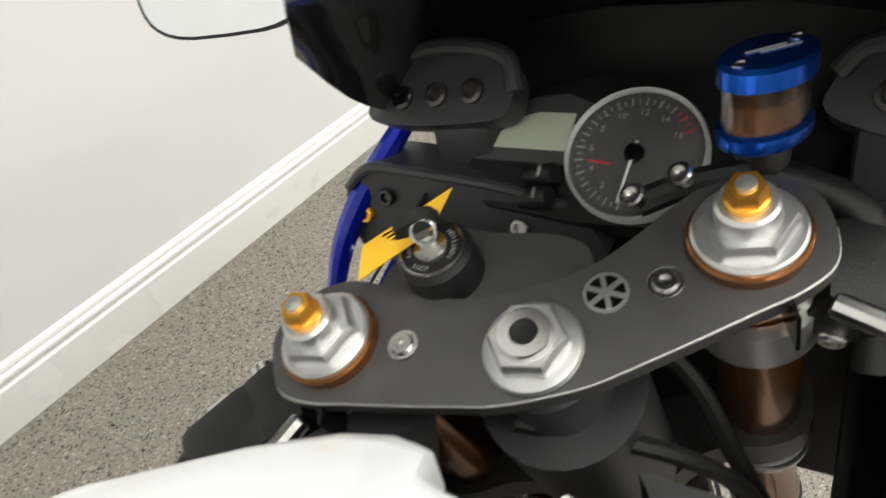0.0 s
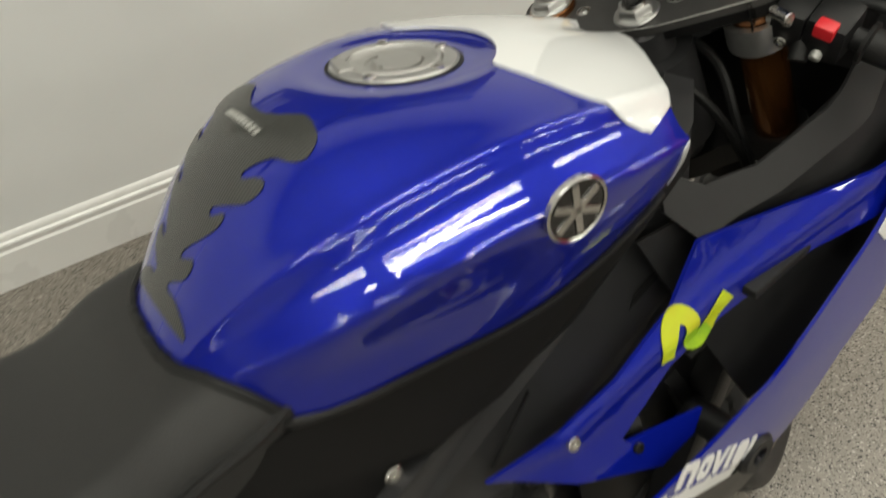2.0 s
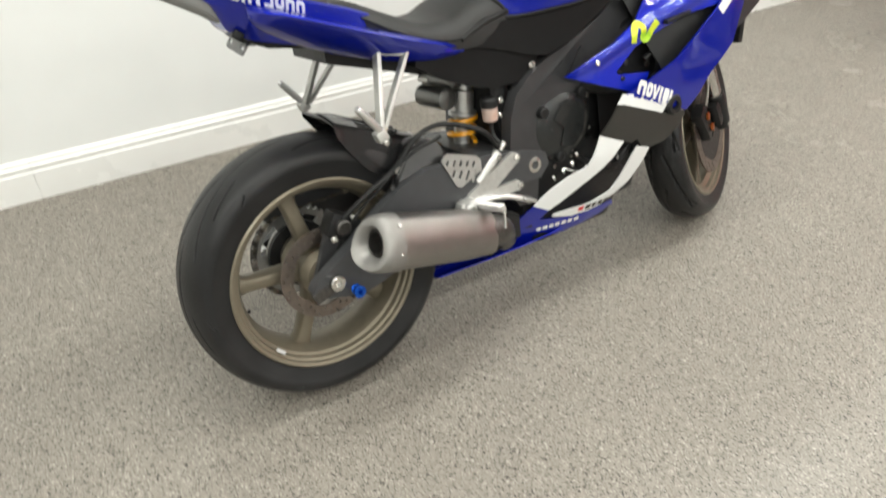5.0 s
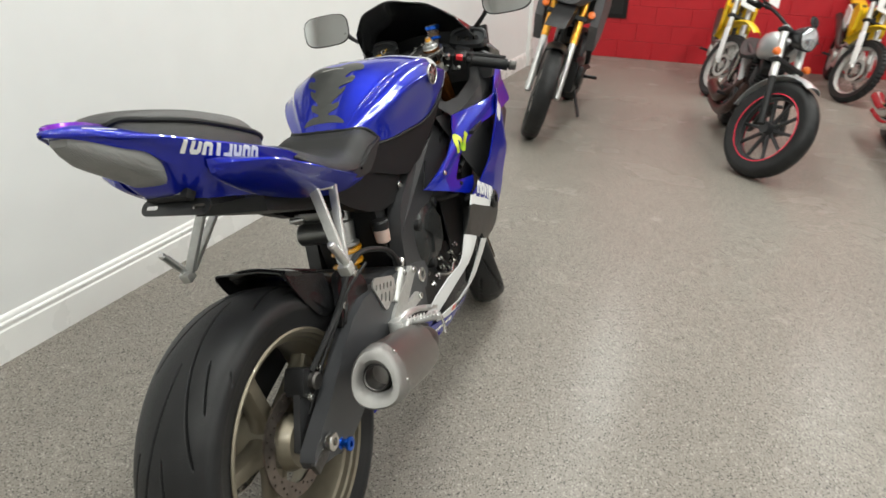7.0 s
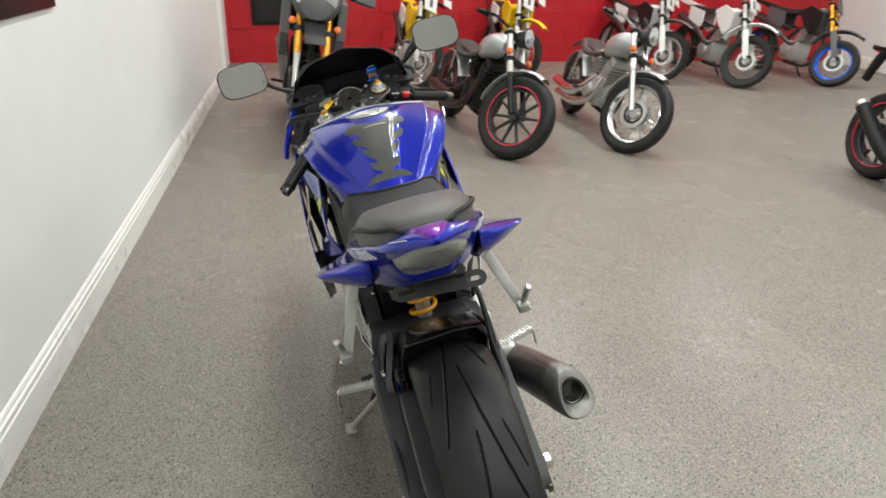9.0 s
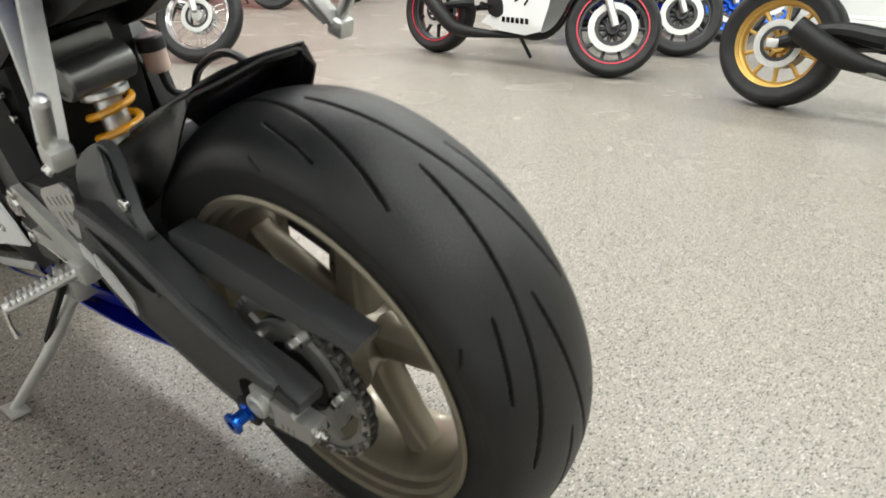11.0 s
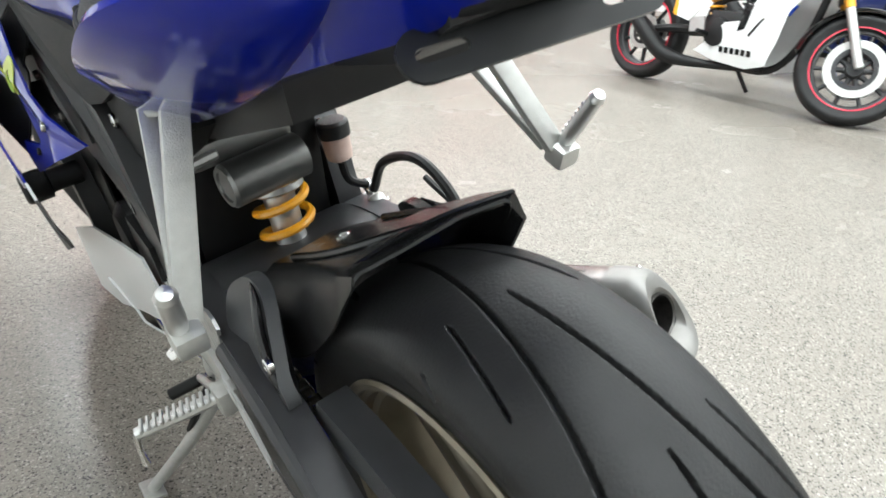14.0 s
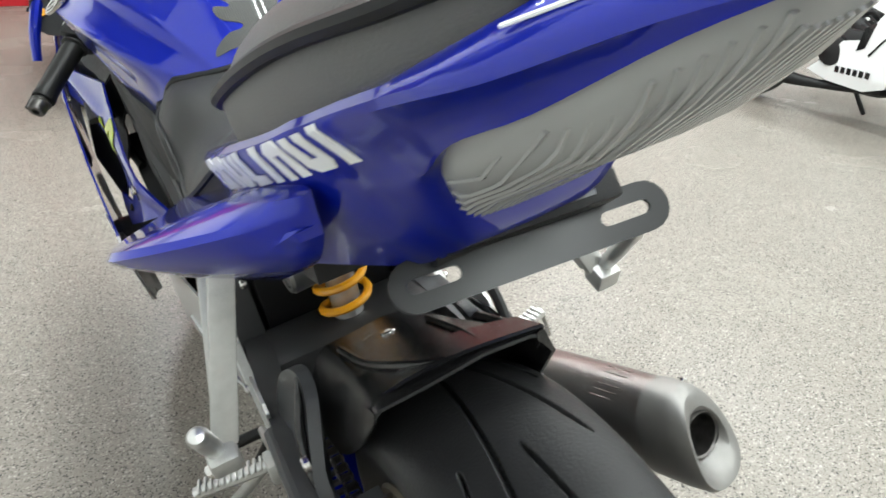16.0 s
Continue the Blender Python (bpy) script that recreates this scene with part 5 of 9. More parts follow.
def tank():
    steps = sorted(set(np.linspace(-1, 1, 121).tolist() + [s * q for s in (1, -1) for q in (0.2, 0.21, 0.215, 0.225, 0.63)]))
    rings = []
    for f in np.linspace(0, 1, 64).tolist():
        rings.append([tank_point(u, 0.493 + ((min(paint_border(u), front_edge(u)) if abs(u) < 0.655 else front_edge(u)) + 0.004 - 0.493) * f) for u in steps])
    # the recess round the filler cap
    for ring in rings:
        for p in ring:
            d = math.hypot(p.x, p.y - CAP.y)
            if d < 0.1:
                flat = CAP.z + 0.0015 - 0.1 * (p.y - CAP.y)
                f = float(np.clip((0.1 - d) / 0.036, 0, 1))
                p.z += (min(flat, p.z) - p.z) * f * f * (3 - 2 * f)
                if d < 0.049:
                    p.z -= 0.01
    bm = ring_faces(bmesh.new(), rings, wrap=False, caps=False)
    rear = [bm.verts.new(p + Vector((0, 0.02, -0.01))) for p in rings[0]]
    bm.verts.ensure_lookup_table()
    for k in range(len(steps) - 1):
        bm.faces.new((bm.verts[k], bm.verts[k + 1], rear[k + 1], rear[k]))
    t = part("fuel_tank", thick(bm, 0.004), BLUE, bike, "metallic blue fuel tank", 60)
    t.location = TANK_PLACE
    cover = [u for u in steps if abs(u) < 0.662]
    front = []
    for f in np.linspace(0, 1, 26).tolist():
        ring = []
        for u in cover:
            y0, y1 = paint_border(u), front_edge(u)
            y1 = max(y1, y0 + 0.001)
            p = tank_point(u, y0 + (y1 - y0) * f, 0.003)
            p.z -= 0.007 * math.exp(-(((u - 0.06) / 0.11) ** 2)) * f * f
            ring.append(p)
        front.append(ring)
    front.append([p + Vector((0, 0.003, -0.006)) for p in front[-1]])
    front.append([p + Vector((0, 0.001, -0.02)) for p in front[-1]])
    w = part("tank_cover", ring_faces(bmesh.new(), front + [[p + Vector((0, 0, -0.003)) for p in r] for r in front[::-1]], wrap=False, caps=False, loop=True), WHITE_PAINT, t, "glossy white front tank cover", 45)
    for s in (1, -1):
        part("tank_edge", tube([tank_point(s, 0.493 + (0.9 - 0.493) * k / 20, 0.001) + Vector((0, 0, -0.003)) for k in range(21)], [0.0065, 0.006, 0.0055, 0.005] + [0.0035] * 17, 8, 1), HOSE, t)
        strip = []
        for u in np.linspace(0.78, 0.93, 10).tolist():
            y = front_edge(u) + 0.003
            strip.append([tank_point(s * u, y - 0.011, 0.0012), tank_point(s * u, y, 0.0012), tank_point(s * u, y + 0.004, -0.004)])
        part("edge_strip", thick(ring_faces(bmesh.new(), strip, wrap=False, caps=False), 0.0008), WHITE_PAINT, t)
    part("tank_screw", screw((0.022, 0.975, 0.9265), (0, 0.3, 1), 0.011, 0.004), STEEL, w)
    # filler cap
    tilt = Vector((0, 0.1, 1)).normalized()
    at = CAP
    cap = part("filler_cap", lathe([(-0.004, 0.0545), (0.003, 0.0545), (0.0045, 0.0525), (0.005, 0.042), (0.0035, 0.041), (-0.004, 0.041)], at, tilt, 72, None, True), ALU, t, "brushed aluminium filler cap with lock flap")
    cast = mat("sand cast grey aluminium", (0.46, 0.455, 0.44), 0.45, 0.7, 0, 0.1, 90, 0.3, 900)
    part("cap_plug", lathe([(-0.004, 0.0402), (0.0035, 0.0402), (0.0055, 0.0388), (0.006, 0.0365), (0.0045, 0.035), (0.003, 0.029), (0.0022, 0.0252), (0.0, 0.0246), (0.0, 0.0)], at, tilt, 72), cast, cap)
    part("seal", lathe([(-0.004, 0.0575), (0.002, 0.058), (0.0025, 0.0545), (-0.004, 0.054)], at, tilt, 64, None, True), HOSE, cap)
    for k in range(5):
        a = radians(88 + 72 * k)
        part("cap_bolt", lathe([(0, 0.0056), (0.0008, 0.0056), (0.0006, 0.0048), (0.0022, 0.0046), (0.0024, 0.004), (0.0024, 0.0022), (0.0006, 0.002), (0.0006, 0)], at + Vector((0.0472 * math.cos(a), 0.0472 * math.sin(a), 0.0046 - 0.0047 * math.sin(a))), tilt, 16), STEEL, cap)
    turn = Matrix.Translation(at) @ pose(0, 0, 0, -5.7, 0, -14)
    disc = [(0.0228 * math.cos(radians(a)), 0.0228 * math.sin(radians(a))) for a in range(-42, 205, 13)]
    part("lock_flap", moved(slab(disc + [(-0.0185, -0.0095), (-0.0095, -0.0095), (-0.0095, -0.0175), (0.0085, -0.0175), (0.0085, -0.0125)], 0.0, 0.0042, "z", 0.0012), turn), cast, cap, "hinged lock flap of the filler cap")
    part("cap_hinge", moved(box((0.03, 0.012, 0.0035), Matrix.Translation((-0.004, -0.044, 0.0052)), 0.001), turn), cast, cap)
    # round badges on both flanks
    for s in (1, -1):
        u = s * min((k / 200 for k in range(60, 160)), key=lambda q: abs(tank_point(q, 0.763).z - (0.919 if s > 0 else 0.93)))
        p = tank_point(u, 0.763, 0.001)
        n = (tank_point(u, 0.763, 0.01) - tank_point(u, 0.763, 0.0)).normalized()
        dy = (tank_point(u, 0.78) - tank_point(u, 0.745)).normalized()
        n = (n - dy * n.dot(dy)).normalized()
        m = Matrix.Translation(p) @ Matrix((dy, n.cross(dy), n)).transposed().to_4x4()
        disc = part("tank_badge", moved(lathe([(0, 0.026), (0.002, 0.026), (0.003, 0.025), (0.003, 0)], (0, 0, 0), (0, 0, 1), 40), m), BLACK_GLOSS, t, "round silver and black tank badge")
        part("badge_ring", moved(lathe([(0, 0.0265), (0.004, 0.0265), (0.005, 0.025), (0.004, 0.0235), (0.002, 0.0235)], (0, 0, 0), (0, 0, 1), 40, None, True), m), STEEL, disc)
        for k in range(3):
            part("badge_bar", moved(box((0.006, 0.043, 0.002), pose(0, 0, 0.0035, 0, 0, 60 * k), 0.0008), m), STEEL, disc)
    # carbon look pad on the rear of the tank, fish-bone shaped
    half = [(0.0, 0.633), (0.012, 0.634), (0.028, 0.641), (0.045, 0.652), (0.06, 0.651), (0.073, 0.645), (0.078, 0.632), (0.07, 0.622), (0.056, 0.615), (0.043, 0.598), (0.046, 0.594), (0.06, 0.603), (0.066, 0.599), (0.06, 0.586), (0.044, 0.576), (0.032, 0.569), (0.036, 0.566), (0.047, 0.573), (0.048, 0.566), (0.038, 0.555), (0.02, 0.541), (0.022, 0.538), (0.036, 0.5425), (0.038, 0.537), (0.032, 0.53), (0.014, 0.5225), (0.018, 0.5195), (0.03, 0.52), (0.05, 0.516), (0.054, 0.511), (0.03, 0.5085), (0.0, 0.508)]
    ring = [(p.x, p.y) for p in curve([(x, y, 0) for x, y in half], 3)]
    ring = ring + [(-x, y) for x, y in ring[-2:0:-1]]
    bm = bmesh.new()
    vs = [bm.verts.new((x, y, 0)) for x, y in ring]
    edges = [bm.edges.new((vs[i], vs[(i + 1) % len(vs)])) for i in range(len(vs))]
    bmesh.ops.triangle_fill(bm, edges=edges, use_beauty=True)
    for _ in range(3):
        bmesh.ops.subdivide_edges(bm, edges=[e for e in bm.edges if e.calc_length() > 0.008], cuts=1)
        bmesh.ops.triangulate(bm, faces=[f for f in bm.faces if len(f.verts) > 3])
    for v in bm.verts:
        v.co = tank_point(across(v.co.x, v.co.y), v.co.y, 0.0014)
    part("tank_pad", thick(bm, 0.0008), CARBON, t, "carbon weave tank pad with toothed edges", 60)
    for k in range(9):
        x = -0.026 + 0.0065 * k
        part("pad_print", moved(box((0.0052, 0.0065, 0.0006), Matrix(), 0), Matrix.Translation(tank_point(across(x, 0.62), 0.62, 0.0022)) @ pose(0, 0, 0, 12, 0, 0)), PRINT_LIGHT, t)


tank()


# -- seats and tail
SEAT = [(0.115, 0.905, 0.09, 0.885, 0.86), (0.18, 0.893, 0.118, 0.862, 0.845), (0.25, 0.86, 0.134, 0.822, 0.8), (0.33, 0.828, 0.138, 0.79, 0.765), (0.41, 0.822, 0.134, 0.778, 0.75), (0.47, 0.845, 0.132, 0.805, 0.75), (0.53, 0.852, 0.13, 0.81, 0.755), (0.562, 0.835, 0.12, 0.805, 0.77)]


def seat_height(x, y):
    """The top of the rider's seat at a place in plan."""
    zt, w, ze = (float(np.interp(y, [q[0] for q in SEAT], [q[k] for q in SEAT])) for k in (1, 2, 3))
    f = abs(x) / w
    return zt - 0.012 * f * f - (zt - ze - 0.012) * max(0, f - 0.72) ** 2 / 0.0784


def seat_gasket():
    line = []
    for u in np.linspace(-0.98, 0.98, 61).tolist():
        for y in np.linspace(0.493, 0.6, 108).tolist():
            p = tank_point(u, y) + TANK_PLACE
            if p.z > seat_height(p.x, p.y):
                line.append(p + Vector((0, -0.001, 0.001)))
                break
    part("seat_gasket", tube(line, 0.0048, 8, 1), HOSE, bike, "black rubber gasket between tank and seat")


seat_gasket()

def rounded(w, zt, ze, zb, y, crown=0.012, n=28):
    """A cushion's outline across the bike."""
    top = [(w * f, y, zt - crown * f * f - (zt - ze - crown) * max(0, abs(f) - 0.72) ** 2 / 0.0784) for f in np.linspace(-1, 1, n).tolist()]
    return top + [(w * 0.97, y, zb), (-w * 0.97, y, zb)]


def seats():
    rows = SEAT
    s = part("rider_seat", loft(rows, lambda y, zt, w, ze, zb: rounded(w, zt, ze, zb, y), 5), VINYL, bike, "black vinyl rider seat", 50)
    for sd in (1, -1):
        part("piping", tube([(sd * (w + 0.001), y, ze - 0.002) for y, zt, w, ze, zb in rows[1:]], 0.003, 6, 4), HOSE, s)
    part("seat_lip", tube([(x, y, z) for x, y, z in ((-0.134, 0.41, 0.772), (-0.134, 0.47, 0.797), (-0.131, 0.52, 0.806), (-0.12, 0.553, 0.812), (-0.1, 0.566, 0.815), (0.1, 0.566, 0.815), (0.12, 0.553, 0.812), (0.131, 0.52, 0.806), (0.134, 0.47, 0.797), (0.134, 0.41, 0.772))], 0.0055, 8, 5), HOSE, s)
    pad = [(-0.164, 1.016, 0.032, 1.006, 0.98), (-0.15, 1.026, 0.052, 1.01, 0.976), (-0.115, 1.025, 0.076, 1.0, 0.966), (-0.06, 1.014, 0.095, 0.985, 0.95), (0.0, 0.998, 0.106, 0.964, 0.925), (0.08, 0.97, 0.11, 0.933, 0.9), (0.118, 0.947, 0.1, 0.916, 0.885), (0.13, 0.922, 0.088, 0.906, 0.88)]
    p = part("passenger_pad", loft(pad, lambda y, zt, w, ze, zb: rounded(w, zt, ze, zb, y, 0.008), 5), PAD_VINYL, bike, "black vinyl passenger pad", 50)
    edge = [(w + 0.001, y, ze + 0.004) for y, zt, w, ze, zb in pad]
    part("piping", tube([(-x, y, z) for x, y, z in edge[::-1]] + edge, 0.0045, 8, 4), HOSE, p)


seats()


def tail():
    # y, top, ridge half width and height, lower edge, bottom
    rows = [(0.26, 0.848, 0.106, 0.838, 0.11, 0.8, 0.11, 0.775), (0.16, 0.886, 0.122, 0.88, 0.118, 0.838, 0.114, 0.79), (0.06, 0.919, 0.13, 0.914, 0.114, 0.87, 0.096, 0.825), (-0.03, 0.951, 0.114, 0.945, 0.095, 0.9, 0.056, 0.85), (-0.06, 0.963, 0.106, 0.957, 0.082, 0.917, 0.042, 0.867), (-0.074, 0.968, 0.101, 0.962, 0.077, 0.922, 0.04, 0.879), (-0.09, 0.975, 0.097, 0.968, 0.072, 0.93, 0.055, 0.911), (-0.107, 0.98, 0.093, 0.974, 0.0675, 0.937, 0.061, 0.936), (-0.14, 0.995, 0.085, 0.985, 0.068, 0.96, 0.06, 0.961), (-0.18, 1.014, 0.071, 0.997, 0.058, 0.978, 0.05, 0.979), (-0.22, 1.026, 0.043, 1.012, 0.036, 1.001, 0.029, 1.003), (-0.25, 1.028, 0.017, 1.02, 0.015, 1.0145, 0.011, 1.016), (-0.263, 1.026, 0.004, 1.0235, 0.0035, 1.02, 0.0025, 1.021)]

    def drawn_in(row, heights):
        """The tail's rear end, drawn in and lowered a little."""
        f = max(0.0, -0.05 - row[0]) / 0.213
        return (row[0] + 0.012 * f, *[v - 0.002 * f if k in heights else v for k, v in enumerate(row[1:], 1)])

    rows = [drawn_in(row, (1, 3, 5, 7)) for row in rows]

    def sec(y, zt, w, zr, w2, z2, w3, z3):
        half = [(0, zt), (w * 0.5, zt - 0.001), (w * 0.84, zr + (zt - zr) * 0.55), (w * 0.97, zr + 0.0015), (w, zr - 0.002), (w * 0.985 + w2 * 0.015, zr - 0.006), ((w + w2) / 2 + 0.001, (zr + z2) / 2), (w2, z2 + 0.001), (w2 * 0.97 + w3 * 0.03, z2 - 0.001), ((w2 + w3) / 2 + 0.002, (z2 + z3) / 2), (w3, z3), (w3 * 0.8, z3 - 0.001), (0, z3 - 0.002)]
        return [(x, y, z) for x, z in half] + [(-x, y, z) for x, z in half[-2:0:-1]]

    shell = loft(rows, sec, 4)
    bvh = BVHTree.FromBMesh(shell)
    t = part("tail_cowl", shell, BLUE, bike, "metallic blue tail cowl", 38)
    # purple strip along the top of the blue tail
    hump = [(-0.256, 1.0315, 0.008), (-0.24, 1.0335, 0.027), (-0.21, 1.0285, 0.046), (-0.18, 1.0195, 0.06), (-0.15, 1.0065, 0.07), (-0.125, 0.996, 0.076)]
    hump = [(y, z, w * 0.62) for y, z, w in (drawn_in(row, (1,)) for row in hump)]
    part("tail_top_panel", loft(hump, lambda y, z, w: [(-w, y, z - 0.008), (-w * 0.7, y, z - 0.001), (0, y, z), (w * 0.7, y, z - 0.001), (w, y, z - 0.008), (0, y, z - 0.009)], 4), PURPLE, t, "purple tail top panel")
    part("tail_badge", moved(lathe([(0, 0.012), (0.002, 0.012), (0.003, 0.01), (0.003, 0)], (0, 0, 0), (0, 0, 1), 24), Matrix.Translation((-0.004, -0.197, 1.021)) @ pose(0, 0, 0, -10, 0, 0) @ Matrix.Diagonal((1.3, 0.8, 1, 1))), STEEL, t, "small silver badge")
    # thin white line beside the panel
    for sd in (1, -1):
        part("decal_line", tube([(sd * (w * 0.9), y, zr + (zt - zr) * 0.42 + 0.0006) for y, zt, w, zr in [r[:4] for r in rows[9:11]]], 0.0008, 6, 4), WHITE_DECAL, t)
    # tail lamp below the cowl: y, half width, edge height, keel height
    lens = [(-0.068, 0.036, 0.876, 0.87), (-0.09, 0.053, 0.911, 0.884), (-0.107, 0.064, 0.938, 0.896), (-0.14, 0.067, 0.956, 0.917), (-0.18, 0.058, 0.976, 0.944), (-0.21, 0.041, 0.995, 0.971), (-0.236, 0.018, 1.0075, 0.998)]

    lens = [(y, w * 0.95, ze + 0.006 * f, zc + 0.014 * f) for (y, w, ze, zc), f in zip([drawn_in(row, (2, 3)) for row in lens], (1, 1, 1, 0.9, 0.6, 0.3, 0))]

    def lens_half(w, ze, zc):
        return [(w, ze + 0.001), (w * 0.965, ze - 0.35 * (ze - zc)), (w * 0.86, ze - 0.72 * (ze - zc)), (w * 0.68, ze - 0.9 * (ze - zc)), (w * 0.4, zc + 0.02 * (ze - zc)), (0, zc)]

    def lens_sec(y, w, ze, zc):
        half = lens_half(w, ze, zc)
        return [(x, y, z) for x, z in half] + [(-x, y, z) for x, z in half[-2::-1]] + [(0, y, ze + 0.002)]

    lamp = part("tail_lamp", loft(lens, lens_sec, 5), LENS, bike, "clear ribbed tail lamp under the tail", 50)
    stations = [[float(np.interp(t, range(len(lens)), col)) for col in zip(*lens)] for t in np.linspace(0, len(lens) - 1, 31).tolist()]
    for k in range(-15, 16):
        x = 0.0041 * k
        line = []
        for y, w, ze, zc in stations:
            if abs(x) < w * 0.97:
                half = lens_half(w, ze, zc)[::-1]
                line.append((x, y - 0.0004, float(np.interp(abs(x), [q[0] for q in half], [q[1] for q in half])) - 0.0004))
        if len(line) > 3:
            part("lens_rib", tube(line, 0.0011, 5, 1), LENS, lamp)
    # wing shaped side covers
    wing = [(0.415, 0.118, 0.126, 0.756, 0.01), (0.34, 0.112, 0.15, 0.777, 0.034), (0.24, 0.11, 0.174, 0.81, 0.05), (0.14, 0.108, 0.194, 0.846, 0.056), (0.06, 0.106, 0.2, 0.876, 0.054), (0.01, 0.104, 0.192, 0.895, 0.046), (-0.03, 0.102, 0.15, 0.906, 0.03), (-0.045, 0.1, 0.108, 0.908, 0.012)]

    def blade(y, xi, xo, z, h):
        return [(xi, y, z + 0.012), ((xi + xo) / 2, y, z + 0.01), (xo - 0.004, y, z + 0.004), (xo, y, z), (xo - 0.005, y, z - 0.006), ((xi + xo) / 2 + 0.01, y, z - h * 0.55), (xi + 0.012, y, z - h), (xi, y, z - h)]

    for w in both(lambda: loft(wing, blade, 5), "side_cover", BLUE, None, "blue wing shaped tail side cover"):
        s = 1 if w.data.vertices[0].co.x > 0 else -1
        part("cover_screw", screw((s * 0.15, 0.02, 0.872), (s * 0.5, -0.2, -0.8), 0.007, 0.003), STEEL, w)
    # sponsor word as plain white shapes along the cowl's upper edge
    ys, zm = (-0.18, -0.09, -0.03, 0.06, 0.16), (0.997, 0.968, 0.945, 0.914, 0.88)

    def cowl_side(y, z):
        hit = bvh.ray_cast(Vector((0.3, y, z)), Vector((-1, 0, 0)))[0]
        return (hit.x if hit else 0.1) + 0.0018

    def letter(y, h, shape, s):
        """One letter as a plain shape, slanted with the tail line."""
        z = float(np.interp(y, ys, zm)) - 0.0245
        ring = [(y - 0.0165 * a, z + h * b + 0.0065 * a) for a, b in shape]
        bm = skin(ring, 0.0012, cowl_side, 0.005, (), 4)
        part("decal_letter", bm if s > 0 else mirrored(bm), WHITE_DECAL, t)

    arch = [(0, 0), (0, 0.8), (0.2, 1), (0.75, 1), (0.95, 0.8), (0.95, 0), (0.65, 0), (0.65, 0.65), (0.3, 0.65), (0.3, 0)]
    cup = [(0, 0.95), (0, 0.2), (0.2, 0), (0.75, 0), (0.95, 0.2), (0.95, 0.95), (0.65, 0.95), (0.65, 0.35), (0.3, 0.35), (0.3, 0.95)]
    bar = [(0.25, 0), (0.25, 1), (0.65, 1), (0.65, 0)]
    leg = [(0, 1), (0.3, 1), (0.3, 0.3), (0.95, 0.25), (0.95, 0), (0, 0)]
    for s in (1, -1):
        for k, (shape, h) in enumerate(((arch, 0.024), (arch, 0.024), (cup, 0.024), (leg, 0.024), (bar, 0.024), (arch, 0.024), (cup, 0.024), (bar, 0.024))):
            letter(0.06 - 0.0188 * k, h * 0.9, shape, s)
    # number plate holder
    p = part("plate_holder", moved(slab(slot(0, 0, 0.172, 0.03, 0, 8), -0.0015, 0.0015, "y", 0, [slot(-0.06, 0.0, 0.032, 0.0085), slot(0.058, 0.0, 0.032, 0.0085)]), pose(0.01, -0.05, 0.843, -38, 0, -7.7)), mat("black coated steel", (0.007, 0.0075, 0.008), 0.3, 0.0, 0, 0.15), bike, "black slotted number plate holder")
    part("lamp_strip", box((0.104, 0.02, 0.018), pose(0.008, -0.051, 0.8655, -38, 0, -7.7), 0.003), BLACK_PLASTIC, p)
    part("holder_arm", tube([(0, 0.05, 0.826), (0, 0.0, 0.842), (0.006, -0.04, 0.848)], 0.012, 8), BLACK_PLASTIC, p)
    part("holder_lens", box((0.088, 0.01, 0.006), pose(0.014, -0.036, 0.873, -38, 0, -7.7), 0.001), ALU, p)
    part("holder_print", box((0.07, 0.001, 0.008), pose(0.008, -0.0592, 0.8721, -38, 0, -7.7), 0), PRINT_GREY, p)
    part("under_tail", slab([(0.1, 0.81), (0.0, 0.828), (-0.05, 0.856), (-0.05, 0.885), (0.1, 0.86)], -0.048, 0.048, "x", 0.008), BLACK_PLASTIC, bike)


tail()


def mid_panels():
    knee = [(0.42, 0.752), (0.5, 0.735), (0.6, 0.7), (0.65, 0.69), (0.72, 0.712), (0.8, 0.758), (0.88, 0.805), (0.945, 0.85), (0.948, 0.87), (0.88, 0.855), (0.8, 0.822), (0.7, 0.805), (0.6, 0.8), (0.52, 0.79)]

    def swell(v):
        return Vector((v.x + float(np.interp(v.y, (0.42, 0.6, 0.75, 0.9), (-0.004, 0.0, 0.022, 0.03))), v.y, v.z))

    both(lambda: slab(knee, 0.09, 0.131, "x", 0.008, (), swell), "knee_panel", KNEE_BLACK, None, "grained black panel below the tank")
    sub = [(0.29, 0.735), (0.35, 0.697), (0.43, 0.66), (0.5, 0.64), (0.57, 0.64), (0.62, 0.672), (0.636, 0.69), (0.55, 0.72), (0.42, 0.762), (0.3, 0.775)]
    for o in both(lambda: slab(sub, 0.085, 0.12, "x", 0.006), "subframe_cover", KNEE_BLACK, None, "black subframe side cover"):
        s = 1 if o.data.vertices[0].co.x > 0 else -1
        part("cover_bolt", screw((s * 0.12, 0.612, 0.672), (s, 0, 0), 0.0105, 0.007), STEEL, o)


mid_panels()


# -- fairing
def flank(y, z):
    """How far out the fairing's side lies."""
    low = float(np.interp(z, (0.15, 0.22, 0.3, 0.42, 0.52, 0.6, 0.72, 0.85, 0.95), (0.09, 0.14, 0.185, 0.232, 0.245, 0.25, 0.25, 0.235, 0.2)))
    along = float(np.interp(y, (0.3, 0.5, 0.6, 0.75, 1.0, 1.2, 1.35, 1.5, 1.6), (0.45, 0.66, 0.78, 0.99, 1.02, 1.0, 0.86, 0.55, 0.3)))
    return low * along


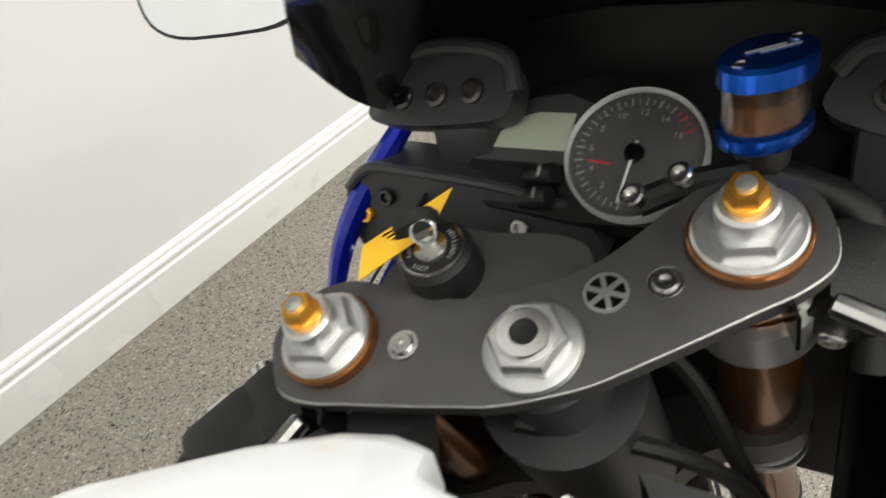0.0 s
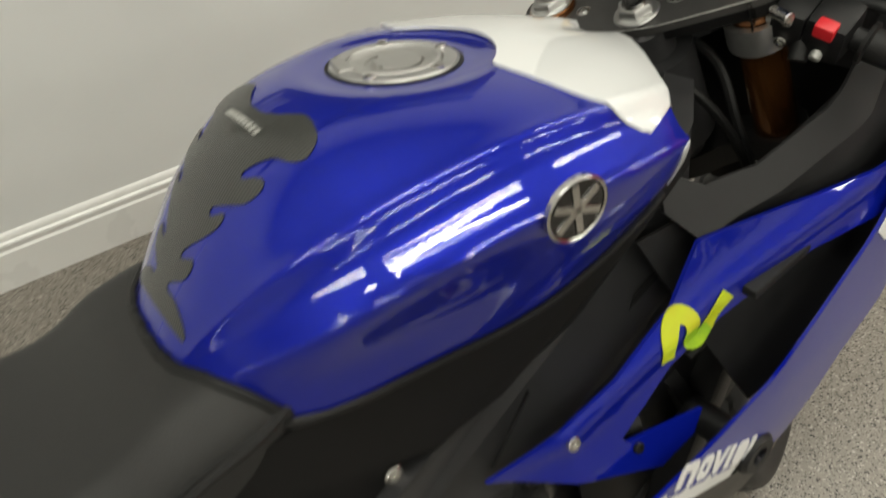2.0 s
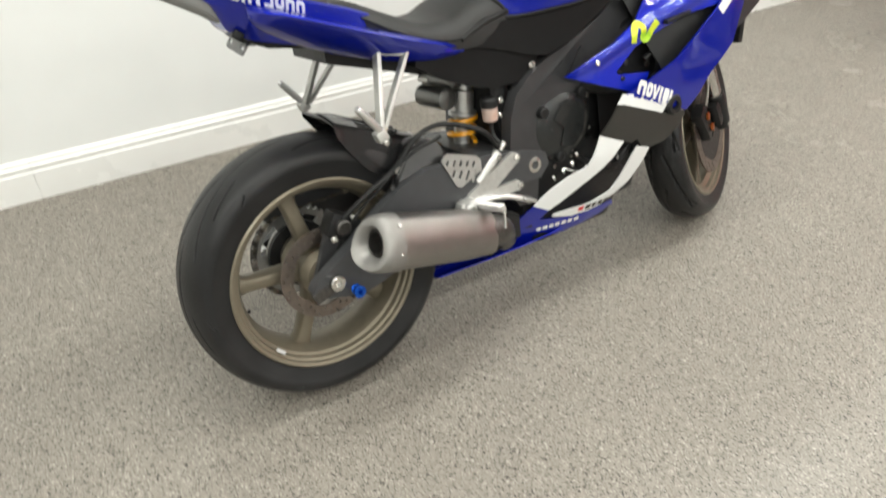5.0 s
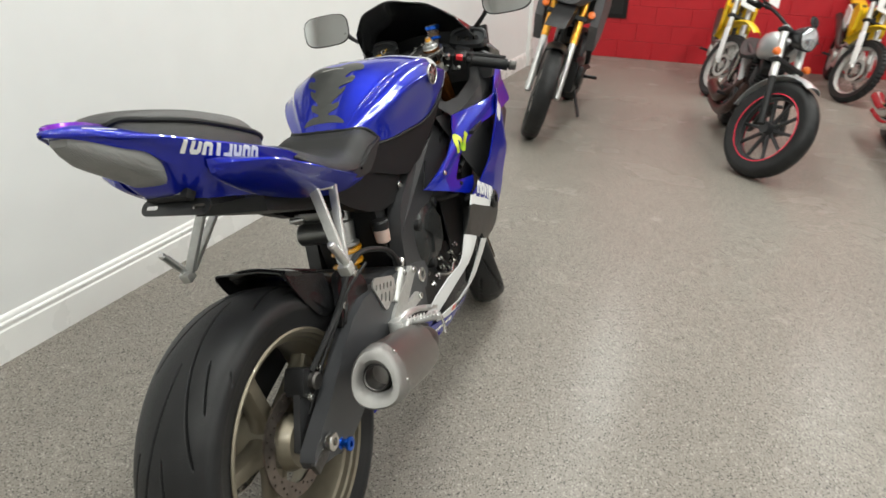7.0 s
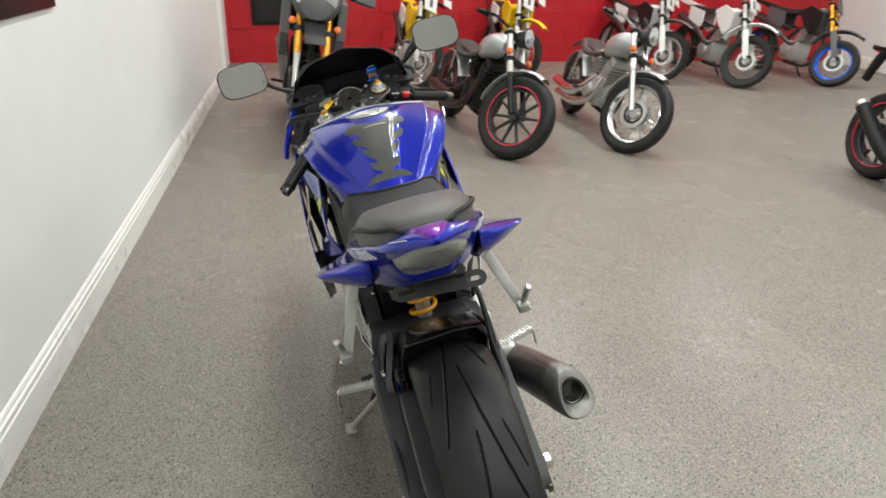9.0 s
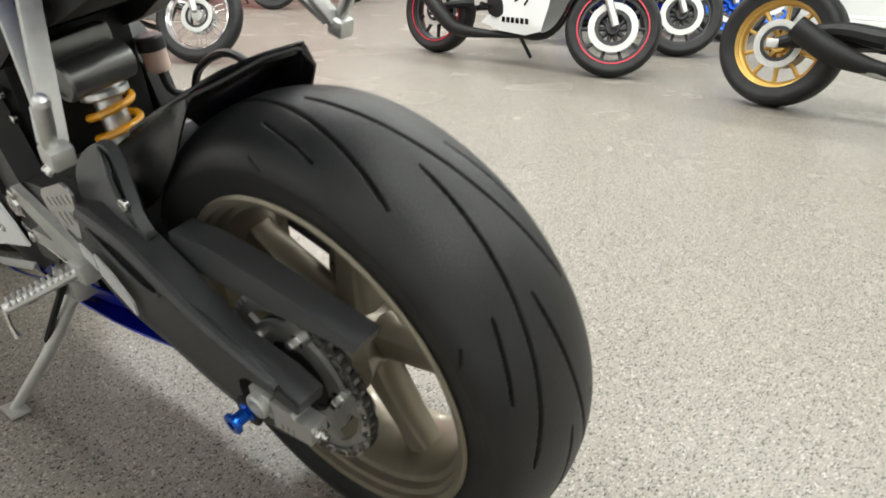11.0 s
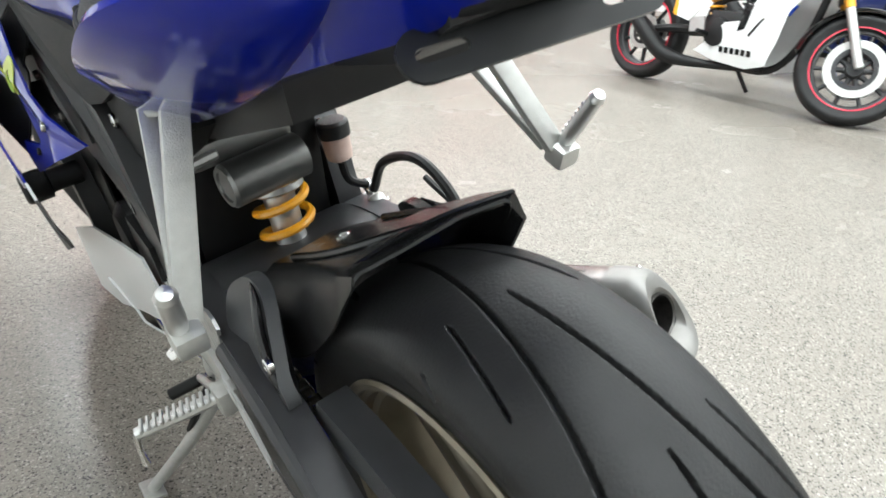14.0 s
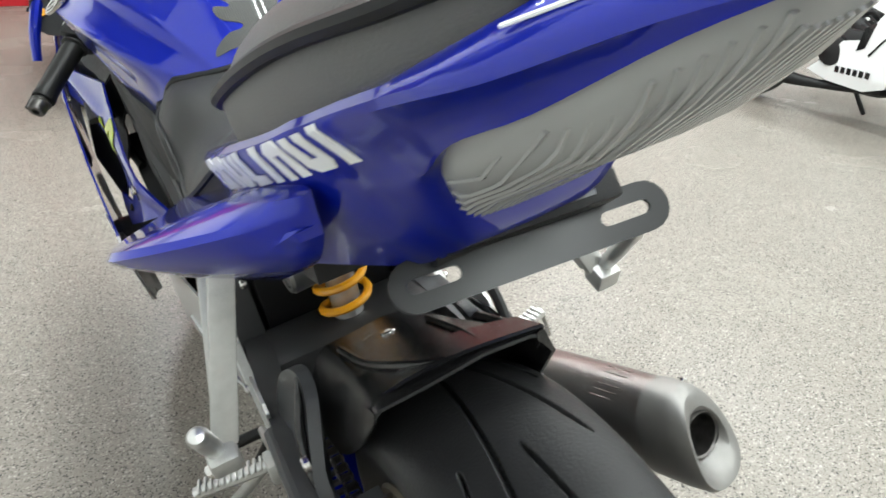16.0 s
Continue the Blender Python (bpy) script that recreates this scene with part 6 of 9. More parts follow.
def strip_side(y, z):
    side = float(np.interp(y, (0.68, 0.76, 0.95, 1.15, 1.35, 1.5), (0.158, 0.192, 0.2, 0.235, 0.225, 0.15)))
    q = z - (0.63 + 0.3 * (y - 0.76))
    return side - 0.25 * q + 0.007 * math.exp(-(((q - 0.028) / 0.016) ** 2))


UPPER = [(0.683, 0.63), (0.765, 0.67), (0.82, 0.686), (0.9, 0.724), (0.945, 0.775), (1.08, 0.776), (1.2, 0.785), (1.28, 0.83), (1.36, 0.865), (1.44, 0.86), (1.49, 0.82), (1.46, 0.78), (1.36, 0.74), (1.25, 0.73), (1.15, 0.728), (1.07, 0.72), (0.985, 0.697), (0.888, 0.666), (0.817, 0.619), (0.823, 0.611), (0.917, 0.599), (0.901, 0.576), (0.856, 0.562), (0.778, 0.592)]


def fairing(s):
    flip = lambda bm: bm if s > 0 else mirrored(bm)
    up = part("upper_fairing", flip(skin(UPPER, 0.004, strip_side, 0.012, (), 5)), BLUE, bike, "metallic blue upper side fairing", 40)
    part("fairing_screw", screw((s * (strip_side(0.761, 0.652) + 0.001), 0.761, 0.652), (s, 0, 0.3), 0.0075, 0.003), STEEL, up)
    part("fairing_screw", screw((s * (strip_side(0.832, 0.6) + 0.001), 0.832, 0.6), (s, 0, 0.3), 0.006, 0.003), BLACK_PLASTIC, up)
    part("fairing_screw", screw((s * (strip_side(1.165, 0.715) + 0.001), 1.165, 0.715), (s, 0, 0.3), 0.0075, 0.003), STEEL, up)
    # green and yellow emblem as a plain wave
    def stroke(pts, w):
        """A bent ribbon as an outline in (y, z)."""
        line = [(p.x, p.y) for p in curve([(a, c, 0) for a, c in pts], 5)]
        sides = ([], [])
        for k, (a, c) in enumerate(line):
            n0, n1 = line[max(k - 1, 0)], line[min(k + 1, len(line) - 1)]
            d = math.hypot(n1[0] - n0[0], n1[1] - n0[1])
            o = (-(n1[1] - n0[1]) / d * w, (n1[0] - n0[0]) / d * w)
            sides[0].append((a + o[0], c + o[1]))
            sides[1].append((a - o[0], c - o[1]))
        return sides[0] + sides[1][::-1]

    lay = lambda y, z: strip_side(y, z) + 0.0022
    for pts, film in (([(0.883, 0.676), (0.886, 0.7), (0.899, 0.719), (0.913, 0.712), (0.916, 0.697)], YELLOW_DECAL), ([(0.9155, 0.699), (0.913, 0.685), (0.924, 0.68), (0.938, 0.691)], GREEN_DECAL), ([(0.936, 0.689), (0.948, 0.703), (0.963, 0.716)], YELLOW_DECAL)):
        part("decal_wave", flip(skin(stroke(pts, 0.0088), 0.001, lay, 0.01)), film, up, "yellow and green emblem ribbon")
    top = [(0.803, 0.57), (0.88, 0.59), (0.975, 0.622), (1.05, 0.668), (1.12, 0.713), (1.19, 0.765), (1.25, 0.8), (1.28, 0.74), (1.21, 0.62), (1.12, 0.555), (1.07, 0.5), (1.035, 0.475), (0.955, 0.505), (0.9, 0.53), (0.83, 0.558)]
    m = part("main_fairing", flip(skin(top, 0.004, flank)), BLUE, bike, "metallic blue main fairing panel", 40)
    part("white_tip", flip(skin([(1.135, 0.722), (1.185, 0.76), (1.205, 0.742), (1.155, 0.702)], 0.001, lambda y, z: flank(y, z) + 0.0015)), WHITE_PAINT, m)
    part("white_band", flip(skin([(0.795, 0.574), (0.83, 0.5665), (0.9, 0.538), (0.955, 0.513), (0.94, 0.491), (0.88, 0.514), (0.8, 0.546), (0.778, 0.551)], 0.004, flank)), WHITE_PAINT, m)
    part("black_panel", flip(skin([(0.777, 0.55), (0.8, 0.545), (0.88, 0.513), (0.94, 0.49), (1.034, 0.474), (1.015, 0.44), (0.965, 0.405), (0.915, 0.4), (0.87, 0.42), (0.855, 0.44), (0.835, 0.435), (0.808, 0.447), (0.73, 0.482), (0.745, 0.505)], 0.004, flank)), DARK_PANEL, m, "dark grey lower fairing panel")
    # the word on the fairing as plain bold shapes
    gate = [(0, 0), (0, 0.75), (0.12, 1), (0.9, 1), (1.05, 0.75), (1.05, 0), (0.72, 0), (0.72, 0.62), (0.34, 0.62), (0.34, 0)]
    loop = [(0.08, 0.2), (0.08, 0.8), (0.26, 1), (0.66, 1), (0.84, 0.8), (0.84, 0.2), (0.66, 0), (0.26, 0)]
    hole = [(0.34, 0.32), (0.34, 0.68), (0.58, 0.68), (0.58, 0.32)]
    vee = [(0.0, 1), (0.28, 1), (0.48, 0.42), (0.68, 1), (0.94, 1), (0.6, 0), (0.34, 0)]
    stem = [(0.1, 0), (0.1, 1), (0.4, 1), (0.4, 0)]
    for at, shape, cut in ((0.0, gate, ()), (1.12, loop, (hole,)), (2.0, vee, ()), (2.95, stem, ()), (3.5, loop, ()), (4.4, stem, ())):
        lay_at = lambda p: (0.838 + 0.0255 * (at + p[0]) + 0.01 * p[1], 0.5665 - 0.0118 * (at + p[0]) + 0.033 * p[1])
        part("decal_letter", flip(skin([lay_at(p) for p in shape], 0.001, lambda y, z: flank(y, z) + 0.0018, 0.012, [[lay_at(p) for p in c] for c in cut])), WHITE_DECAL, m)
    low = part("lower_fairing", flip(skin([(0.7, 0.19), (0.8, 0.212), (0.85, 0.235), (0.84, 0.252), (0.77, 0.246), (0.7, 0.245), (0.6, 0.265), (0.622, 0.29), (0.574, 0.316), (0.54, 0.29), (0.46, 0.245), (0.36, 0.215), (0.27, 0.2), (0.3, 0.178), (0.42, 0.172), (0.58, 0.182)], 0.004, flank)), BLUE, bike, "blue belly pan", 40)
    if s > 0:
        part("white_strip", flip(skin([(0.73, 0.482), (0.808, 0.447), (0.775, 0.41), (0.725, 0.365), (0.66, 0.315), (0.622, 0.29), (0.574, 0.316), (0.61, 0.352), (0.66, 0.385), (0.705, 0.402), (0.72, 0.44)], 0.004, flank)), WHITE_PAINT, low, "white lower fairing strip")
        part("white_strip", flip(skin([(0.858, 0.421), (0.912, 0.401), (0.902, 0.358), (0.872, 0.308), (0.84, 0.284), (0.785, 0.2515), (0.7, 0.2475), (0.64, 0.262), (0.64, 0.272), (0.74, 0.2765), (0.808, 0.297), (0.832, 0.338)], 0.004, flank)), WHITE_PAINT, low)
        for k in range(6):
            y = 0.715 + 0.021 * k
            part("decal_bar", flip(skin([(y, 0.258), (y + 0.014, 0.2595), (y + 0.014, 0.274), (y, 0.2725)], 0.001, lambda y, z: flank(y, z) + 0.0018)), BLACK_GLOSS if k else RED_PLASTIC, low)
        for k in range(7):
            y = 0.6 + 0.019 * k
            part("decal_bar", flip(skin([(y, 0.226), (y + 0.013, 0.2262), (y + 0.013, 0.236), (y, 0.236)], 0.001, lambda y, z: flank(y, z) + 0.0018)), WHITE_DECAL, low)
    else:
        part("white_strip", flip(skin([(0.582, 0.358), (0.592, 0.395), (0.61, 0.44), (0.622, 0.475), (0.7, 0.47), (0.85, 0.45), (1.0, 0.4), (1.02, 0.26), (0.9, 0.27), (0.77, 0.315), (0.66, 0.345)], 0.004, lambda y, z: 0.158 + 0.12 * (y - 0.6))), WHITE_PAINT, low, "white lower fairing panel")
        part("panel_screw", screw((-0.1615, 0.639, 0.382), (-1, 0, 0), 0.0085, 0.003), STEEL, low)
        part("white_strip", flip(skin([(0.9, 0.33), (0.8, 0.3), (0.62, 0.31), (0.66, 0.28), (0.8, 0.268), (0.9, 0.28)], 0.004, flank)), WHITE_PAINT, low)
    # crash bobbin
    part("crash_bobbin", lathe([(0, 0.02), (0.05, 0.02), (0.053, 0.0275), (0.09, 0.0275), (0.095, 0.023), (0.095, 0.012), (0.08, 0.011), (0.08, 0)], (s * 0.16, 0.978, 0.503), (s, 0, 0), 28), BLACK_PLASTIC, bike, "black plastic crash bobbin")
    part("inner_fairing", flip(skin([(0.9, 0.78), (1.0, 0.785), (1.16, 0.815), (1.28, 0.88), (1.34, 0.93), (1.42, 0.85), (1.35, 0.7), (1.15, 0.6), (1.0, 0.55), (0.95, 0.66)], 0.003, lambda y, z: strip_side(y, z) - 0.028)), BLACK_PLASTIC, up)
    part("air_duct_cover", flip(skin([(0.955, 0.768), (1.05, 0.788), (1.17, 0.828), (1.27, 0.89), (1.25, 0.905), (1.13, 0.842), (1.04, 0.812), (0.985, 0.808), (0.95, 0.83), (0.932, 0.8)], 0.003, lambda y, z: strip_side(y, z) - 0.006 - 0.55 * max(0, z - 0.77 - 0.3 * max(0, y - 1.0)))), BLACK_PLASTIC, up)


fairing(1)
fairing(-1)


def ducts():
    """Black ducts and liners behind the fairing's openings."""
    both(lambda: skin([(0.8, 0.6), (0.9, 0.72), (1.05, 0.78), (1.25, 0.86), (1.4, 0.84), (1.35, 0.66), (1.2, 0.58), (1.1, 0.48), (1.0, 0.38), (0.9, 0.33), (0.82, 0.4)], 0.003, lambda y, z: 0.145 + 0.1 * max(0, y - 1.0)), "air_duct", BLACK_PLASTIC, None, "black air duct behind the fairing")
    both(lambda: box((0.09, 0.36, 0.012), pose(0.176, 1.16, 0.735, 8, 0, 0), 0.004), "duct_floor", BLACK_PLASTIC)
    both(lambda: tube([(0.17, 0.95, 0.62), (0.185, 1.02, 0.66), (0.19, 1.1, 0.69), (0.2, 1.17, 0.72)], 0.008, 8), "duct_hose", HOSE)
    for y, z in ((0.9, 0.62), (0.98, 0.6), (1.05, 0.66)):
        both(lambda: screw((0.152, y, z), (1, 0, 0), 0.008, 0.006), "duct_screw", DARK_STEEL)


ducts()


def belly():
    rows = [(0.3, 0.08, 0.19, 0.172), (0.45, 0.11, 0.2, 0.166), (0.65, 0.12, 0.205, 0.175), (0.8, 0.11, 0.225, 0.195), (0.86, 0.08, 0.25, 0.23)]
    bm = loft(rows, lambda y, w, ze, zb: [(w * f, y, zb + (ze - zb) * abs(f) ** 2.2) for f in np.linspace(-1, 1, 15).tolist()], 4, wrap=False, caps=False)
    part("belly_pan", thick(bm, 0.003), BLUE, bike, "blue bottom of the belly pan")


belly()


def nose():
    """Windscreen and headlamp cowl, seen mostly from behind."""
    rows = [(1.05, 1.117, 0.112, 1.087, 0.17, 1.036), (1.13, 1.095, 0.136, 1.056, 0.197, 0.966), (1.24, 1.052, 0.155, 1.01, 0.212, 0.912), (1.35, 0.998, 0.158, 0.952, 0.204, 0.892), (1.45, 0.94, 0.14, 0.9, 0.17, 0.85), (1.55, 0.87, 0.09, 0.84, 0.1, 0.79)]

    def arch(y, zt, wm, zm, wb, zb):
        line = curve([(-wb, y + 0.092, zb), (-wm, y + 0.036, zm), (-wm * 0.5, y + 0.005, zt - 0.012), (0, y, zt), (wm * 0.5, y + 0.005, zt - 0.012), (wm, y + 0.036, zm), (wb, y + 0.092, zb)], 5)
        return line

    part("windscreen", thick(loft(rows, arch, 4, wrap=False, caps=False), 0.003), SCREEN_BLACK, bike, "black tinted windscreen", 60)
    part("nose_cowl", thick(loft([(1.34, 0.2, 0.88, 0.72), (1.44, 0.175, 0.85, 0.71), (1.53, 0.12, 0.82, 0.73), (1.58, 0.06, 0.8, 0.75)], lambda y, w, zt, zb: [(-w, y, zt), (-w * 0.95, y, zb + 0.03), (-w * 0.5, y, zb), (w * 0.5, y, zb), (w * 0.95, y, zb + 0.03), (w, y, zt)], 4, wrap=False, caps=False), 0.003), BLUE, bike, "blue nose cowl")
    part("nose_liner", box((0.4, 0.02, 0.4), pose(0, 1.335, 0.79, -7, 0, 0), 0.006), BLACK_PLASTIC, bike)


nose()


# -- front end, turned to the left with the handlebars
STEER, RAKE = 25.5, 24.0
STEM = Vector((0, 1.056, 0.934))
FRONT = Matrix.Translation(STEM) @ Matrix.Rotation(radians(STEER), 4, Vector((0, -math.sin(radians(RAKE)), math.cos(radians(RAKE))))) @ pose(0, 0, 0, RAKE, 0, 0)
LOWER = FRONT
BARS = Matrix(((0.893, -0.444, 0.071, -0.0022), (0.43, 0.798, -0.422, 1.0534), (0.13, 0.408, 0.904, 0.9379), (0, 0, 0, 1)))
TOP = Matrix(((0.8928, -0.4502, -0.006, 0.0009), (0.4174, 0.8334, -0.3621, 1.0491), (0.1673, 0.3213, 0.9323, 0.9442), (0, 0, 0, 1)))
FRONT = TOP
# in this frame x is across, y ahead and z up along the steering axis, from the top of the stem nut


def fpart(name, bm, material, parent=None, label="", smooth=32):
    return part(name, moved(bm, FRONT), material, parent or bike, label, smooth)


def hexagon(r, z0, z1, at, chamfer=0.92, bm=None):
    return lathe([(z0, r), (z1 - 0.003, r), (z1, r * chamfer), (z1, 0)], at, (0, 0, 1), 6, bm)


def writing(name, body, size, m, material, parent):
    """Letters laid flat as one thin mesh under a part."""
    cu = bpy.data.curves.new(name, "FONT")
    cu.body, cu.size, cu.align_x, cu.align_y, cu.extrude = body, size, "CENTER", "CENTER", 0.0001
    tx = new("tmp", cu)
    me = bpy.data.meshes.new_from_object(tx.evaluated_get(bpy.context.evaluated_depsgraph_get()))
    bpy.data.objects.remove(tx)
    me.transform(m)
    me.materials.append(material)
    ob = new(name, me)
    ob.parent = parent
    return ob


def triple_clamp():
    half = [(0.0, 0.034), (0.03, 0.036), (0.055, 0.046), (0.08, 0.06), (0.1, 0.067), (0.125, 0.062), (0.1395, 0.046), (0.1405, 0.026), (0.134, 0.008), (0.118, -0.001), (0.098, -0.006), (0.072, -0.0125), (0.042, -0.0195), (0.022, -0.0235), (0.0, -0.0245)]
    outline = half + [(-x, y) for x, y in half[-2:0:-1]]
    c = fpart("triple_clamp", slab(closed(outline, 4), -0.03, -0.019, "z", 0.0015), CLAMP_GREY, None, "dark grey anodised upper triple clamp")
    fpart("clamp_web", slab(closed([(x * 0.97, y * 0.75 + 0.008) for x, y in outline], 4), -0.05, -0.03, "z", 0.003), ENGINE_BLACK, c)
    fpart("worn_edge", tube([(x * 0.998, y * 0.99, -0.0205) for x, y in closed(outline, 4)[28:84]], 0.0009, 6, 1), CAST_ALU, c, "bare metal along the scuffed clamp edge")
    nut = fpart("stem_nut", hexagon(0.0195, -0.0145, -0.0055, (0, 0, 0)), ALU, c, "silver hexagon stem nut")
    fpart("stem_collar", lathe([(-0.019, 0.0235), (-0.0175, 0.0245), (-0.0155, 0.0235), (-0.0145, 0.019), (-0.0145, 0.0)], (0, 0, 0), (0, 0, 1), 40), ALU, nut)
    fpart("stem_bore", lathe([(-0.0055, 0.0135), (-0.002, 0.0125), (-0.002, 0.0068), (-0.02, 0.0066), (-0.02, 0.0135)], (0, 0, 0), (0, 0, 1), 32, None, True), STEEL, nut)
    # Black disc on the nut's closed top, painted as the dark of its bore.
    fpart("stem_hole_shade", lathe([(-0.0055, 0.0079), (-0.005, 0.0079), (-0.005, 0)], (0, 0, 0), (0, 0, 1), 24), HOSE, nut)
    for s in (1, -1):
        x, y = s * 0.105, 0.03
        fpart("fork_cap_washer", lathe([(-0.019, 0.0268), (-0.0132, 0.0268), (-0.012, 0.0255), (-0.012, 0)], (x, y, 0), (0, 0, 1), 48), FORK_BRONZE, c, "copper coloured ring under the fork cap")
        cap = fpart("fork_cap", lathe([(-0.0145, 0.0248), (-0.0125, 0.0248), (-0.011, 0.0235), (-0.011, 0)], (x, y, 0.0025), (0, 0, 1), 48), ALU, c, "silver fork cap")
        fpart("cap_hexagon", hexagon(0.0212, -0.0085, -0.0005, (x, y, 0)), ALU, cap)
        fpart("cap_collar", lathe([(-0.0005, 0.0142), (0.0085, 0.0136), (0.0103, 0.012), (0.0103, 0)], (x, y, 0), (0, 0, 1), 40), ALU, cap)
        g = fpart("adjuster", joined(lathe([(0.0045, 0.0094), (0.007, 0.0094), (0.008, 0.0083), (0.008, 0)], (x, y, 0.0058), (0, 0, 1), 32), hexagon(0.0088, 0.0138, 0.0203, (x, y, 0))), GOLD, cap, "gold anodised damping adjuster")
        fpart("adjuster_screw", joined(lathe([(0.0145, 0.0046), (0.0165, 0.0042), (0.017, 0)], (x, y, 0.0058), (0, 0, 1), 16)), ALU, g)
        fpart("clamp_screw", lathe([(-0.0185, 0.0085), (-0.018, 0.0082), (-0.02, 0.0075), (-0.0175, 0.006), (-0.0165, 0.0052), (-0.0165, 0.003), (-0.0185, 0.0026), (-0.0185, 0)], (s * 0.065, 0.018, 0), (0, 0, 1), 20), STEEL, c)
        fpart("pinch_bolt", cyl((s * 0.13, -0.002, -0.035), (s * 0.148, -0.02, -0.035), 0.006, 10), STEEL, c)
        fpart("clamp_slit", box((0.002, 0.03, 0.028), (s * 0.112, 0.002, -0.036), 0), BLACK_GLOSS, c)
    m = Matrix.Translation((0.038, 0.02, -0.0192)) @ Matrix.Diagonal((0.78, 0.78, 1, 1))
    logo = fpart("clamp_badge", moved(lathe([(0, 0.0135), (0.0008, 0.0135), (0.0008, 0)], (0, 0, 0), (0, 0, 1), 32), m), BLACK_GLOSS, c, "small round silver badge")
    fpart("badge_ring", moved(lathe([(0, 0.0138), (0.0012, 0.0138), (0.0012, 0.0118), (0, 0.0118)], (0, 0, 0), (0, 0, 1), 32, None, True), m), ALU, logo)
    for k in range(3):
        fpart("badge_bar", moved(box((0.0032, 0.0235, 0.001), pose(0, 0, 0.001, 0, 0, 60 * k), 0), m), ALU, logo)
    fpart("clamp_front_lip", slab(closed([(-0.085, 0.05), (-0.07, 0.078), (-0.04, 0.09), (-0.012, 0.078), (0.02, 0.066), (0.035, 0.05), (0.02, 0.03), (-0.07, 0.03)], 4), -0.05, -0.026, "z", 0.005), CLAMP_GREY, c)
    # ignition lock with key and a yellow card
    at = (-0.041, 0.06, 0.006)
    lock = fpart("ignition_lock", lathe([(-0.051, 0.0215), (-0.012, 0.0205), (-0.009, 0.018), (-0.008, 0)], at, (0, 0, 1), 40), BLACK_PLASTIC, bike, "black ignition lock with silver ring")
    fpart("lock_ring", lathe([(-0.0085, 0.0175), (-0.007, 0.0172), (-0.007, 0.0162), (-0.0085, 0.0158)], at, (0, 0, 1), 40, None, True), STEEL, lock)
    for word, mid in (("LOCK", 240), ("IGNITION", -5), ("OFF", 178), ("ON", 132)):
        for k, ch in enumerate(word):
            a = mid + (k - (len(word) - 1) / 2) * 11.5
            writing("ring_letter", ch, 0.0036, FRONT @ Matrix.Translation((at[0] + 0.0128 * math.cos(radians(a)), at[1] + 0.0128 * math.sin(radians(a)), -0.0017)) @ pose(0, 0, 0, 0, 0, a + 90), PRINT_LIGHT, lock)
    fpart("lock_core", lathe([(-0.008, 0.0095), (-0.006, 0.009), (-0.006, 0)], at, (0, 0, 1), 28), STEEL, lock)
    fpart("key_head", moved(slab([(-0.017, 0.0), (-0.014, 0.012), (-0.006, 0.016), (0.006, 0.016), (0.014, 0.012), (0.017, 0.0), (0.008, -0.004), (-0.008, -0.004)], -0.004, 0.004, "y", 0.002), Matrix.Translation((at[0], at[1], 0.018)) @ pose(0, 0, 0, 18, 0, 12) @ Matrix.Scale(0.72, 4)), BLACK_PLASTIC, lock, "black ignition key in the lock")
    fpart("key_blade", box((0.009, 0.0022, 0.022), (at[0], at[1], 0.008), 0.0005), STEEL, lock)
    fpart("key_ring", tube([(at[0] + 0.006 * math.cos(a) + 0.004, at[1] - 0.007 + 0.003 * math.sin(a), 0.02 + 0.006 * math.sin(a)) for a in np.linspace(0, 6.28, 13).tolist()], 0.0011, 6, 2), STEEL, lock)
    card = fpart("key_card", moved(slab([(-0.04, -0.017), (0.016, -0.012), (0.038, 0.006), (-0.03, 0.003)], -0.0006, 0.0006, "z", 0), Matrix.Translation((at[0] - 0.012, at[1] + 0.012, 0.006)) @ pose(0, 0, 0, 14, -12, 8) @ Matrix.Scale(0.85, 4)), YELLOW_CARD, lock, "yellow printed key card")
    for k in range(3):
        fpart("card_print", moved(box((0.03 - 0.006 * k, 0.0011, 0.0004), (0.0, 0.0012 - 0.0028 * k, 0.0009), 0), Matrix.Translation((at[0] - 0.012, at[1] + 0.012, 0.006)) @ pose(0, 0, 0, 14, -12, 8) @ Matrix.Scale(0.85, 4)), BLACK_GLOSS, card)


triple_clamp()


FRONT = LOWER


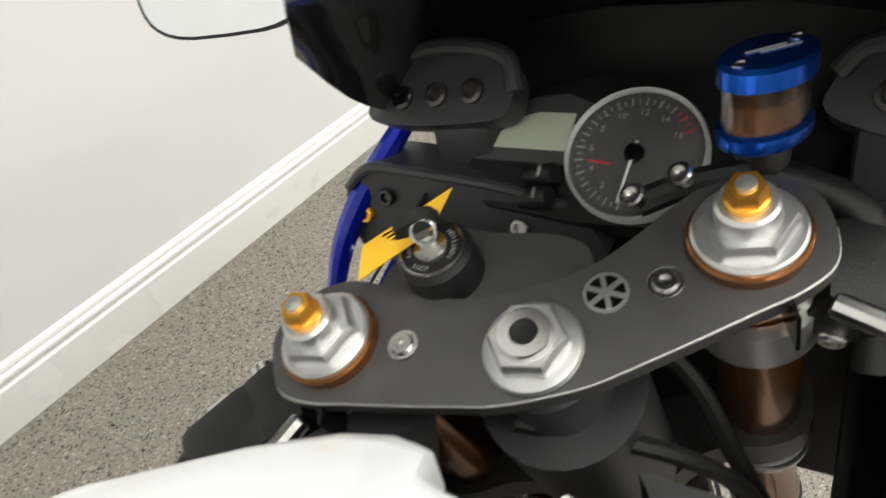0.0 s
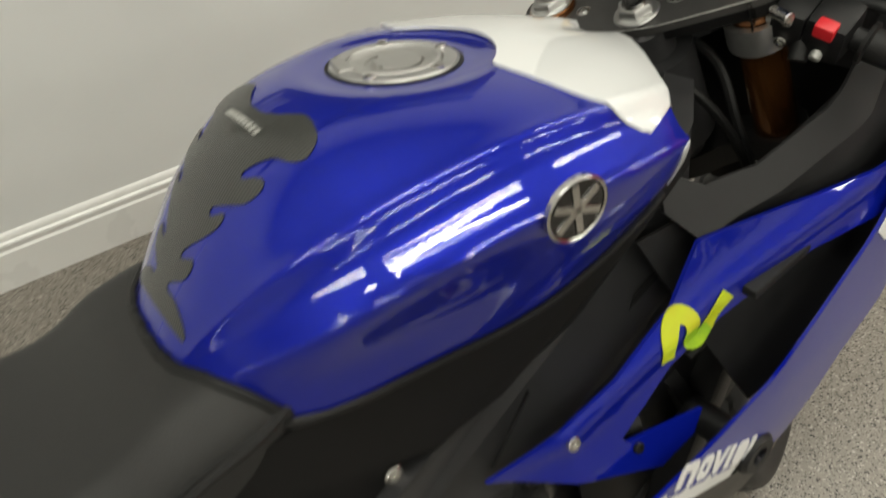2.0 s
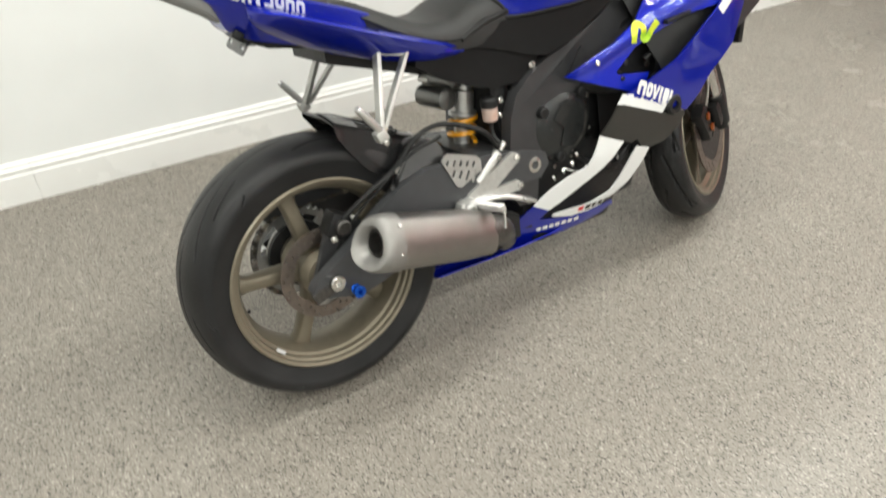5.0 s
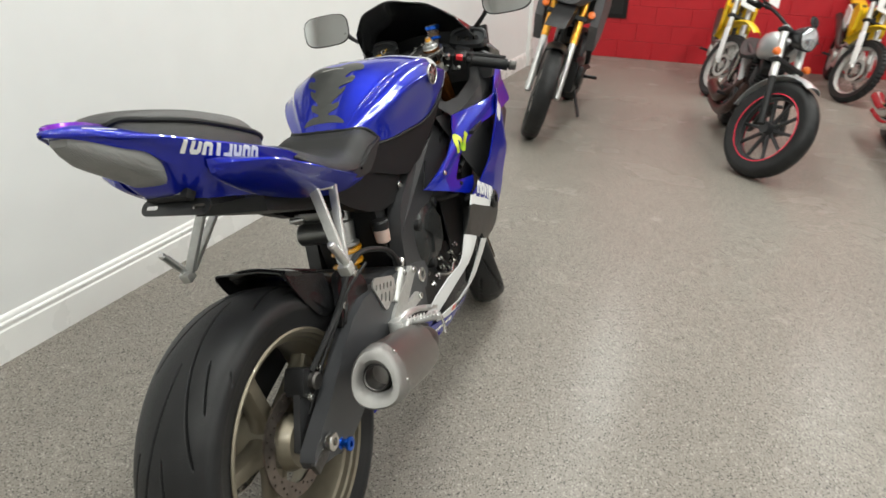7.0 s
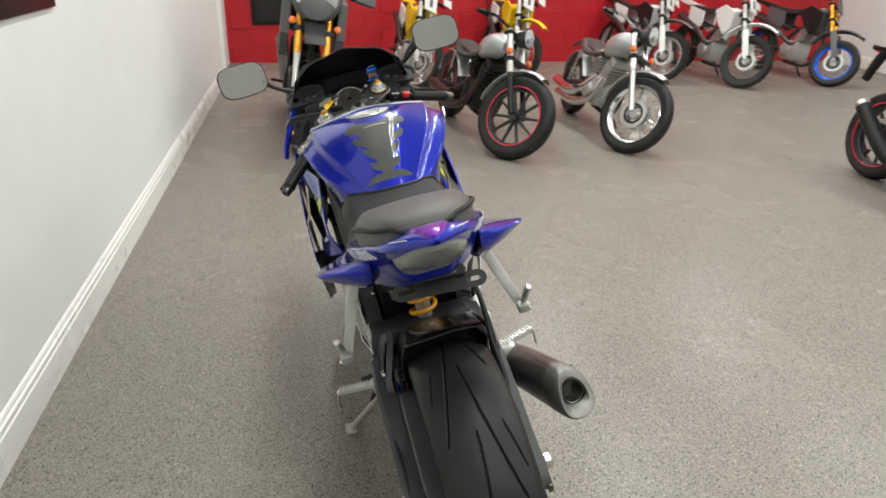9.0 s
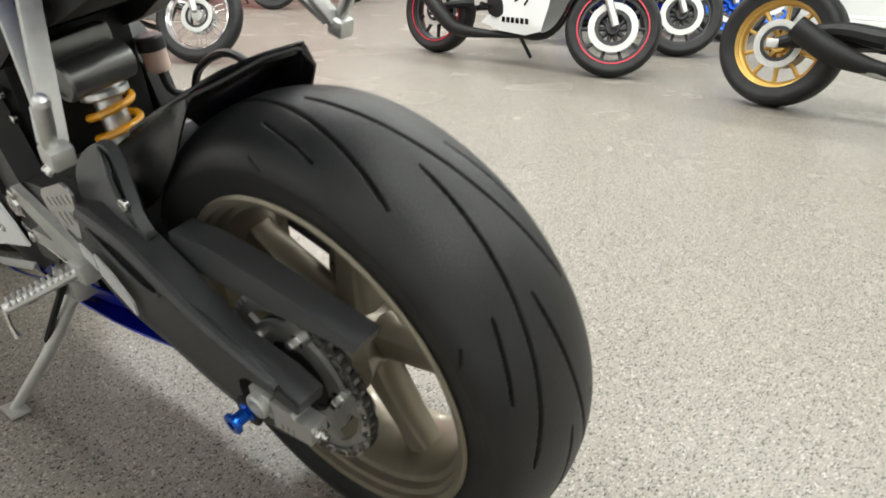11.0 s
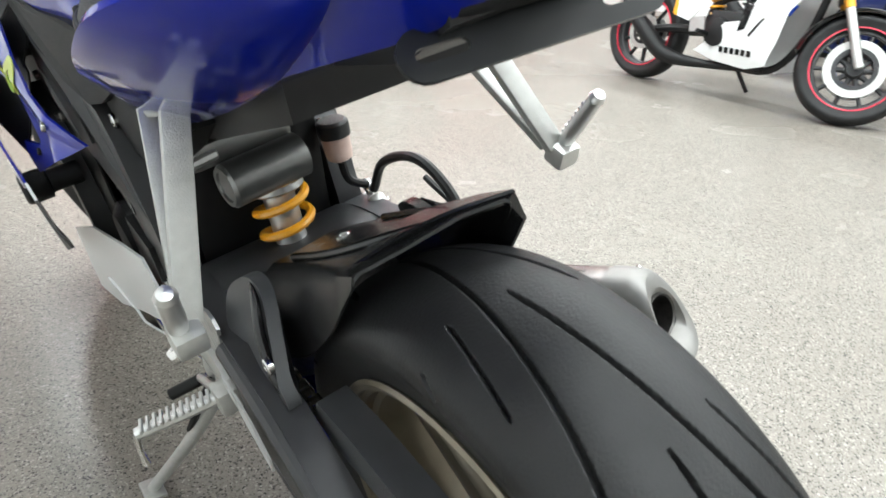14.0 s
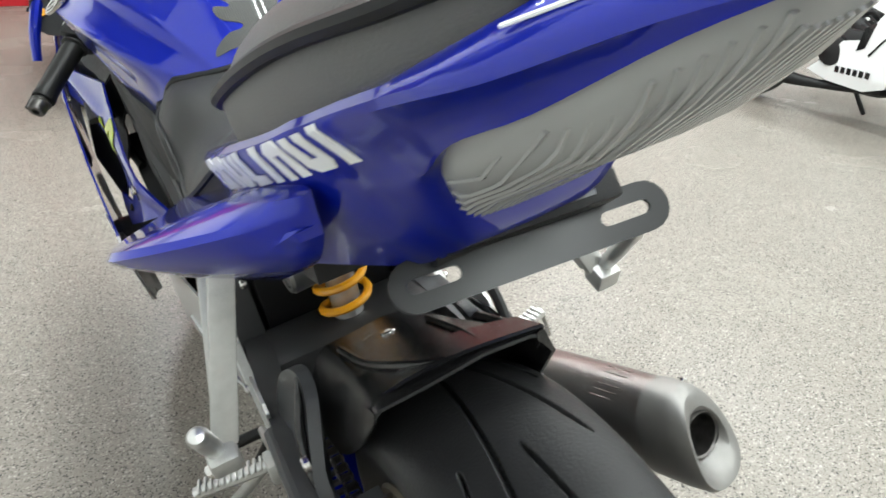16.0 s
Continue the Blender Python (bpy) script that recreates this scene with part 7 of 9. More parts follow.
def forks():
    lower = fpart("lower_clamp", slab(closed([(0.0, 0.05), (0.06, 0.042), (0.105, 0.064), (0.134, 0.05), (0.138, 0.028), (0.128, 0.006), (0.105, -0.002), (0.06, 0.0), (0.0, -0.03), (-0.06, 0.0), (-0.105, -0.002), (-0.128, 0.006), (-0.138, 0.028), (-0.134, 0.05), (-0.105, 0.064), (-0.06, 0.042)], 4), -0.255, -0.22, "z", 0.005), ENGINE_BLACK, None, "black lower fork clamp")
    fpart("steering_stem", cyl((0, 0, -0.02), (0, 0, -0.25), 0.028, 24), FRAME_GREY, lower)
    part("steering_head", moved(lathe([(-0.06, 0.045), (-0.19, 0.045)], (0, 0, 0), (0, 0, 1), 28), Matrix.Translation(STEM) @ pose(0, 0, 0, RAKE, 0, 0)), FRAME_GREY, bike)
    for s in (1, -1):
        x, y = s * 0.105, 0.03
        f = fpart("fork_leg", lathe([(-0.019, 0.0245), (-0.2, 0.0245), (-0.24, 0.026), (-0.42, 0.025), (-0.43, 0.029), (-0.45, 0.029), (-0.452, 0.022)], (x, y, 0), (0, 0, 1), 32), FORK_BRONZE, None, "copper brown upside down fork leg")
        fpart("fork_seal", lathe([(-0.452, 0.0315), (-0.462, 0.0315), (-0.464, 0.024)], (x, y, 0), (0, 0, 1), 32), ALU, f)
        fpart("dust_ring", lathe([(-0.272, 0.0255), (-0.272, 0.031), (-0.276, 0.033), (-0.283, 0.033), (-0.285, 0.03), (-0.285, 0.0255)], (x, y, 0), (0, 0, 1), 36, None, True), ALU, f, "bright ring round the fork leg")
        fpart("fork_slider", cyl((x, y, -0.455), (x, y, -0.62), 0.0215, 24), STEEL, f, "bright fork slider")
        fpart("fork_foot", joined(lathe([(-0.6, 0.026), (-0.61, 0.029), (-0.7, 0.026), (-0.725, 0.02), (-0.725, 0)], (x, y, 0), (0, 0, 1), 20), box((0.035, 0.07, 0.08), (x - s * 0.002, y - 0.02, -0.65), 0.014)), ENGINE_BLACK, f, "black fork foot")
        fpart("bar_clamp", lathe([(-0.051, 0.033), (-0.051, 0.026), (-0.085, 0.026), (-0.085, 0.033)], (x, y, 0), (0, 0, 1), 32, None, True), ALU, f, "silver handlebar clamp")
        b = fpart("brake_caliper", box((0.04, 0.06, 0.12), pose(s * 0.075, -0.055, -0.64, 12, 0, 0), 0.014), ENGINE_BLACK, None, "black radial front brake caliper")
        for k in range(2):
            fpart("caliper_bolt", lathe([(0, 0.012), (0.006, 0.012), (0.007, 0.008), (0.007, 0)], (s * 0.097, -0.06 + 0.012 * k, -0.615 - 0.05 * k), (s, 0, 0), 20), mat("copper cap", (0.5, 0.16, 0.05), 0.35, 0.9, 0, 0.15), b)
        fpart("brake_line", tube([(s * 0.1, -0.05, -0.58), (s * 0.12, -0.04, -0.5), (s * 0.115, -0.03, -0.42), (s * 0.09, -0.02, -0.3)], 0.0035, 8), ALU, b)


forks()


def front_wheel():
    c = Vector((0, 0.03, -0.707))
    w = fpart("front_wheel", rim_barrel(0.229, 0.048, c), BRONZE, None, "bronze painted cast front wheel")
    tyre(w, c, FRONT, 0.3, 0.0605, 0.229, lambda T, S, R: sweep_cuts(T, S, R, 8, FRONT_CUTS, 0.005), "black front sport tyre with swept grooves", 320, 52)
    for b in wheel_spokes(c, 5, 30, 0.04, 0.2, 0.019, 0.015, 0.018, 0.014):
        fpart("spoke", b, BRONZE, w)
    fpart("hub", lathe([(-0.05, 0.02), (-0.05, 0.045), (-0.02, 0.04), (0.02, 0.04), (0.05, 0.045), (0.05, 0.02)], c, (1, 0, 0), 32), BRONZE, w)
    for s in (1, -1):
        fpart("brake_disc", disc_mesh(c, s * 0.066 - 0.0025, 0.005, 0.115, 0.155, 60), DISC_STEEL, w, "drilled front brake disc")
        fpart("disc_carrier", lathe([(0, 0.116), (0.004, 0.116), (0.004, 0.05), (0, 0.05)], Vector((s * 0.064, c.y, c.z)), (1, 0, 0), 36, None, True), ENGINE_BLACK, w)
    fpart("axle", cyl((-0.13, c.y, c.z), (0.13, c.y, c.z), 0.012, 16), STEEL, w)
    settle(w, bike)


front_wheel()


FRONT = BARS


def handlebars():
    for s in (1, -1):
        root = Vector((s * 0.132, 0.022, -0.044 if s > 0 else -0.062))
        tip = Vector((s * 0.322, -0.062, -0.1))
        d = (tip - root).normalized()
        h = fpart("handlebar", cyl(root, tip, 0.011, 18), BLACK_PLASTIC, None, "clip on handlebar")
        g0 = root.lerp(tip, 0.42)
        fpart("grip", lathe([(0, 0.02), (0.004, 0.021), (0.006, 0.0165), (0.05, 0.0155), (0.1, 0.016), (0.112, 0.018), (0.116, 0.017), (0.116, 0.0)], g0, d, 28), HOSE, h, "black rubber grip")
        fpart("bar_end", lathe([(0, 0.014), (0.004, 0.0155), (0.006, 0.0135), (0.018, 0.0135), (0.022, 0.012), (0.022, 0.006), (0.012, 0.005)], tip - d * 0.004, d, 24), DARK_STEEL, h, "dark bar end weight")
        fpart("clamp_pin", cyl(Vector((s * 0.115, 0.03, root.z - 0.004)), root + d * 0.01, 0.019, 24), ALU, h)
        sw0 = root.lerp(tip, 0.27)
        m = Matrix.Translation(sw0) @ d.to_track_quat("X", "Z").to_matrix().to_4x4()
        sw = fpart("switch_box", moved(box((0.042 if s > 0 else 0.058, 0.045, 0.05), Matrix(), 0.01), m), BLACK_PLASTIC, h, "black switch housing")
        if s > 0:
            fpart("stop_switch", moved(box((0.02, 0.014, 0.016), Matrix.Translation((0.0, -0.02, 0.02)), 0.003), m), RED_PLASTIC, sw, "red engine stop switch")
            fpart("starter_button", moved(cyl((0, -0.018, -0.012), (0, -0.028, -0.016), 0.006, 14), m), CAST_ALU, sw)
        else:
            fpart("light_switch", moved(box((0.016, 0.012, 0.014), Matrix.Translation((0.0, -0.022, 0.01)), 0.003), m), CAST_ALU, sw)
        lm = Matrix.Translation(root.lerp(tip, 0.1)) @ d.to_track_quat("X", "Z").to_matrix().to_4x4()
        per = fpart("lever_perch", moved(box((0.036, 0.046, 0.046), Matrix(), 0.009), lm), BLACK_PLASTIC, h, "black lever clamp")
        for k in (-1, 1):
            fpart("perch_bolt", moved(screw((0, -0.023, 0.0145 * k), (0, -1, 0), 0.007, 0.004), lm), STEEL, per)
        low = 0.0 if s > 0 else -0.04
        fpart("lever", tube([root.lerp(tip, 0.16) + Vector((0, 0.03, low * 0.5)), root.lerp(tip, 0.45) + Vector((0, 0.055, low - 0.002)), tip + Vector((0, 0.05, low))], [0.008, 0.006, 0.0065], 10, 6, None, False, 0.8), BLACK_PLASTIC, h, "black hand lever")
    # brake fluid reservoir, upright on its stay
    up = (0, 0, 1)
    sq = Matrix.Translation((0.078, 1.176, 0.978)) @ pose(0, 0, 0, 0, 0, 61) @ Matrix.Diagonal((1.04, 0.76, 0.72, 1))
    r = part("fluid_reservoir", moved(lathe([(0.0, 0.012), (0.002, 0.023), (0.006, 0.025), (0.013, 0.025), (0.015, 0.023), (0.015, 0.0)], (0, 0, 0), up, 48), sq), BLUE_ANODISED, bike, "blue anodised brake fluid reservoir with window")
    part("window", moved(lathe([(0.0155, 0.022), (0.044, 0.022), (0.044, 0.02), (0.0155, 0.02)], (0, 0, 0), up, 48, None, True), sq), CLEAR, r, "clear reservoir window")
    part("fluid", moved(lathe([(0.0155, 0.0195), (0.033, 0.0195), (0.033, 0)], (0, 0, 0), up, 40), sq), OIL, r, "brown brake fluid")
    lid = part("lid", moved(lathe([(0.0445, 0.023), (0.046, 0.025), (0.058, 0.025), (0.061, 0.023), (0.061, 0)], (0, 0, 0), up, 48), sq), BLUE_ANODISED, r, "blue anodised lid")
    for s in (1, -1):
        part("lid_screw", moved(screw((s * 0.0185, 0, 0.061), up, 0.0042, 0.0015), sq), STEEL, lid)
    part("lid_print", moved(box((0.02, 0.0022, 0.0006), pose(0.001, 0.003, 0.0615, 0, 0, -30), 0), sq), WHITE_DECAL, lid)
    part("lid_print", moved(box((0.02, 0.0014, 0.0006), pose(0.005, -0.003, 0.0615, 0, 0, -30), 0), sq), WHITE_DECAL, lid)
    at = Vector((0.078, 1.176, 0.978))
    part("outlet_neck", lathe([(0, 0.013), (-0.012, 0.0125), (-0.014, 0.0105), (-0.022, 0.0105)], at, up, 24), DARK_STEEL, r)
    part("outlet_elbow", tube([at + Vector((0, 0, -0.02)), at + Vector((0.02, 0.0, -0.024)), at + Vector((0.045, -0.005, -0.035)), at + Vector((0.055, -0.02, -0.065)), at + Vector((0.06, -0.04, -0.1))], 0.0095, 12), HOSE, r)
    part("reservoir_stay", tube([at + Vector((-0.005, -0.01, -0.014)), at + Vector((-0.03, -0.022, -0.016)), at + Vector((-0.052, -0.035, -0.022))], 0.0075, 10), BLACK_PLASTIC, r)
    part("stay_bolt", screw(at + Vector((-0.032, -0.028, -0.008)), (-0.2, -0.6, 0.8), 0.0065, 0.005), STEEL, r)
    part("stay_bolt", screw(at + Vector((-0.052, -0.04, -0.015)), (-0.2, -0.6, 0.8), 0.0065, 0.005), STEEL, r)
    fpart("cable", tube([(-0.09, 0.02, -0.06), (-0.03, 0.05, -0.075), (0.06, 0.02, -0.1), (0.09, -0.03, -0.17), (0.12, -0.08, -0.3)], 0.006, 8), HOSE, bike, "black control cable")
    fpart("clutch_cable", tube([(-0.02, -0.02, -0.06), (0.05, -0.04, -0.09), (0.09, -0.05, -0.17), (0.11, -0.07, -0.28)], 0.0055, 8), HOSE, bike)


handlebars()


def dashboard():
    """Instrument cluster fixed behind the screen."""
    back = Vector((0, -0.62, 0.785)).normalized()
    c = Vector((-0.01, 1.255, 0.92))
    side, up = Vector((1, 0, 0)), Vector((0, 0.785, 0.62))
    m = Matrix.Translation(c) @ Matrix((side, up, back)).transposed().to_4x4()
    d = part("instrument_panel", moved(slab([(-0.125, -0.03), (-0.12, 0.02), (-0.09, 0.045), (-0.04, 0.06), (0.02, 0.064), (0.07, 0.055), (0.085, 0.0), (0.07, -0.045), (-0.03, -0.05), (-0.1, -0.045)], -0.03, -0.004, "z", 0.006), m), BLACK_PLASTIC, bike, "black instrument cluster")
    dial = part("rev_counter", moved(lathe([(-0.01, 0.0475), (0.005, 0.0475), (0.007, 0.0463), (0.005, 0.0449), (0.001, 0.0445), (0.001, 0)], (0, 0, 0), (0, 0, 1), 64), m), mat("silver painted rim", (0.8, 0.8, 0.79), 0.3, 0.2, 0.2, 0.05), d, "round rev counter with silver rim")
    part("dial_face", moved(lathe([(0.0012, 0.0445), (0.002, 0.0445), (0.002, 0)], (0, 0, 0), (0, 0, 1), 64), m), DIAL, dial)
    for k in range(33):
        a = radians(265 - 236 * k / 32)
        big = k % 2 == 0
        part("dial_tick", moved(box((0.006 if big else 0.0035, 0.0012 if big else 0.0008, 0.0004), pose(0.0375 * math.cos(a), 0.0375 * math.sin(a), 0.0023, 0, 0, math.degrees(a)), 0), m), PRINT_LIGHT if k < 29 else RED_PLASTIC, dial)
    for k in range(0, 17, 2):
        a = radians(265 - 236 * k / 16)
        cu = bpy.data.curves.new("dial_number", "FONT")
        cu.body, cu.size, cu.align_x, cu.align_y, cu.extrude = str(k), 0.0068, "CENTER", "CENTER", 0.0001
        tx = new("tmp", cu)
        dg = bpy.context.evaluated_depsgraph_get()
        me = bpy.data.meshes.new_from_object(tx.evaluated_get(dg))
        bpy.data.objects.remove(tx)
        me.transform(m @ Matrix.Translation((0.0295 * math.cos(a), 0.0295 * math.sin(a), 0.0024)))
        me.materials.append(PRINT_LIGHT)
        ob = new("dial_number", me)
        ob.parent = dial
    part("needle", moved(slab([(-0.001, 0.008), (0.001, 0.008), (0.0006, -0.036), (-0.0006, -0.036)], 0.004, 0.005, "z", 0), m @ pose(0, 0, 0, 0, 0, -6)), WHITE_DECAL, dial)
    part("needle_hub", moved(lathe([(0.002, 0.007), (0.006, 0.006), (0.006, 0)], (0, 0, 0), (0, 0, 1), 24), m), BLACK_GLOSS, dial)
    part("red_mark", moved(box((0.017, 0.0014, 0.0004), pose(-0.022, -0.008, 0.0024, 0, 0, -4), 0), m), RED_PLASTIC, dial)
    part("dial_glass", moved(lathe([(0.0055, 0.0446), (0.0068, 0.03), (0.0076, 0)], (0, 0, 0), (0, 0, 1), 48), m), CLEAR, dial).visible_shadow = False
    part("display_bezel", moved(slab([(-0.118, -0.01), (-0.114, 0.014), (-0.103, 0.03), (-0.082, 0.041), (-0.058, 0.045), (-0.038, 0.038), (-0.036, -0.01)], -0.005, -0.0025, "z", 0.001), m), mat("grey display surround", (0.07, 0.072, 0.074), 0.3, 0, 0.2, 0.08), d)
    part("display", moved(slab([(-0.106, 0.0), (-0.103, 0.012), (-0.092, 0.024), (-0.076, 0.029), (-0.048, 0.029), (-0.048, 0.0)], -0.004, -0.0015, "z", 0.0006), m), LCD, d, "grey green liquid crystal display")
    for k, y in enumerate((-0.02, -0.037)):
        b = part("cluster_button", moved(cyl((-0.075, y, -0.006), (-0.05, y, 0.006), 0.008, 18), m), BLACK_PLASTIC, d)
        writing("button_print", ("SELECT", "RESET")[k], 0.0031, m @ pose(-0.06, y, 0.0113, 0, 30, 0) @ pose(0, 0, 0, 0, 0, 90), WHITE_DECAL, b)
    # fairing stay panel and mirror mounts; their lighter black stands in for light on them
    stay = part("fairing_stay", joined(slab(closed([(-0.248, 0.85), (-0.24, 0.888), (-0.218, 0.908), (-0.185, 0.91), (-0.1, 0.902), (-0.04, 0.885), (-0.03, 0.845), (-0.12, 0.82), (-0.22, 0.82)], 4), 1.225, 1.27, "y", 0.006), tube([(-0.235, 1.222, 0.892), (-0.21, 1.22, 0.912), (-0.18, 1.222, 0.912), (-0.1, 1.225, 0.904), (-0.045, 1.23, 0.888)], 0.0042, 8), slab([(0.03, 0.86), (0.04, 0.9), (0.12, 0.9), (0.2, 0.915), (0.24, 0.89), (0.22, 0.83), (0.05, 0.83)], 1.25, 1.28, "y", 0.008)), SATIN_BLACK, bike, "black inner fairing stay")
    for x, y, z, o in ((-0.226, 1.224, 0.866, GOLD), (-0.086, 1.224, 0.872, STEEL), (-0.2, 1.224, 0.885, BLACK_GLOSS)):
        part("stay_screw", screw((x, y, z), (0, -1, 0.3), 0.0075, 0.005), o, stay)
    for s in (1, -1):
        mm = Matrix.Translation((s * 0.165 + (0.016 if s < 0 else 0), 1.262, 0.958)) @ pose(0, 0, 0, 52, s * 6, -s * 1 if s < 0 else -10)
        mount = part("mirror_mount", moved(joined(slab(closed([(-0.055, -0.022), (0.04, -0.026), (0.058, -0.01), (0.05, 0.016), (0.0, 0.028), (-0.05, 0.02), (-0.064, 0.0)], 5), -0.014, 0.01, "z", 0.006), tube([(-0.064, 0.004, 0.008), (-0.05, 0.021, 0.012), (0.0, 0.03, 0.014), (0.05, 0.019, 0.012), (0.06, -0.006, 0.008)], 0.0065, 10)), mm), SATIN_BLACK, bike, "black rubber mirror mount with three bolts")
        for k in (-1, 0, 1):
            part("mount_bolt", moved(lathe([(0.0095, 0.0095), (0.0125, 0.009), (0.0135, 0.006), (0.0105, 0.004), (0.0105, 0)], (0.03 * k - 0.004, -0.004, 0), (0, 0, 1), 14), mm), BLACK_GLOSS if k == s else DARK_STEEL, mount)
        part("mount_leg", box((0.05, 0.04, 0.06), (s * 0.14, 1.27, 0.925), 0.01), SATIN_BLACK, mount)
    part("fairing_edge", tube([(-0.18, 1.285, 0.955), (-0.214, 1.245, 0.905), (-0.236, 1.222, 0.868), (-0.254, 1.21, 0.832), (-0.268, 1.2, 0.79)], [0.007, 0.011, 0.011, 0.01, 0.008], 10, 4), BLUE, bike, "blue inner edge of the fairing")


dashboard()


MIRROR_TILT = {-1: (0.244, -0.924, 0.295), 1: (0.057, -0.949, 0.309)}


def mirrors():
    for s in (1, -1):
        c = Vector((-0.331, 1.254, 1.062)) if s < 0 else Vector((0.316, 1.226, 1.067))
        nrm = Vector(MIRROR_TILT[s]).normalized()
        m = Matrix.Translation(c) @ nrm.to_track_quat("Z", "Y").to_matrix().to_4x4()
        shape = [(0.078 * math.copysign(abs(math.cos(a)) ** 0.55, math.cos(a)), 0.053 * math.copysign(abs(math.sin(a)) ** 0.6, math.sin(a)) ) for a in (2 * math.pi * k / 32 for k in range(32))]
        rows = [(-0.03, 0.35), (-0.024, 0.7), (-0.012, 0.93), (0.0, 1.0), (0.004, 1.0), (0.004, 0.93)]
        bm = ring_faces(bmesh.new(), [[(x * f, y * f, z) for x, y in shape] for z, f in rows])
        b = part("mirror", moved(bm, m), BLACK_PLASTIC, bike, "black oblong rear view mirror")
        part("mirror_glass", moved(slab([(x * 0.955, y * 0.95) for x, y in shape], 0.0045, 0.0055, "z", 0), m), MIRROR, b)
        inner = c + Vector((-s * 0.06, 0.012, -0.018))
        part("mirror_stalk", tube([inner, inner + Vector((-s * 0.03, 0.008, -0.03)), Vector((s * 0.185, 1.272, 0.985))], [0.009, 0.0065, 0.009], 10), BLACK_PLASTIC, b)


mirrors()


# ---- the other motorcycles of the showroom ----
GREY_TANK = paint("silver grey paint", (0.45, 0.46, 0.47))
BLACK_PAINT = paint("black body paint", (0.012, 0.012, 0.014), 0.3, False)
DARK_BLUE = paint("navy body paint", (0.012, 0.02, 0.09))
YELLOW_PLASTIC = mat("yellow plastic", (0.75, 0.5, 0.01), 0.35, 0, 0.1, 0.08)
WHITE_PLASTIC = mat("white plastic", (0.75, 0.75, 0.74), 0.35, 0, 0.1, 0.06)
GREY_PLASTIC = mat("dark grey plastic", (0.09, 0.09, 0.095), 0.5, 0, 0, 0.15, 40, 0.2, 400)
CHROME = mat("chrome", (0.75, 0.75, 0.75), 0.08, 1.0, 0, 0.04)
BURNT = mat("brown heat tinted pipe", (0.06, 0.035, 0.03), 0.35, 0.7, 0, 0.3)
BLUE_RIM = mat("blue anodised rim", (0.01, 0.09, 0.6), 0.3, 0.7, 0.2, 0.12)
GOLD_RIM = mat("gold wheel paint", (0.6, 0.38, 0.1), 0.35, 0.6, 0.2, 0.12)
BLACK_RIM = mat("black wheel paint", (0.02, 0.02, 0.022), 0.35, 0.2, 0.2, 0.2)
RED_LINE = mat("red rim stripe", (0.7, 0.02, 0.06), 0.35, 0, 0.3, 0.05)
GLASS_LAMP = mat("lamp reflector glass", (0.7, 0.72, 0.75), 0.08, 0.8, 0.5, 0.15, 40)
TARTAN_SEAT = mat("brown black seat vinyl", (0.03, 0.022, 0.02), 0.45, 0, 0, 0.2)


def show_wheel(root, name, c, R, half, rim_r, rim_mat, kind, m, disc=0.0, stripe=None, knobs=False):
    """A wheel of a standing motorcycle; kind: cast spokes (a number) or 'wire'."""
    w = part(name, moved(rim_barrel(rim_r, half * 0.62, c, 40), m), rim_mat, root, "", 40)
    me = tyre_mesh(R, half, rim_r, (lambda T, S, r: 0.011 * ((np.sin(T * 46) > 0.25) | (np.sin(S * 150) > 0.55)) * (np.abs(S) < half * 1.25)) if knobs else (lambda T, S, r: sweep_cuts(T, S, r, 10, [(0.0, 0.01, 0.5, 0.045, 0.004, 0.003)], 0.004)), 184, 24)
    me.transform(m @ Matrix.Translation(c))
    me.shade_smooth()
    me.set_sharp_from_angle(angle=radians(40))
    me.materials.append(RUBBER)
    t = new("tyre", me)
    t.parent = w
    if kind == "wire":
        bm = bmesh.new()
        for k in range(36):
            a = 2 * math.pi * k / 36
            b = a + (0.5 if k % 2 else -0.5)
            s = 1 if k % 4 < 2 else -1
            tube([(s * 0.03, c[1] + 0.03 * math.cos(b), c[2] + 0.03 * math.sin(b)), (0, c[1] + (rim_r - 0.02) * math.cos(a), c[2] + (rim_r - 0.02) * math.sin(a))], 0.0022, 5, 1, bm, True)
        part("wire_spokes", moved(bm, m), STEEL, w)
        part("hub", moved(lathe([(-0.045, 0.02), (-0.04, 0.04), (-0.025, 0.028), (0.025, 0.028), (0.04, 0.04), (0.045, 0.02)], c, (1, 0, 0), 20), m), CAST_ALU, w)
    else:
        for b in wheel_spokes(c, kind, 20, 0.03, rim_r - 0.03, 0.014, 0.009, 0.016, 0.011):
            part("spoke", moved(b, m), rim_mat, w)
        part("hub", moved(lathe([(-0.06, 0.02), (-0.06, 0.04), (-0.02, 0.045), (0.02, 0.045), (0.06, 0.04), (0.06, 0.02)], c, (1, 0, 0), 20), m), rim_mat, w)
    if disc:
        for s in (-1, 1):
            part("brake_disc", moved(lathe([(0, disc), (0.005, disc), (0.005, disc * 0.74), (0, disc * 0.74)], (s * half * 0.75, c[1], c[2]), (1, 0, 0), 40, None, True), m), CAST_ALU, w)
            part("disc_carrier", moved(lathe([(0, disc * 0.74), (0.004, disc * 0.74), (0.004, disc * 0.58), (0, disc * 0.58)], (s * half * 0.75, c[1], c[2]), (1, 0, 0), 24, None, True), m), BLACK_RIM, w)
    if stripe:
        for s in (-1, 1):
            part("rim_stripe", moved(lathe([(0, rim_r - 0.008), (s * 0.003, rim_r - 0.009), (s * 0.003, rim_r - 0.0155), (0, rim_r - 0.0155)], (s * half * 0.82, c[1], c[2]), (1, 0, 0), 56, None, True), m), stripe, w)
    return w


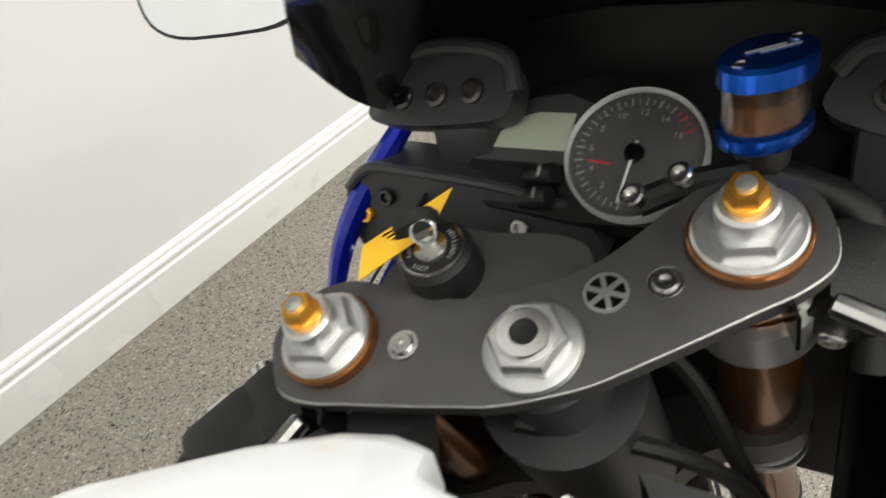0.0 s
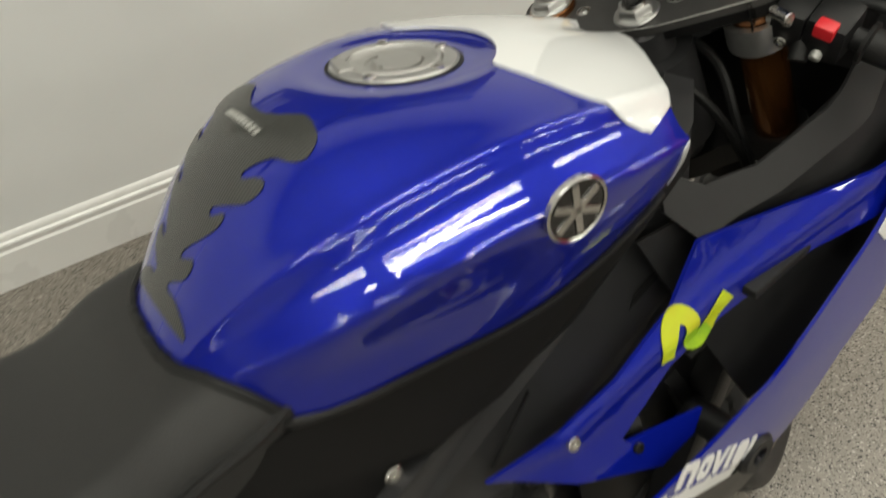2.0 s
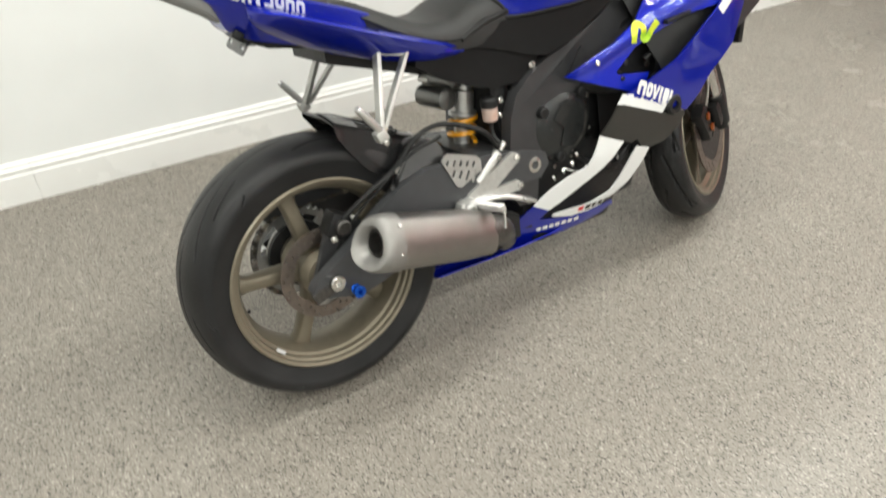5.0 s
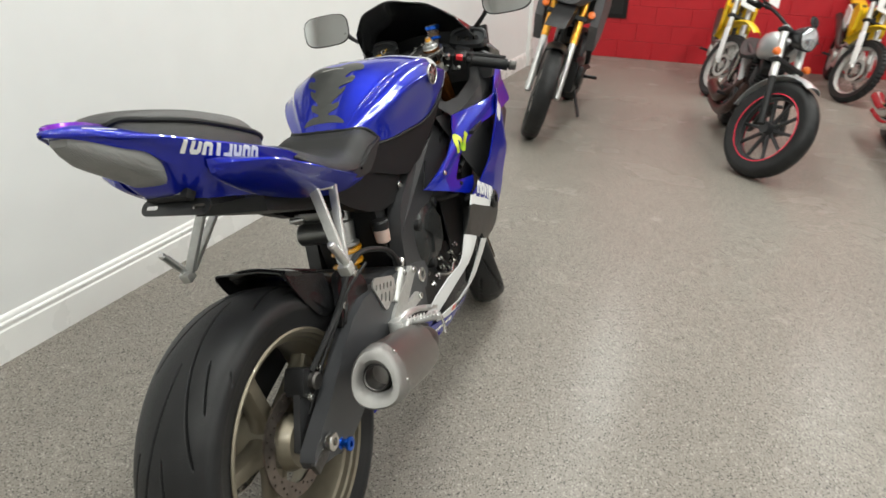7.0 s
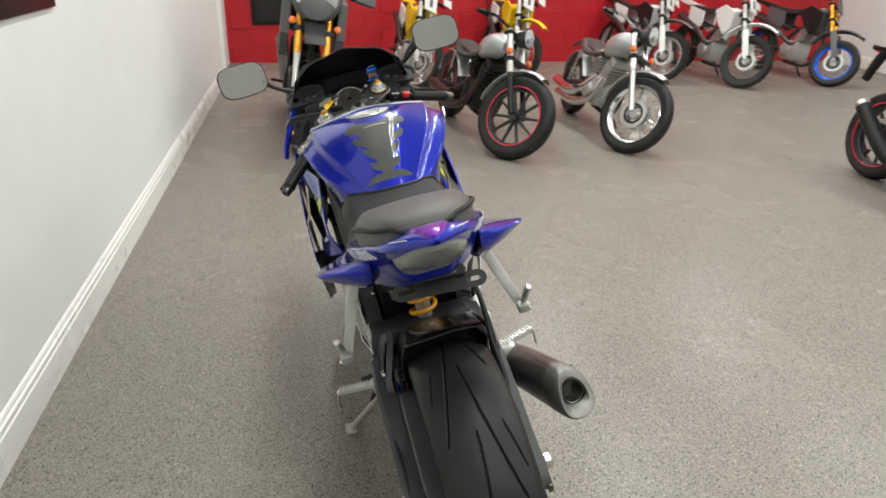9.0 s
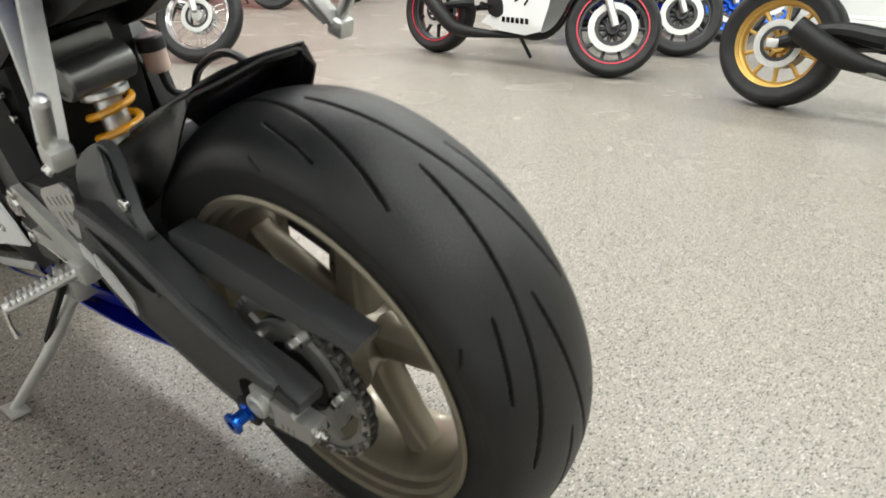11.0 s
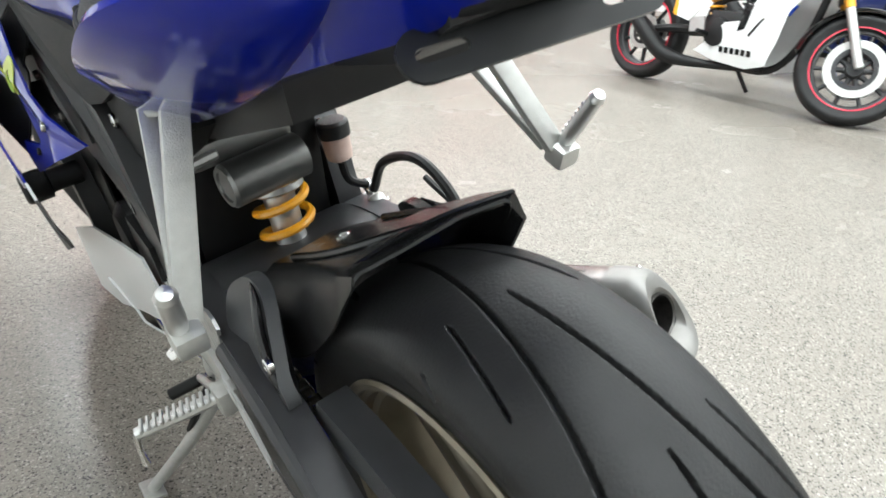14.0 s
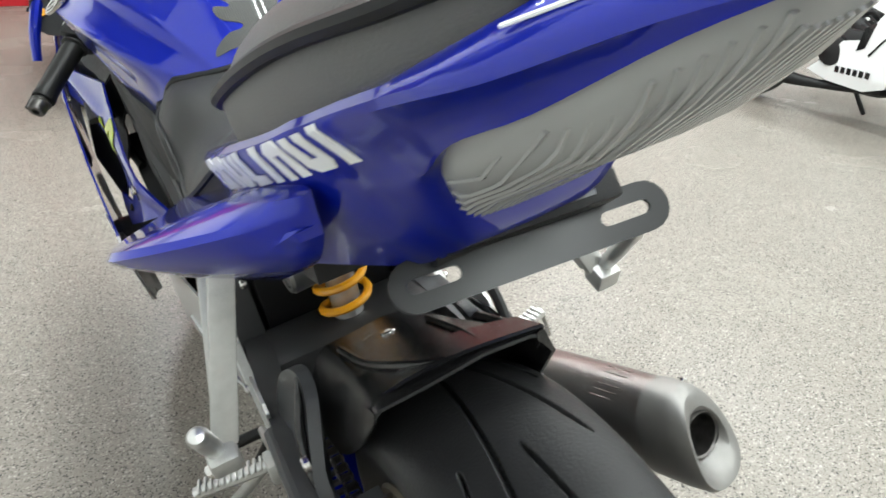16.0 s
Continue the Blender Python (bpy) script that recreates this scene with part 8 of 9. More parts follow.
def show_bike(rear, front, label, st, lean=10.0, steer=36.0, scale=1.0, group="motorcycles on display"):
    """A standing motorcycle between two wheel positions on the floor, in the style st."""
    d = Vector(front) - Vector(rear)
    head = math.degrees(math.atan2(-d.x, d.y))
    L = st["base"]
    rear = Vector(front) - d.normalized() * L * scale
    root = thing("motorcycle", pose(rear[0], rear[1], 0, 0, 0, head) @ Matrix.Scale(scale, 4) @ Matrix.Translation((0, 0, 0.06)) @ pose(0, 0, 0, 0, -lean, 0) @ Matrix.Translation((0, 0, -0.06)), label, "motorcycle", group)
    RF, RR, rake = st["rf"], st["rr"], st["rake"]
    body, style = st["body"], st["style"]
    rk = radians(rake)
    # steering frame: origin on the axle
    top = Vector((0, L - (st["head"] - RF) * math.tan(rk), st["head"]))
    S = Matrix.Translation(top) @ Matrix.Rotation(radians(steer), 4, Vector((0, -math.sin(rk), math.cos(rk)))) @ pose(0, 0, 0, rake, 0, 0)
    leg = (st["head"] - RF) / math.cos(rk)
    I = Matrix()
    settle(show_wheel(root, "front_wheel", (0, 0, -leg), RF, st["wf"], st["rimf"], st["rim"], st["spokes"], S, st.get("discf", 0), st.get("stripe"), st.get("knobs", False)), root)
    settle(show_wheel(root, "rear_wheel", (0, 0, RR), RR, st["wr"], st["rimr"], st["rim"], st["spokes"], I, st.get("discr", 0), st.get("stripe"), st.get("knobs", False)), root)
    g = st["wf"] + 0.045
    for s in (1, -1):
        f = part("fork_leg", moved(cyl((s * g, 0, 0.05), (s * g, 0, -leg * 0.5), 0.027, 16), S), st["fork"], root, "fork tube")
        part("fork_slider", moved(cyl((s * g, 0, -leg * 0.45), (s * g, 0.01, -leg - 0.02), 0.024, 16), S), st["slider"], f)
        if style == "dirt":
            part("fork_guard", moved(box((0.012, 0.075, leg * 0.5), pose(s * (g + 0.02), 0.02, -leg * 0.72, 0, 0, 0), 0.005), S), st["guard"], f)
    part("triple_clamp", moved(box((g * 2 + 0.08, 0.07, 0.03), (0, 0, 0.02), 0.01), S), BLACK_PLASTIC, root)
    part("lower_clamp", moved(box((g * 2 + 0.08, 0.07, 0.035), (0, 0, -0.2), 0.01), S), BLACK_PLASTIC, root)
    w, rise, back = st["bars"]
    bar = part("handlebar", moved(tube([(-w, -back, rise), (-w * 0.55, -back * 0.5, rise), (-0.08, 0.0, 0.05), (0.08, 0.0, 0.05), (w * 0.55, -back * 0.5, rise), (w, -back, rise)], 0.012, 8, 4), S), st.get("barmat", BLACK_PLASTIC), root, "handlebar")
    for s in (1, -1):
        part("grip", moved(cyl((s * w, -back, rise), (s * (w - 0.12), -back * 0.86, rise), 0.017, 12), S), HOSE, bar)
        part("lever", moved(tube([(s * (w - 0.16), -back * 0.8 + 0.02, rise), (s * (w - 0.02), -back + 0.06, rise)], 0.006, 6, 2), S), BLACK_PLASTIC, bar)
        if st.get("mirrors"):
            mm = part("mirror", moved(lathe([(0, 0.03), (0.012, 0.045), (0.016, 0.045), (0.016, 0)], (s * (w - 0.06), -back + 0.02, rise + 0.16), (0, -1, -0.1), 20), S), BLACK_PLASTIC, root, "round mirror")
            part("stalk", moved(tube([(s * (w - 0.16), -back * 0.8, rise), (s * (w - 0.06), -back + 0.03, rise + 0.15)], 0.005, 6, 2), S), BLACK_PLASTIC, mm)
    # frame, engine, swing arm
    E = st["engine"]
    part("frame", joined(tube([top + Vector((0, 0, -0.05)), (0, L * 0.62, st["head"] - 0.2), (0, L * 0.36, 0.55), (0, L * 0.33, 0.32)], 0.026, 8), tube([top + Vector((0, 0, -0.12)), (0, L * 0.78, 0.42), (0, L * 0.66, 0.2), (0, L * 0.38, 0.2)], 0.022, 8), tube([(0.09, L * 0.4, 0.66), (0.09, L * 0.1, 0.72), (0.07, -0.15, 0.8 if style != "cruiser" else 0.66)], 0.016, 8), tube([(-0.09, L * 0.4, 0.66), (-0.09, L * 0.1, 0.72), (-0.07, -0.15, 0.8 if style != "cruiser" else 0.66)], 0.016, 8)), st["frame"], root, "frame")
    eng = part("engine", joined(box((0.26, 0.3, 0.26), (0, L * 0.48, 0.36), 0.04), lathe([(0, 0.085), (0.03, 0.08), (0.036, 0.05), (0.036, 0)], (0.13, L * 0.44, 0.36), (1, 0, 0), 24), lathe([(0, 0.085), (0.03, 0.08), (0.036, 0.05), (0.036, 0)], (-0.13, L * 0.5, 0.36), (-1, 0, 0), 24)), E, root, "engine")
    for k, tilt in enumerate((-28, 28) if style == "cruiser" else (-25,)):
        cy = L * 0.5 + (0.09 if tilt < 0 else -0.09) * (1 if style == "cruiser" else 0.6)
        for j in range(6):
            part("cooling_fin", box((0.2, 0.15, 0.012), Matrix.Translation((0, cy, 0.48)) @ pose(0, 0, 0, tilt, 0, 0) @ Matrix.Translation((0, 0, 0.03 * j)), 0.004), E, eng)
        part("cylinder_head", box((0.17, 0.14, 0.07), Matrix.Translation((0, cy, 0.48)) @ pose(0, 0, 0, tilt, 0, 0) @ Matrix.Translation((0, 0, 0.2)), 0.02), E, eng)
    for s in (1, -1):
        part("swing_arm", tube([(s * 0.09, L * 0.33, 0.36), (s * 0.1, L * 0.16, 0.34), (s * (st["wr"] + 0.035), 0.0, RR)], [0.03, 0.026, 0.02], 8, 4), st["frame"], root)
        if style != "sport" and style != "naked":
            part("shock", tube([(s * 0.1, 0.06, RR + 0.04), (s * 0.1, 0.16, RR + 0.34)], [0.022, 0.022], 10, 6), CHROME if style == "cruiser" else BLACK_PLASTIC, root)
        part("foot_peg", cyl((s * 0.14, L * 0.4, 0.34), (s * 0.26, L * 0.4, 0.35), 0.014, 10), BLACK_PLASTIC, root)
    part("side_stand", tube([(-0.1, L * 0.42, 0.26), (-0.21, L * 0.5, 0.045)], 0.013, 8, 2), st.get("standmat", BLACK_PLASTIC), root, "side stand")
    for pts, r in st["pipes"]:
        part("exhaust", tube(pts, r, 14, 5), st["pipe"], root, "exhaust pipe")
    # tank
    tk = st["tank"]

    def tank_ring(y, zt, w_, zb):
        return [(w_ * math.copysign(abs(math.cos(a)) ** 0.75, math.cos(a)), y, (zt + zb) / 2 + (zt - zb) / 2 * math.copysign(abs(math.sin(a)) ** 0.8, math.sin(a))) for a in (2 * math.pi * k / 28 for k in range(28))]

    t = part("fuel_tank", loft(tk, tank_ring, 4), body, root, "fuel tank", 50)
    part("filler_cap", lathe([(0, 0.035), (0.012, 0.035), (0.016, 0.028), (0.016, 0)], (0, tk[len(tk) // 2][0], tk[len(tk) // 2][1] - 0.004), (0, 0, 1), 24), CHROME, t)
    part("seat", loft(st["seat"], lambda y, zt, w_, zb: rounded(w_, zt, zt - 0.03, zb, y, 0.01, 16), 4), st.get("seatmat", VINYL), root, "seat", 50)
    # mudguards
    def guard(R, half, a0, a1, name, mt, m, c, label):
        rows = [(a, R + 0.025 + st.get("lift", 0)) for a in np.linspace(a0, a1, 9).tolist()]
        bm = ring_faces(bmesh.new(), [[(half * 1.12 * f, c[1] + (r - 0.03 * abs(f) ** 2.5) * math.cos(radians(a)), c[2] + (r - 0.03 * abs(f) ** 2.5) * math.sin(radians(a))) for f in np.linspace(-1, 1, 9).tolist()] for a, r in rows], wrap=False, caps=False)
        return part(name, moved(thick(bm, 0.004), m), mt, root, label, 50)

    if st.get("fender"):
        guard(RF, st["wf"], *st["fender"], "front_mudguard", st["fendermat"], S, (0, 0, -leg), "front mudguard")
    if st.get("fender2"):
        guard(RR, st["wr"], *st["fender2"], "rear_mudguard", st["fendermat"], I, (0, 0, RR), "rear mudguard")
    if style in ("cruiser", "adv"):
        for x in st["lamps"]:
            hl = part("headlamp", moved(lathe([(-0.11, 0.03), (-0.09, 0.07), (-0.02, 0.085), (0.0, 0.085), (0.004, 0.078)], (x, 0.12, -0.02), (0, 1, -0.25), 28), S), BLACK_PAINT, root, "round headlamp")
            part("lamp_glass", moved(lathe([(0.002, 0.078), (0.014, 0.06), (0.02, 0.0)], (x, 0.12, -0.02), (0, 1, -0.25), 28), S), GLASS_LAMP, hl)
        for s in (1, -1):
            part("indicator", moved(lathe([(-0.03, 0.012), (-0.01, 0.026), (0.012, 0.026), (0.018, 0.016), (0.018, 0)], (s * (g + 0.06), 0.03, -0.16), (0, 1, 0), 16), S), ORANGE_PLASTIC, root, "orange indicator lamp")
    return root, S


def sport_panels(root, body):
    """Fairing, belly pan, tail and screen of a small sport motorcycle."""
    for s in (1, -1):
        flip = lambda bm: bm if s > 0 else mirrored(bm)
        side = lambda y, z: float(np.interp(y, (0.3, 0.6, 0.9, 1.15, 1.4), (0.13, 0.17, 0.22, 0.2, 0.1))) * float(np.interp(z, (0.12, 0.25, 0.5, 0.8, 1.0), (0.65, 0.85, 1.0, 0.95, 0.75)))
        f = part("side_fairing", flip(skin([(0.47, 0.24), (0.62, 0.2), (0.86, 0.185), (0.98, 0.22), (1.02, 0.36), (1.05, 0.52), (1.16, 0.68), (1.33, 0.76), (1.3, 0.85), (1.16, 0.84), (1.0, 0.81), (0.86, 0.74), (0.68, 0.68), (0.72, 0.62), (0.86, 0.58), (0.78, 0.44), (0.66, 0.42), (0.56, 0.31)], 0.004, side)), body, root, "side fairing", 40)
        part("vent", flip(skin([(0.78, 0.5), (0.84, 0.53), (0.81, 0.4), (0.76, 0.38)], 0.002, lambda y, z: side(y, z) + 0.003)), BLACK_GLOSS, f)
        part("vent", flip(skin([(0.91, 0.46), (0.93, 0.47), (0.85, 0.36), (0.84, 0.37)], 0.002, lambda y, z: side(y, z) + 0.003)), BLACK_GLOSS, f)
        for k in range(6):
            part("brand_bar", flip(skin([(0.66 + 0.04 * k, 0.255), (0.688 + 0.04 * k, 0.252), (0.688 + 0.04 * k, 0.285), (0.66 + 0.04 * k, 0.288)], 0.001, lambda y, z: side(y, z) + 0.003)), BLACK_GLOSS, f)
        part("indicator", cyl((s * 0.2, 1.0, 0.66), (s * 0.235, 0.99, 0.66), 0.022, 12), ORANGE_PLASTIC, root, "orange indicator lamp")
        part("tail_panel", flip(slab([(0.34, 0.72), (0.1, 0.86), (-0.12, 1.0), (-0.17, 1.02), (-0.1, 0.93), (0.12, 0.76), (0.26, 0.66)], 0.05, 0.085, "x", 0.008)), body, root, "tail side panel")
    part("nose", loft([(1.08, 0.98, 0.19, 0.74), (1.22, 0.98, 0.17, 0.72), (1.36, 0.9, 0.12, 0.72), (1.46, 0.8, 0.05, 0.74)], lambda y, zt, w, zb: [(w * math.cos(a), y, (zt + zb) / 2 + (zt - zb) / 2 * math.sin(a)) for a in (2 * math.pi * k / 20 for k in range(20))], 4), body, root, "nose fairing", 50)
    for s in (1, -1):
        part("headlamp", box((0.1, 0.05, 0.06), pose(s * 0.075, 1.385, 0.83, -20, 0, s * -28), 0.02), GLASS_LAMP, root, "headlamp")
    part("screen", thick(loft([(1.02, 1.1, 0.1, 0.99), (1.14, 1.06, 0.12, 0.97), (1.28, 0.99, 0.09, 0.93)], lambda y, zt, w, zb: [(w * f, y, zt - (zt - zb) * abs(f) ** 2) for f in np.linspace(-1, 1, 11).tolist()], 4, wrap=False, caps=False), 0.003), SCREEN_BLACK, root, "dark screen")
    part("rear_fender", tube([(0, -0.12, 0.93), (0, -0.28, 0.8), (0, -0.36, 0.62)], [0.04, 0.035, 0.03], 8), BLACK_PLASTIC, root, "black plate carrier")
    part("tail_lamp", box((0.09, 0.03, 0.035), (0, -0.31, 0.83), 0.01), RED_PLASTIC, root, "red tail lamp")
    for s in (1, -1):
        part("rear_indicator", tube([(0, -0.26, 0.84), (s * 0.1, -0.28, 0.84)], [0.008, 0.018], 8, 3), BLACK_PLASTIC, root)


SPORT = dict(style="sport", base=1.38, rf=0.288, rr=0.295, rake=25, head=0.82, wf=0.058, wr=0.07, rimf=0.226, rimr=0.228, rim=BLACK_RIM, spokes=10, discf=0.149, discr=0.11, stripe=RED_LINE, fork=GOLD, slider=ALU, bars=(0.32, 0.02, 0.08), engine=ENGINE_BLACK, frame=BLACK_PLASTIC, body=WHITE_PAINT, pipe=BLACK_PLASTIC, pipes=[([(0.05, 0.9, 0.2), (0.1, 0.55, 0.17), (0.17, 0.31, 0.18), (0.195, 0.17, 0.27), (0.215, -0.06, 0.47)], [0.02, 0.025, 0.046, 0.054, 0.048])], tank=[(0.56, 0.84, 0.06, 0.76), (0.64, 0.95, 0.12, 0.76), (0.78, 1.0, 0.15, 0.78), (0.92, 0.97, 0.14, 0.8), (1.0, 0.9, 0.07, 0.82)], seat=[(-0.14, 0.99, 0.06, 0.95), (0.05, 0.93, 0.09, 0.89), (0.22, 0.8, 0.12, 0.76), (0.4, 0.78, 0.12, 0.74), (0.56, 0.82, 0.09, 0.76)], fender=(50, 150), fendermat=BLACK_GLOSS)

white_bike = show_bike((3.31, 2.86), (3.33, 1.51), "white sport motorcycle with red rim stripes", SPORT, 9, 28, 0.97)[0]
sport_panels(white_bike, WHITE_PAINT)
part("shock_spring", tube([(0.06 * math.cos(k * 0.9), 0.47 + 0.03 * math.sin(k * 0.9), 0.46 + 0.006 * k) for k in range(24)], 0.008, 6, 2), SPRING_YELLOW, white_bike, "yellow shock spring")
part("silencer_tip", lathe([(0, 0.05), (0.03, 0.046), (0.034, 0.038), (0.02, 0.03), (-0.02, 0.03)], (0.2145, -0.05, 0.462), (0.02, -0.21, 0.185), 24), ALU, white_bike, "silver silencer tip")
part("heat_guard", slab([(0.3, 0.52), (0.42, 0.55), (0.46, 0.47), (0.4, 0.4), (0.31, 0.42)], 0.15, 0.16, "x", 0.006), WHITE_PLASTIC, white_bike, "white heel guard")
part("spring_label", slab([(0.27, 0.55), (0.3, 0.57), (0.3, 0.42), (0.27, 0.43)], 0.145, 0.152, "x", 0.003), SPRING_YELLOW, white_bike)
part("heel_guard", slab([(0.4, 0.42), (0.5, 0.44), (0.52, 0.36), (0.42, 0.34)], 0.14, 0.15, "x", 0.006), ALU, white_bike, "aluminium heel guard")
dark = dict(SPORT, body=DARK_BLUE, stripe=None)
b2 = show_bike((4.37, 2.96), (4.4, 1.56), "navy blue and black sport motorcycle with gold forks", dark, 9, 28, 0.97)[0]
sport_panels(b2, DARK_BLUE)
blue_kit = dict(SPORT, body=BLUE, stripe=None, rim=BLUE_RIM, fork=GOLD)
for x in (5.42, 6.3):
    b3 = show_bike((x - 0.03, 2.98), (x, 1.58), "blue sport motorcycle with blue wheels", blue_kit, 9, 28, 0.97)[0]
    sport_panels(b3, BLUE)

ROADSTER = dict(SPORT, style="naked", base=1.43, rr=0.315, wr=0.09, rim=GOLD_RIM, discr=0.12, stripe=None, body=GREY_TANK, fork=GOLD, bars=(0.38, 0.12, 0.1), pipe=BLACK_PLASTIC, pipes=[([(0.1, 0.75, 0.24), (0.14, 0.5, 0.25), (0.2, 0.3, 0.3), (0.24, 0.12, 0.4)], [0.03, 0.035, 0.06, 0.055])])
g_bike = show_bike((3.18, 0.58), (3.11, -0.85), "grey roadster motorcycle with gold wheels", ROADSTER, 9, 28, 0.95)[0]
part("swing_arm_cover", tube([(0.12, 0.5, 0.38), (0.13, 0.25, 0.4), (0.12, 0.0, 0.315)], [0.05, 0.04, 0.028], 10), BLACK_PLASTIC, g_bike)
part("axle_block", box((0.03, 0.06, 0.045), (0.14, 0.0, 0.315), 0.006), ALU, g_bike)
part("link_pipe", tube([(0.16, 0.36, 0.28), (0.15, 0.45, 0.25), (0.1, 0.6, 0.22)], [0.04, 0.036, 0.03], 14), CAST_ALU, g_bike)
part("tail", slab([(0.5, 0.78), (0.1, 0.83), (-0.15, 0.93), (-0.2, 0.94), (-0.1, 0.82), (0.2, 0.72)], -0.09, 0.09, "x", 0.01), GREY_TANK, g_bike)

BOBBER = dict(style="cruiser", base=1.57, rf=0.345, rr=0.325, rake=29, head=0.9, wf=0.062, wr=0.075, rimf=0.252, rimr=0.215, rim=BLACK_RIM, spokes=10, discf=0.0, discr=0.12, stripe=RED_LINE, fork=ALU, slider=BLACK_PLASTIC, bars=(0.38, 0.14, 0.14), engine=ENGINE_BLACK, frame=BLACK_PLASTIC, body=GREY_TANK, pipe=BURNT, pipes=[([(0.1, 0.75, 0.5), (0.17, 0.62, 0.36), (0.2, 0.4, 0.28), (0.2, -0.05, 0.3)], [0.03, 0.035, 0.05, 0.052]), ([(0.1, 0.9, 0.5), (0.16, 0.82, 0.3), (0.17, 0.5, 0.2), (0.18, 0.05, 0.2)], [0.03, 0.033, 0.045, 0.048])], tank=[(0.66, 0.72, 0.05, 0.66), (0.74, 0.83, 0.11, 0.66), (0.9, 0.9, 0.145, 0.68), (1.06, 0.92, 0.13, 0.72), (1.16, 0.87, 0.06, 0.78)], seat=[(0.12, 0.77, 0.1, 0.7), (0.24, 0.74, 0.14, 0.68), (0.4, 0.69, 0.16, 0.63), (0.56, 0.69, 0.13, 0.64), (0.68, 0.73, 0.08, 0.68)], fender=(40, 150), fender2=(20, 165), fendermat=GREY_TANK, lamps=(0.0,), mirrors=True)
show_bike((0.78, 5.2), (0.985, 3.6), "black cruiser motorcycle with silver tank and red striped wheels", BOBBER, 10, 36, 0.87)
CLASSIC = dict(BOBBER, rf=0.33, rimf=0.255, wf=0.05, rim=CHROME, spokes="wire", stripe=None, slider=ALU, engine=CAST_ALU, pipe=CHROME, base=1.5, wr=0.065, rr=0.31, rimr=0.21, discf=0.12, seatmat=TARTAN_SEAT, barmat=CHROME, fork=CHROME)
show_bike((1.95, 5.2), (1.91, 3.66), "silver classic cruiser motorcycle with wire wheels", CLASSIC, 10, 34, 0.88)

DIRT = dict(style="dirt", base=1.46, rf=0.345, rr=0.335, rake=26.5, head=0.98, wf=0.043, wr=0.055, rimf=0.27, rimr=0.235, rim=ALU, spokes="wire", discf=0.12, discr=0.11, knobs=True, fork=CAST_ALU, slider=ALU, guard=WHITE_PLASTIC, bars=(0.4, 0.13, 0.1), engine=CAST_ALU, frame=FRAME_GREY, body=YELLOW_PLASTIC, pipe=DARK_STEEL, pipes=[([(0.08, 0.85, 0.5), (0.14, 0.7, 0.45), (0.15, 0.4, 0.6), (0.14, -0.1, 0.74)], [0.02, 0.025, 0.04, 0.045])], tank=[(0.72, 0.86, 0.07, 0.74), (0.82, 0.93, 0.13, 0.66), (0.96, 0.95, 0.15, 0.6), (1.06, 0.92, 0.12, 0.64)], seat=[(-0.12, 0.95, 0.07, 0.9), (0.1, 0.93, 0.09, 0.86), (0.4, 0.91, 0.09, 0.84), (0.7, 0.93, 0.07, 0.86)], fender=(35, 130), fendermat=YELLOW_PLASTIC, lift=0.12)


def dirt_panels(root, S, plate, side):
    n = part("front_plate", moved(slab([(-0.09, -0.1), (0.09, -0.1), (0.1, 0.06), (0.06, 0.12), (-0.06, 0.12), (-0.1, 0.06)], 0.07, 0.085, "y", 0.006), S), plate, root, "front number board")
    part("plate_bar", moved(box((0.05, 0.003, 0.1), (0, 0.087, 0.0), 0), S), GREY_PLASTIC, n)
    for s in (1, -1):
        flip = lambda bm: bm if s > 0 else mirrored(bm)
        part("radiator_shroud", flip(slab([(1.12, 0.9), (0.9, 0.97), (0.72, 0.88), (0.86, 0.72), (1.02, 0.6), (1.12, 0.7)], 0.13, 0.16, "x", 0.008)), side, root, "radiator shroud")
        part("side_board", flip(slab([(0.4, 0.85), (0.05, 0.9), (0.08, 0.72), (0.3, 0.6), (0.42, 0.66)], 0.09, 0.115, "x", 0.008)), plate, root, "side number board")
        part("hand_guard", moved(slab([(-0.07, -0.05), (0.06, -0.04), (0.07, 0.03), (-0.06, 0.045)], 0.0, 0.01, "y", 0.003), S @ Matrix.Translation((s * 0.33, 0.02, 0.13))), plate, root)
    part("rear_fender", slab([(0.1, 0.93), (-0.35, 0.99), (-0.5, 0.97), (-0.35, 0.955), (0.1, 0.88)], -0.08, 0.08, "x", 0.008), side, root)


for rear, front, label, changes, plate, side in (
    ((0.64, 7.45), (0.69, 6.05), "yellow motocross motorcycle by the red wall", {}, WHITE_PLASTIC, YELLOW_PLASTIC),
    ((1.8, 7.75), (1.82, 6.42), "yellow and blue motocross motorcycle", {}, WHITE_PLASTIC, YELLOW_PLASTIC),
    ((3.4, 7.7), (3.52, 6.47), "white and black motocross motorcycle", dict(body=WHITE_PLASTIC, fendermat=GREY_PLASTIC, rim=ALU), WHITE_PLASTIC, BLACK_PLASTIC),
    ((4.2, 7.45), (4.3, 6.08), "white and red off road motorcycle", dict(body=WHITE_PLASTIC, fendermat=WHITE_PLASTIC, rim=BLACK_RIM), WHITE_PLASTIC, WHITE_PLASTIC),
    ((5.25, 7.5), (5.4, 6.08), "dark supermoto motorcycle with blue rims", dict(body=GREY_PLASTIC, fendermat=GREY_PLASTIC, rim=BLUE_RIM, rf=0.31, rr=0.31, wf=0.06, wr=0.07, rimf=0.24, knobs=False, lift=0.1, guard=GREY_PLASTIC, fork=GOLD), GREY_PLASTIC, BLACK_PLASTIC),
):
    d_bike, S_ = show_bike(rear, front, label, dict(DIRT, **changes), 10, 30, 0.85)
    dirt_panels(d_bike, S_, plate, side)

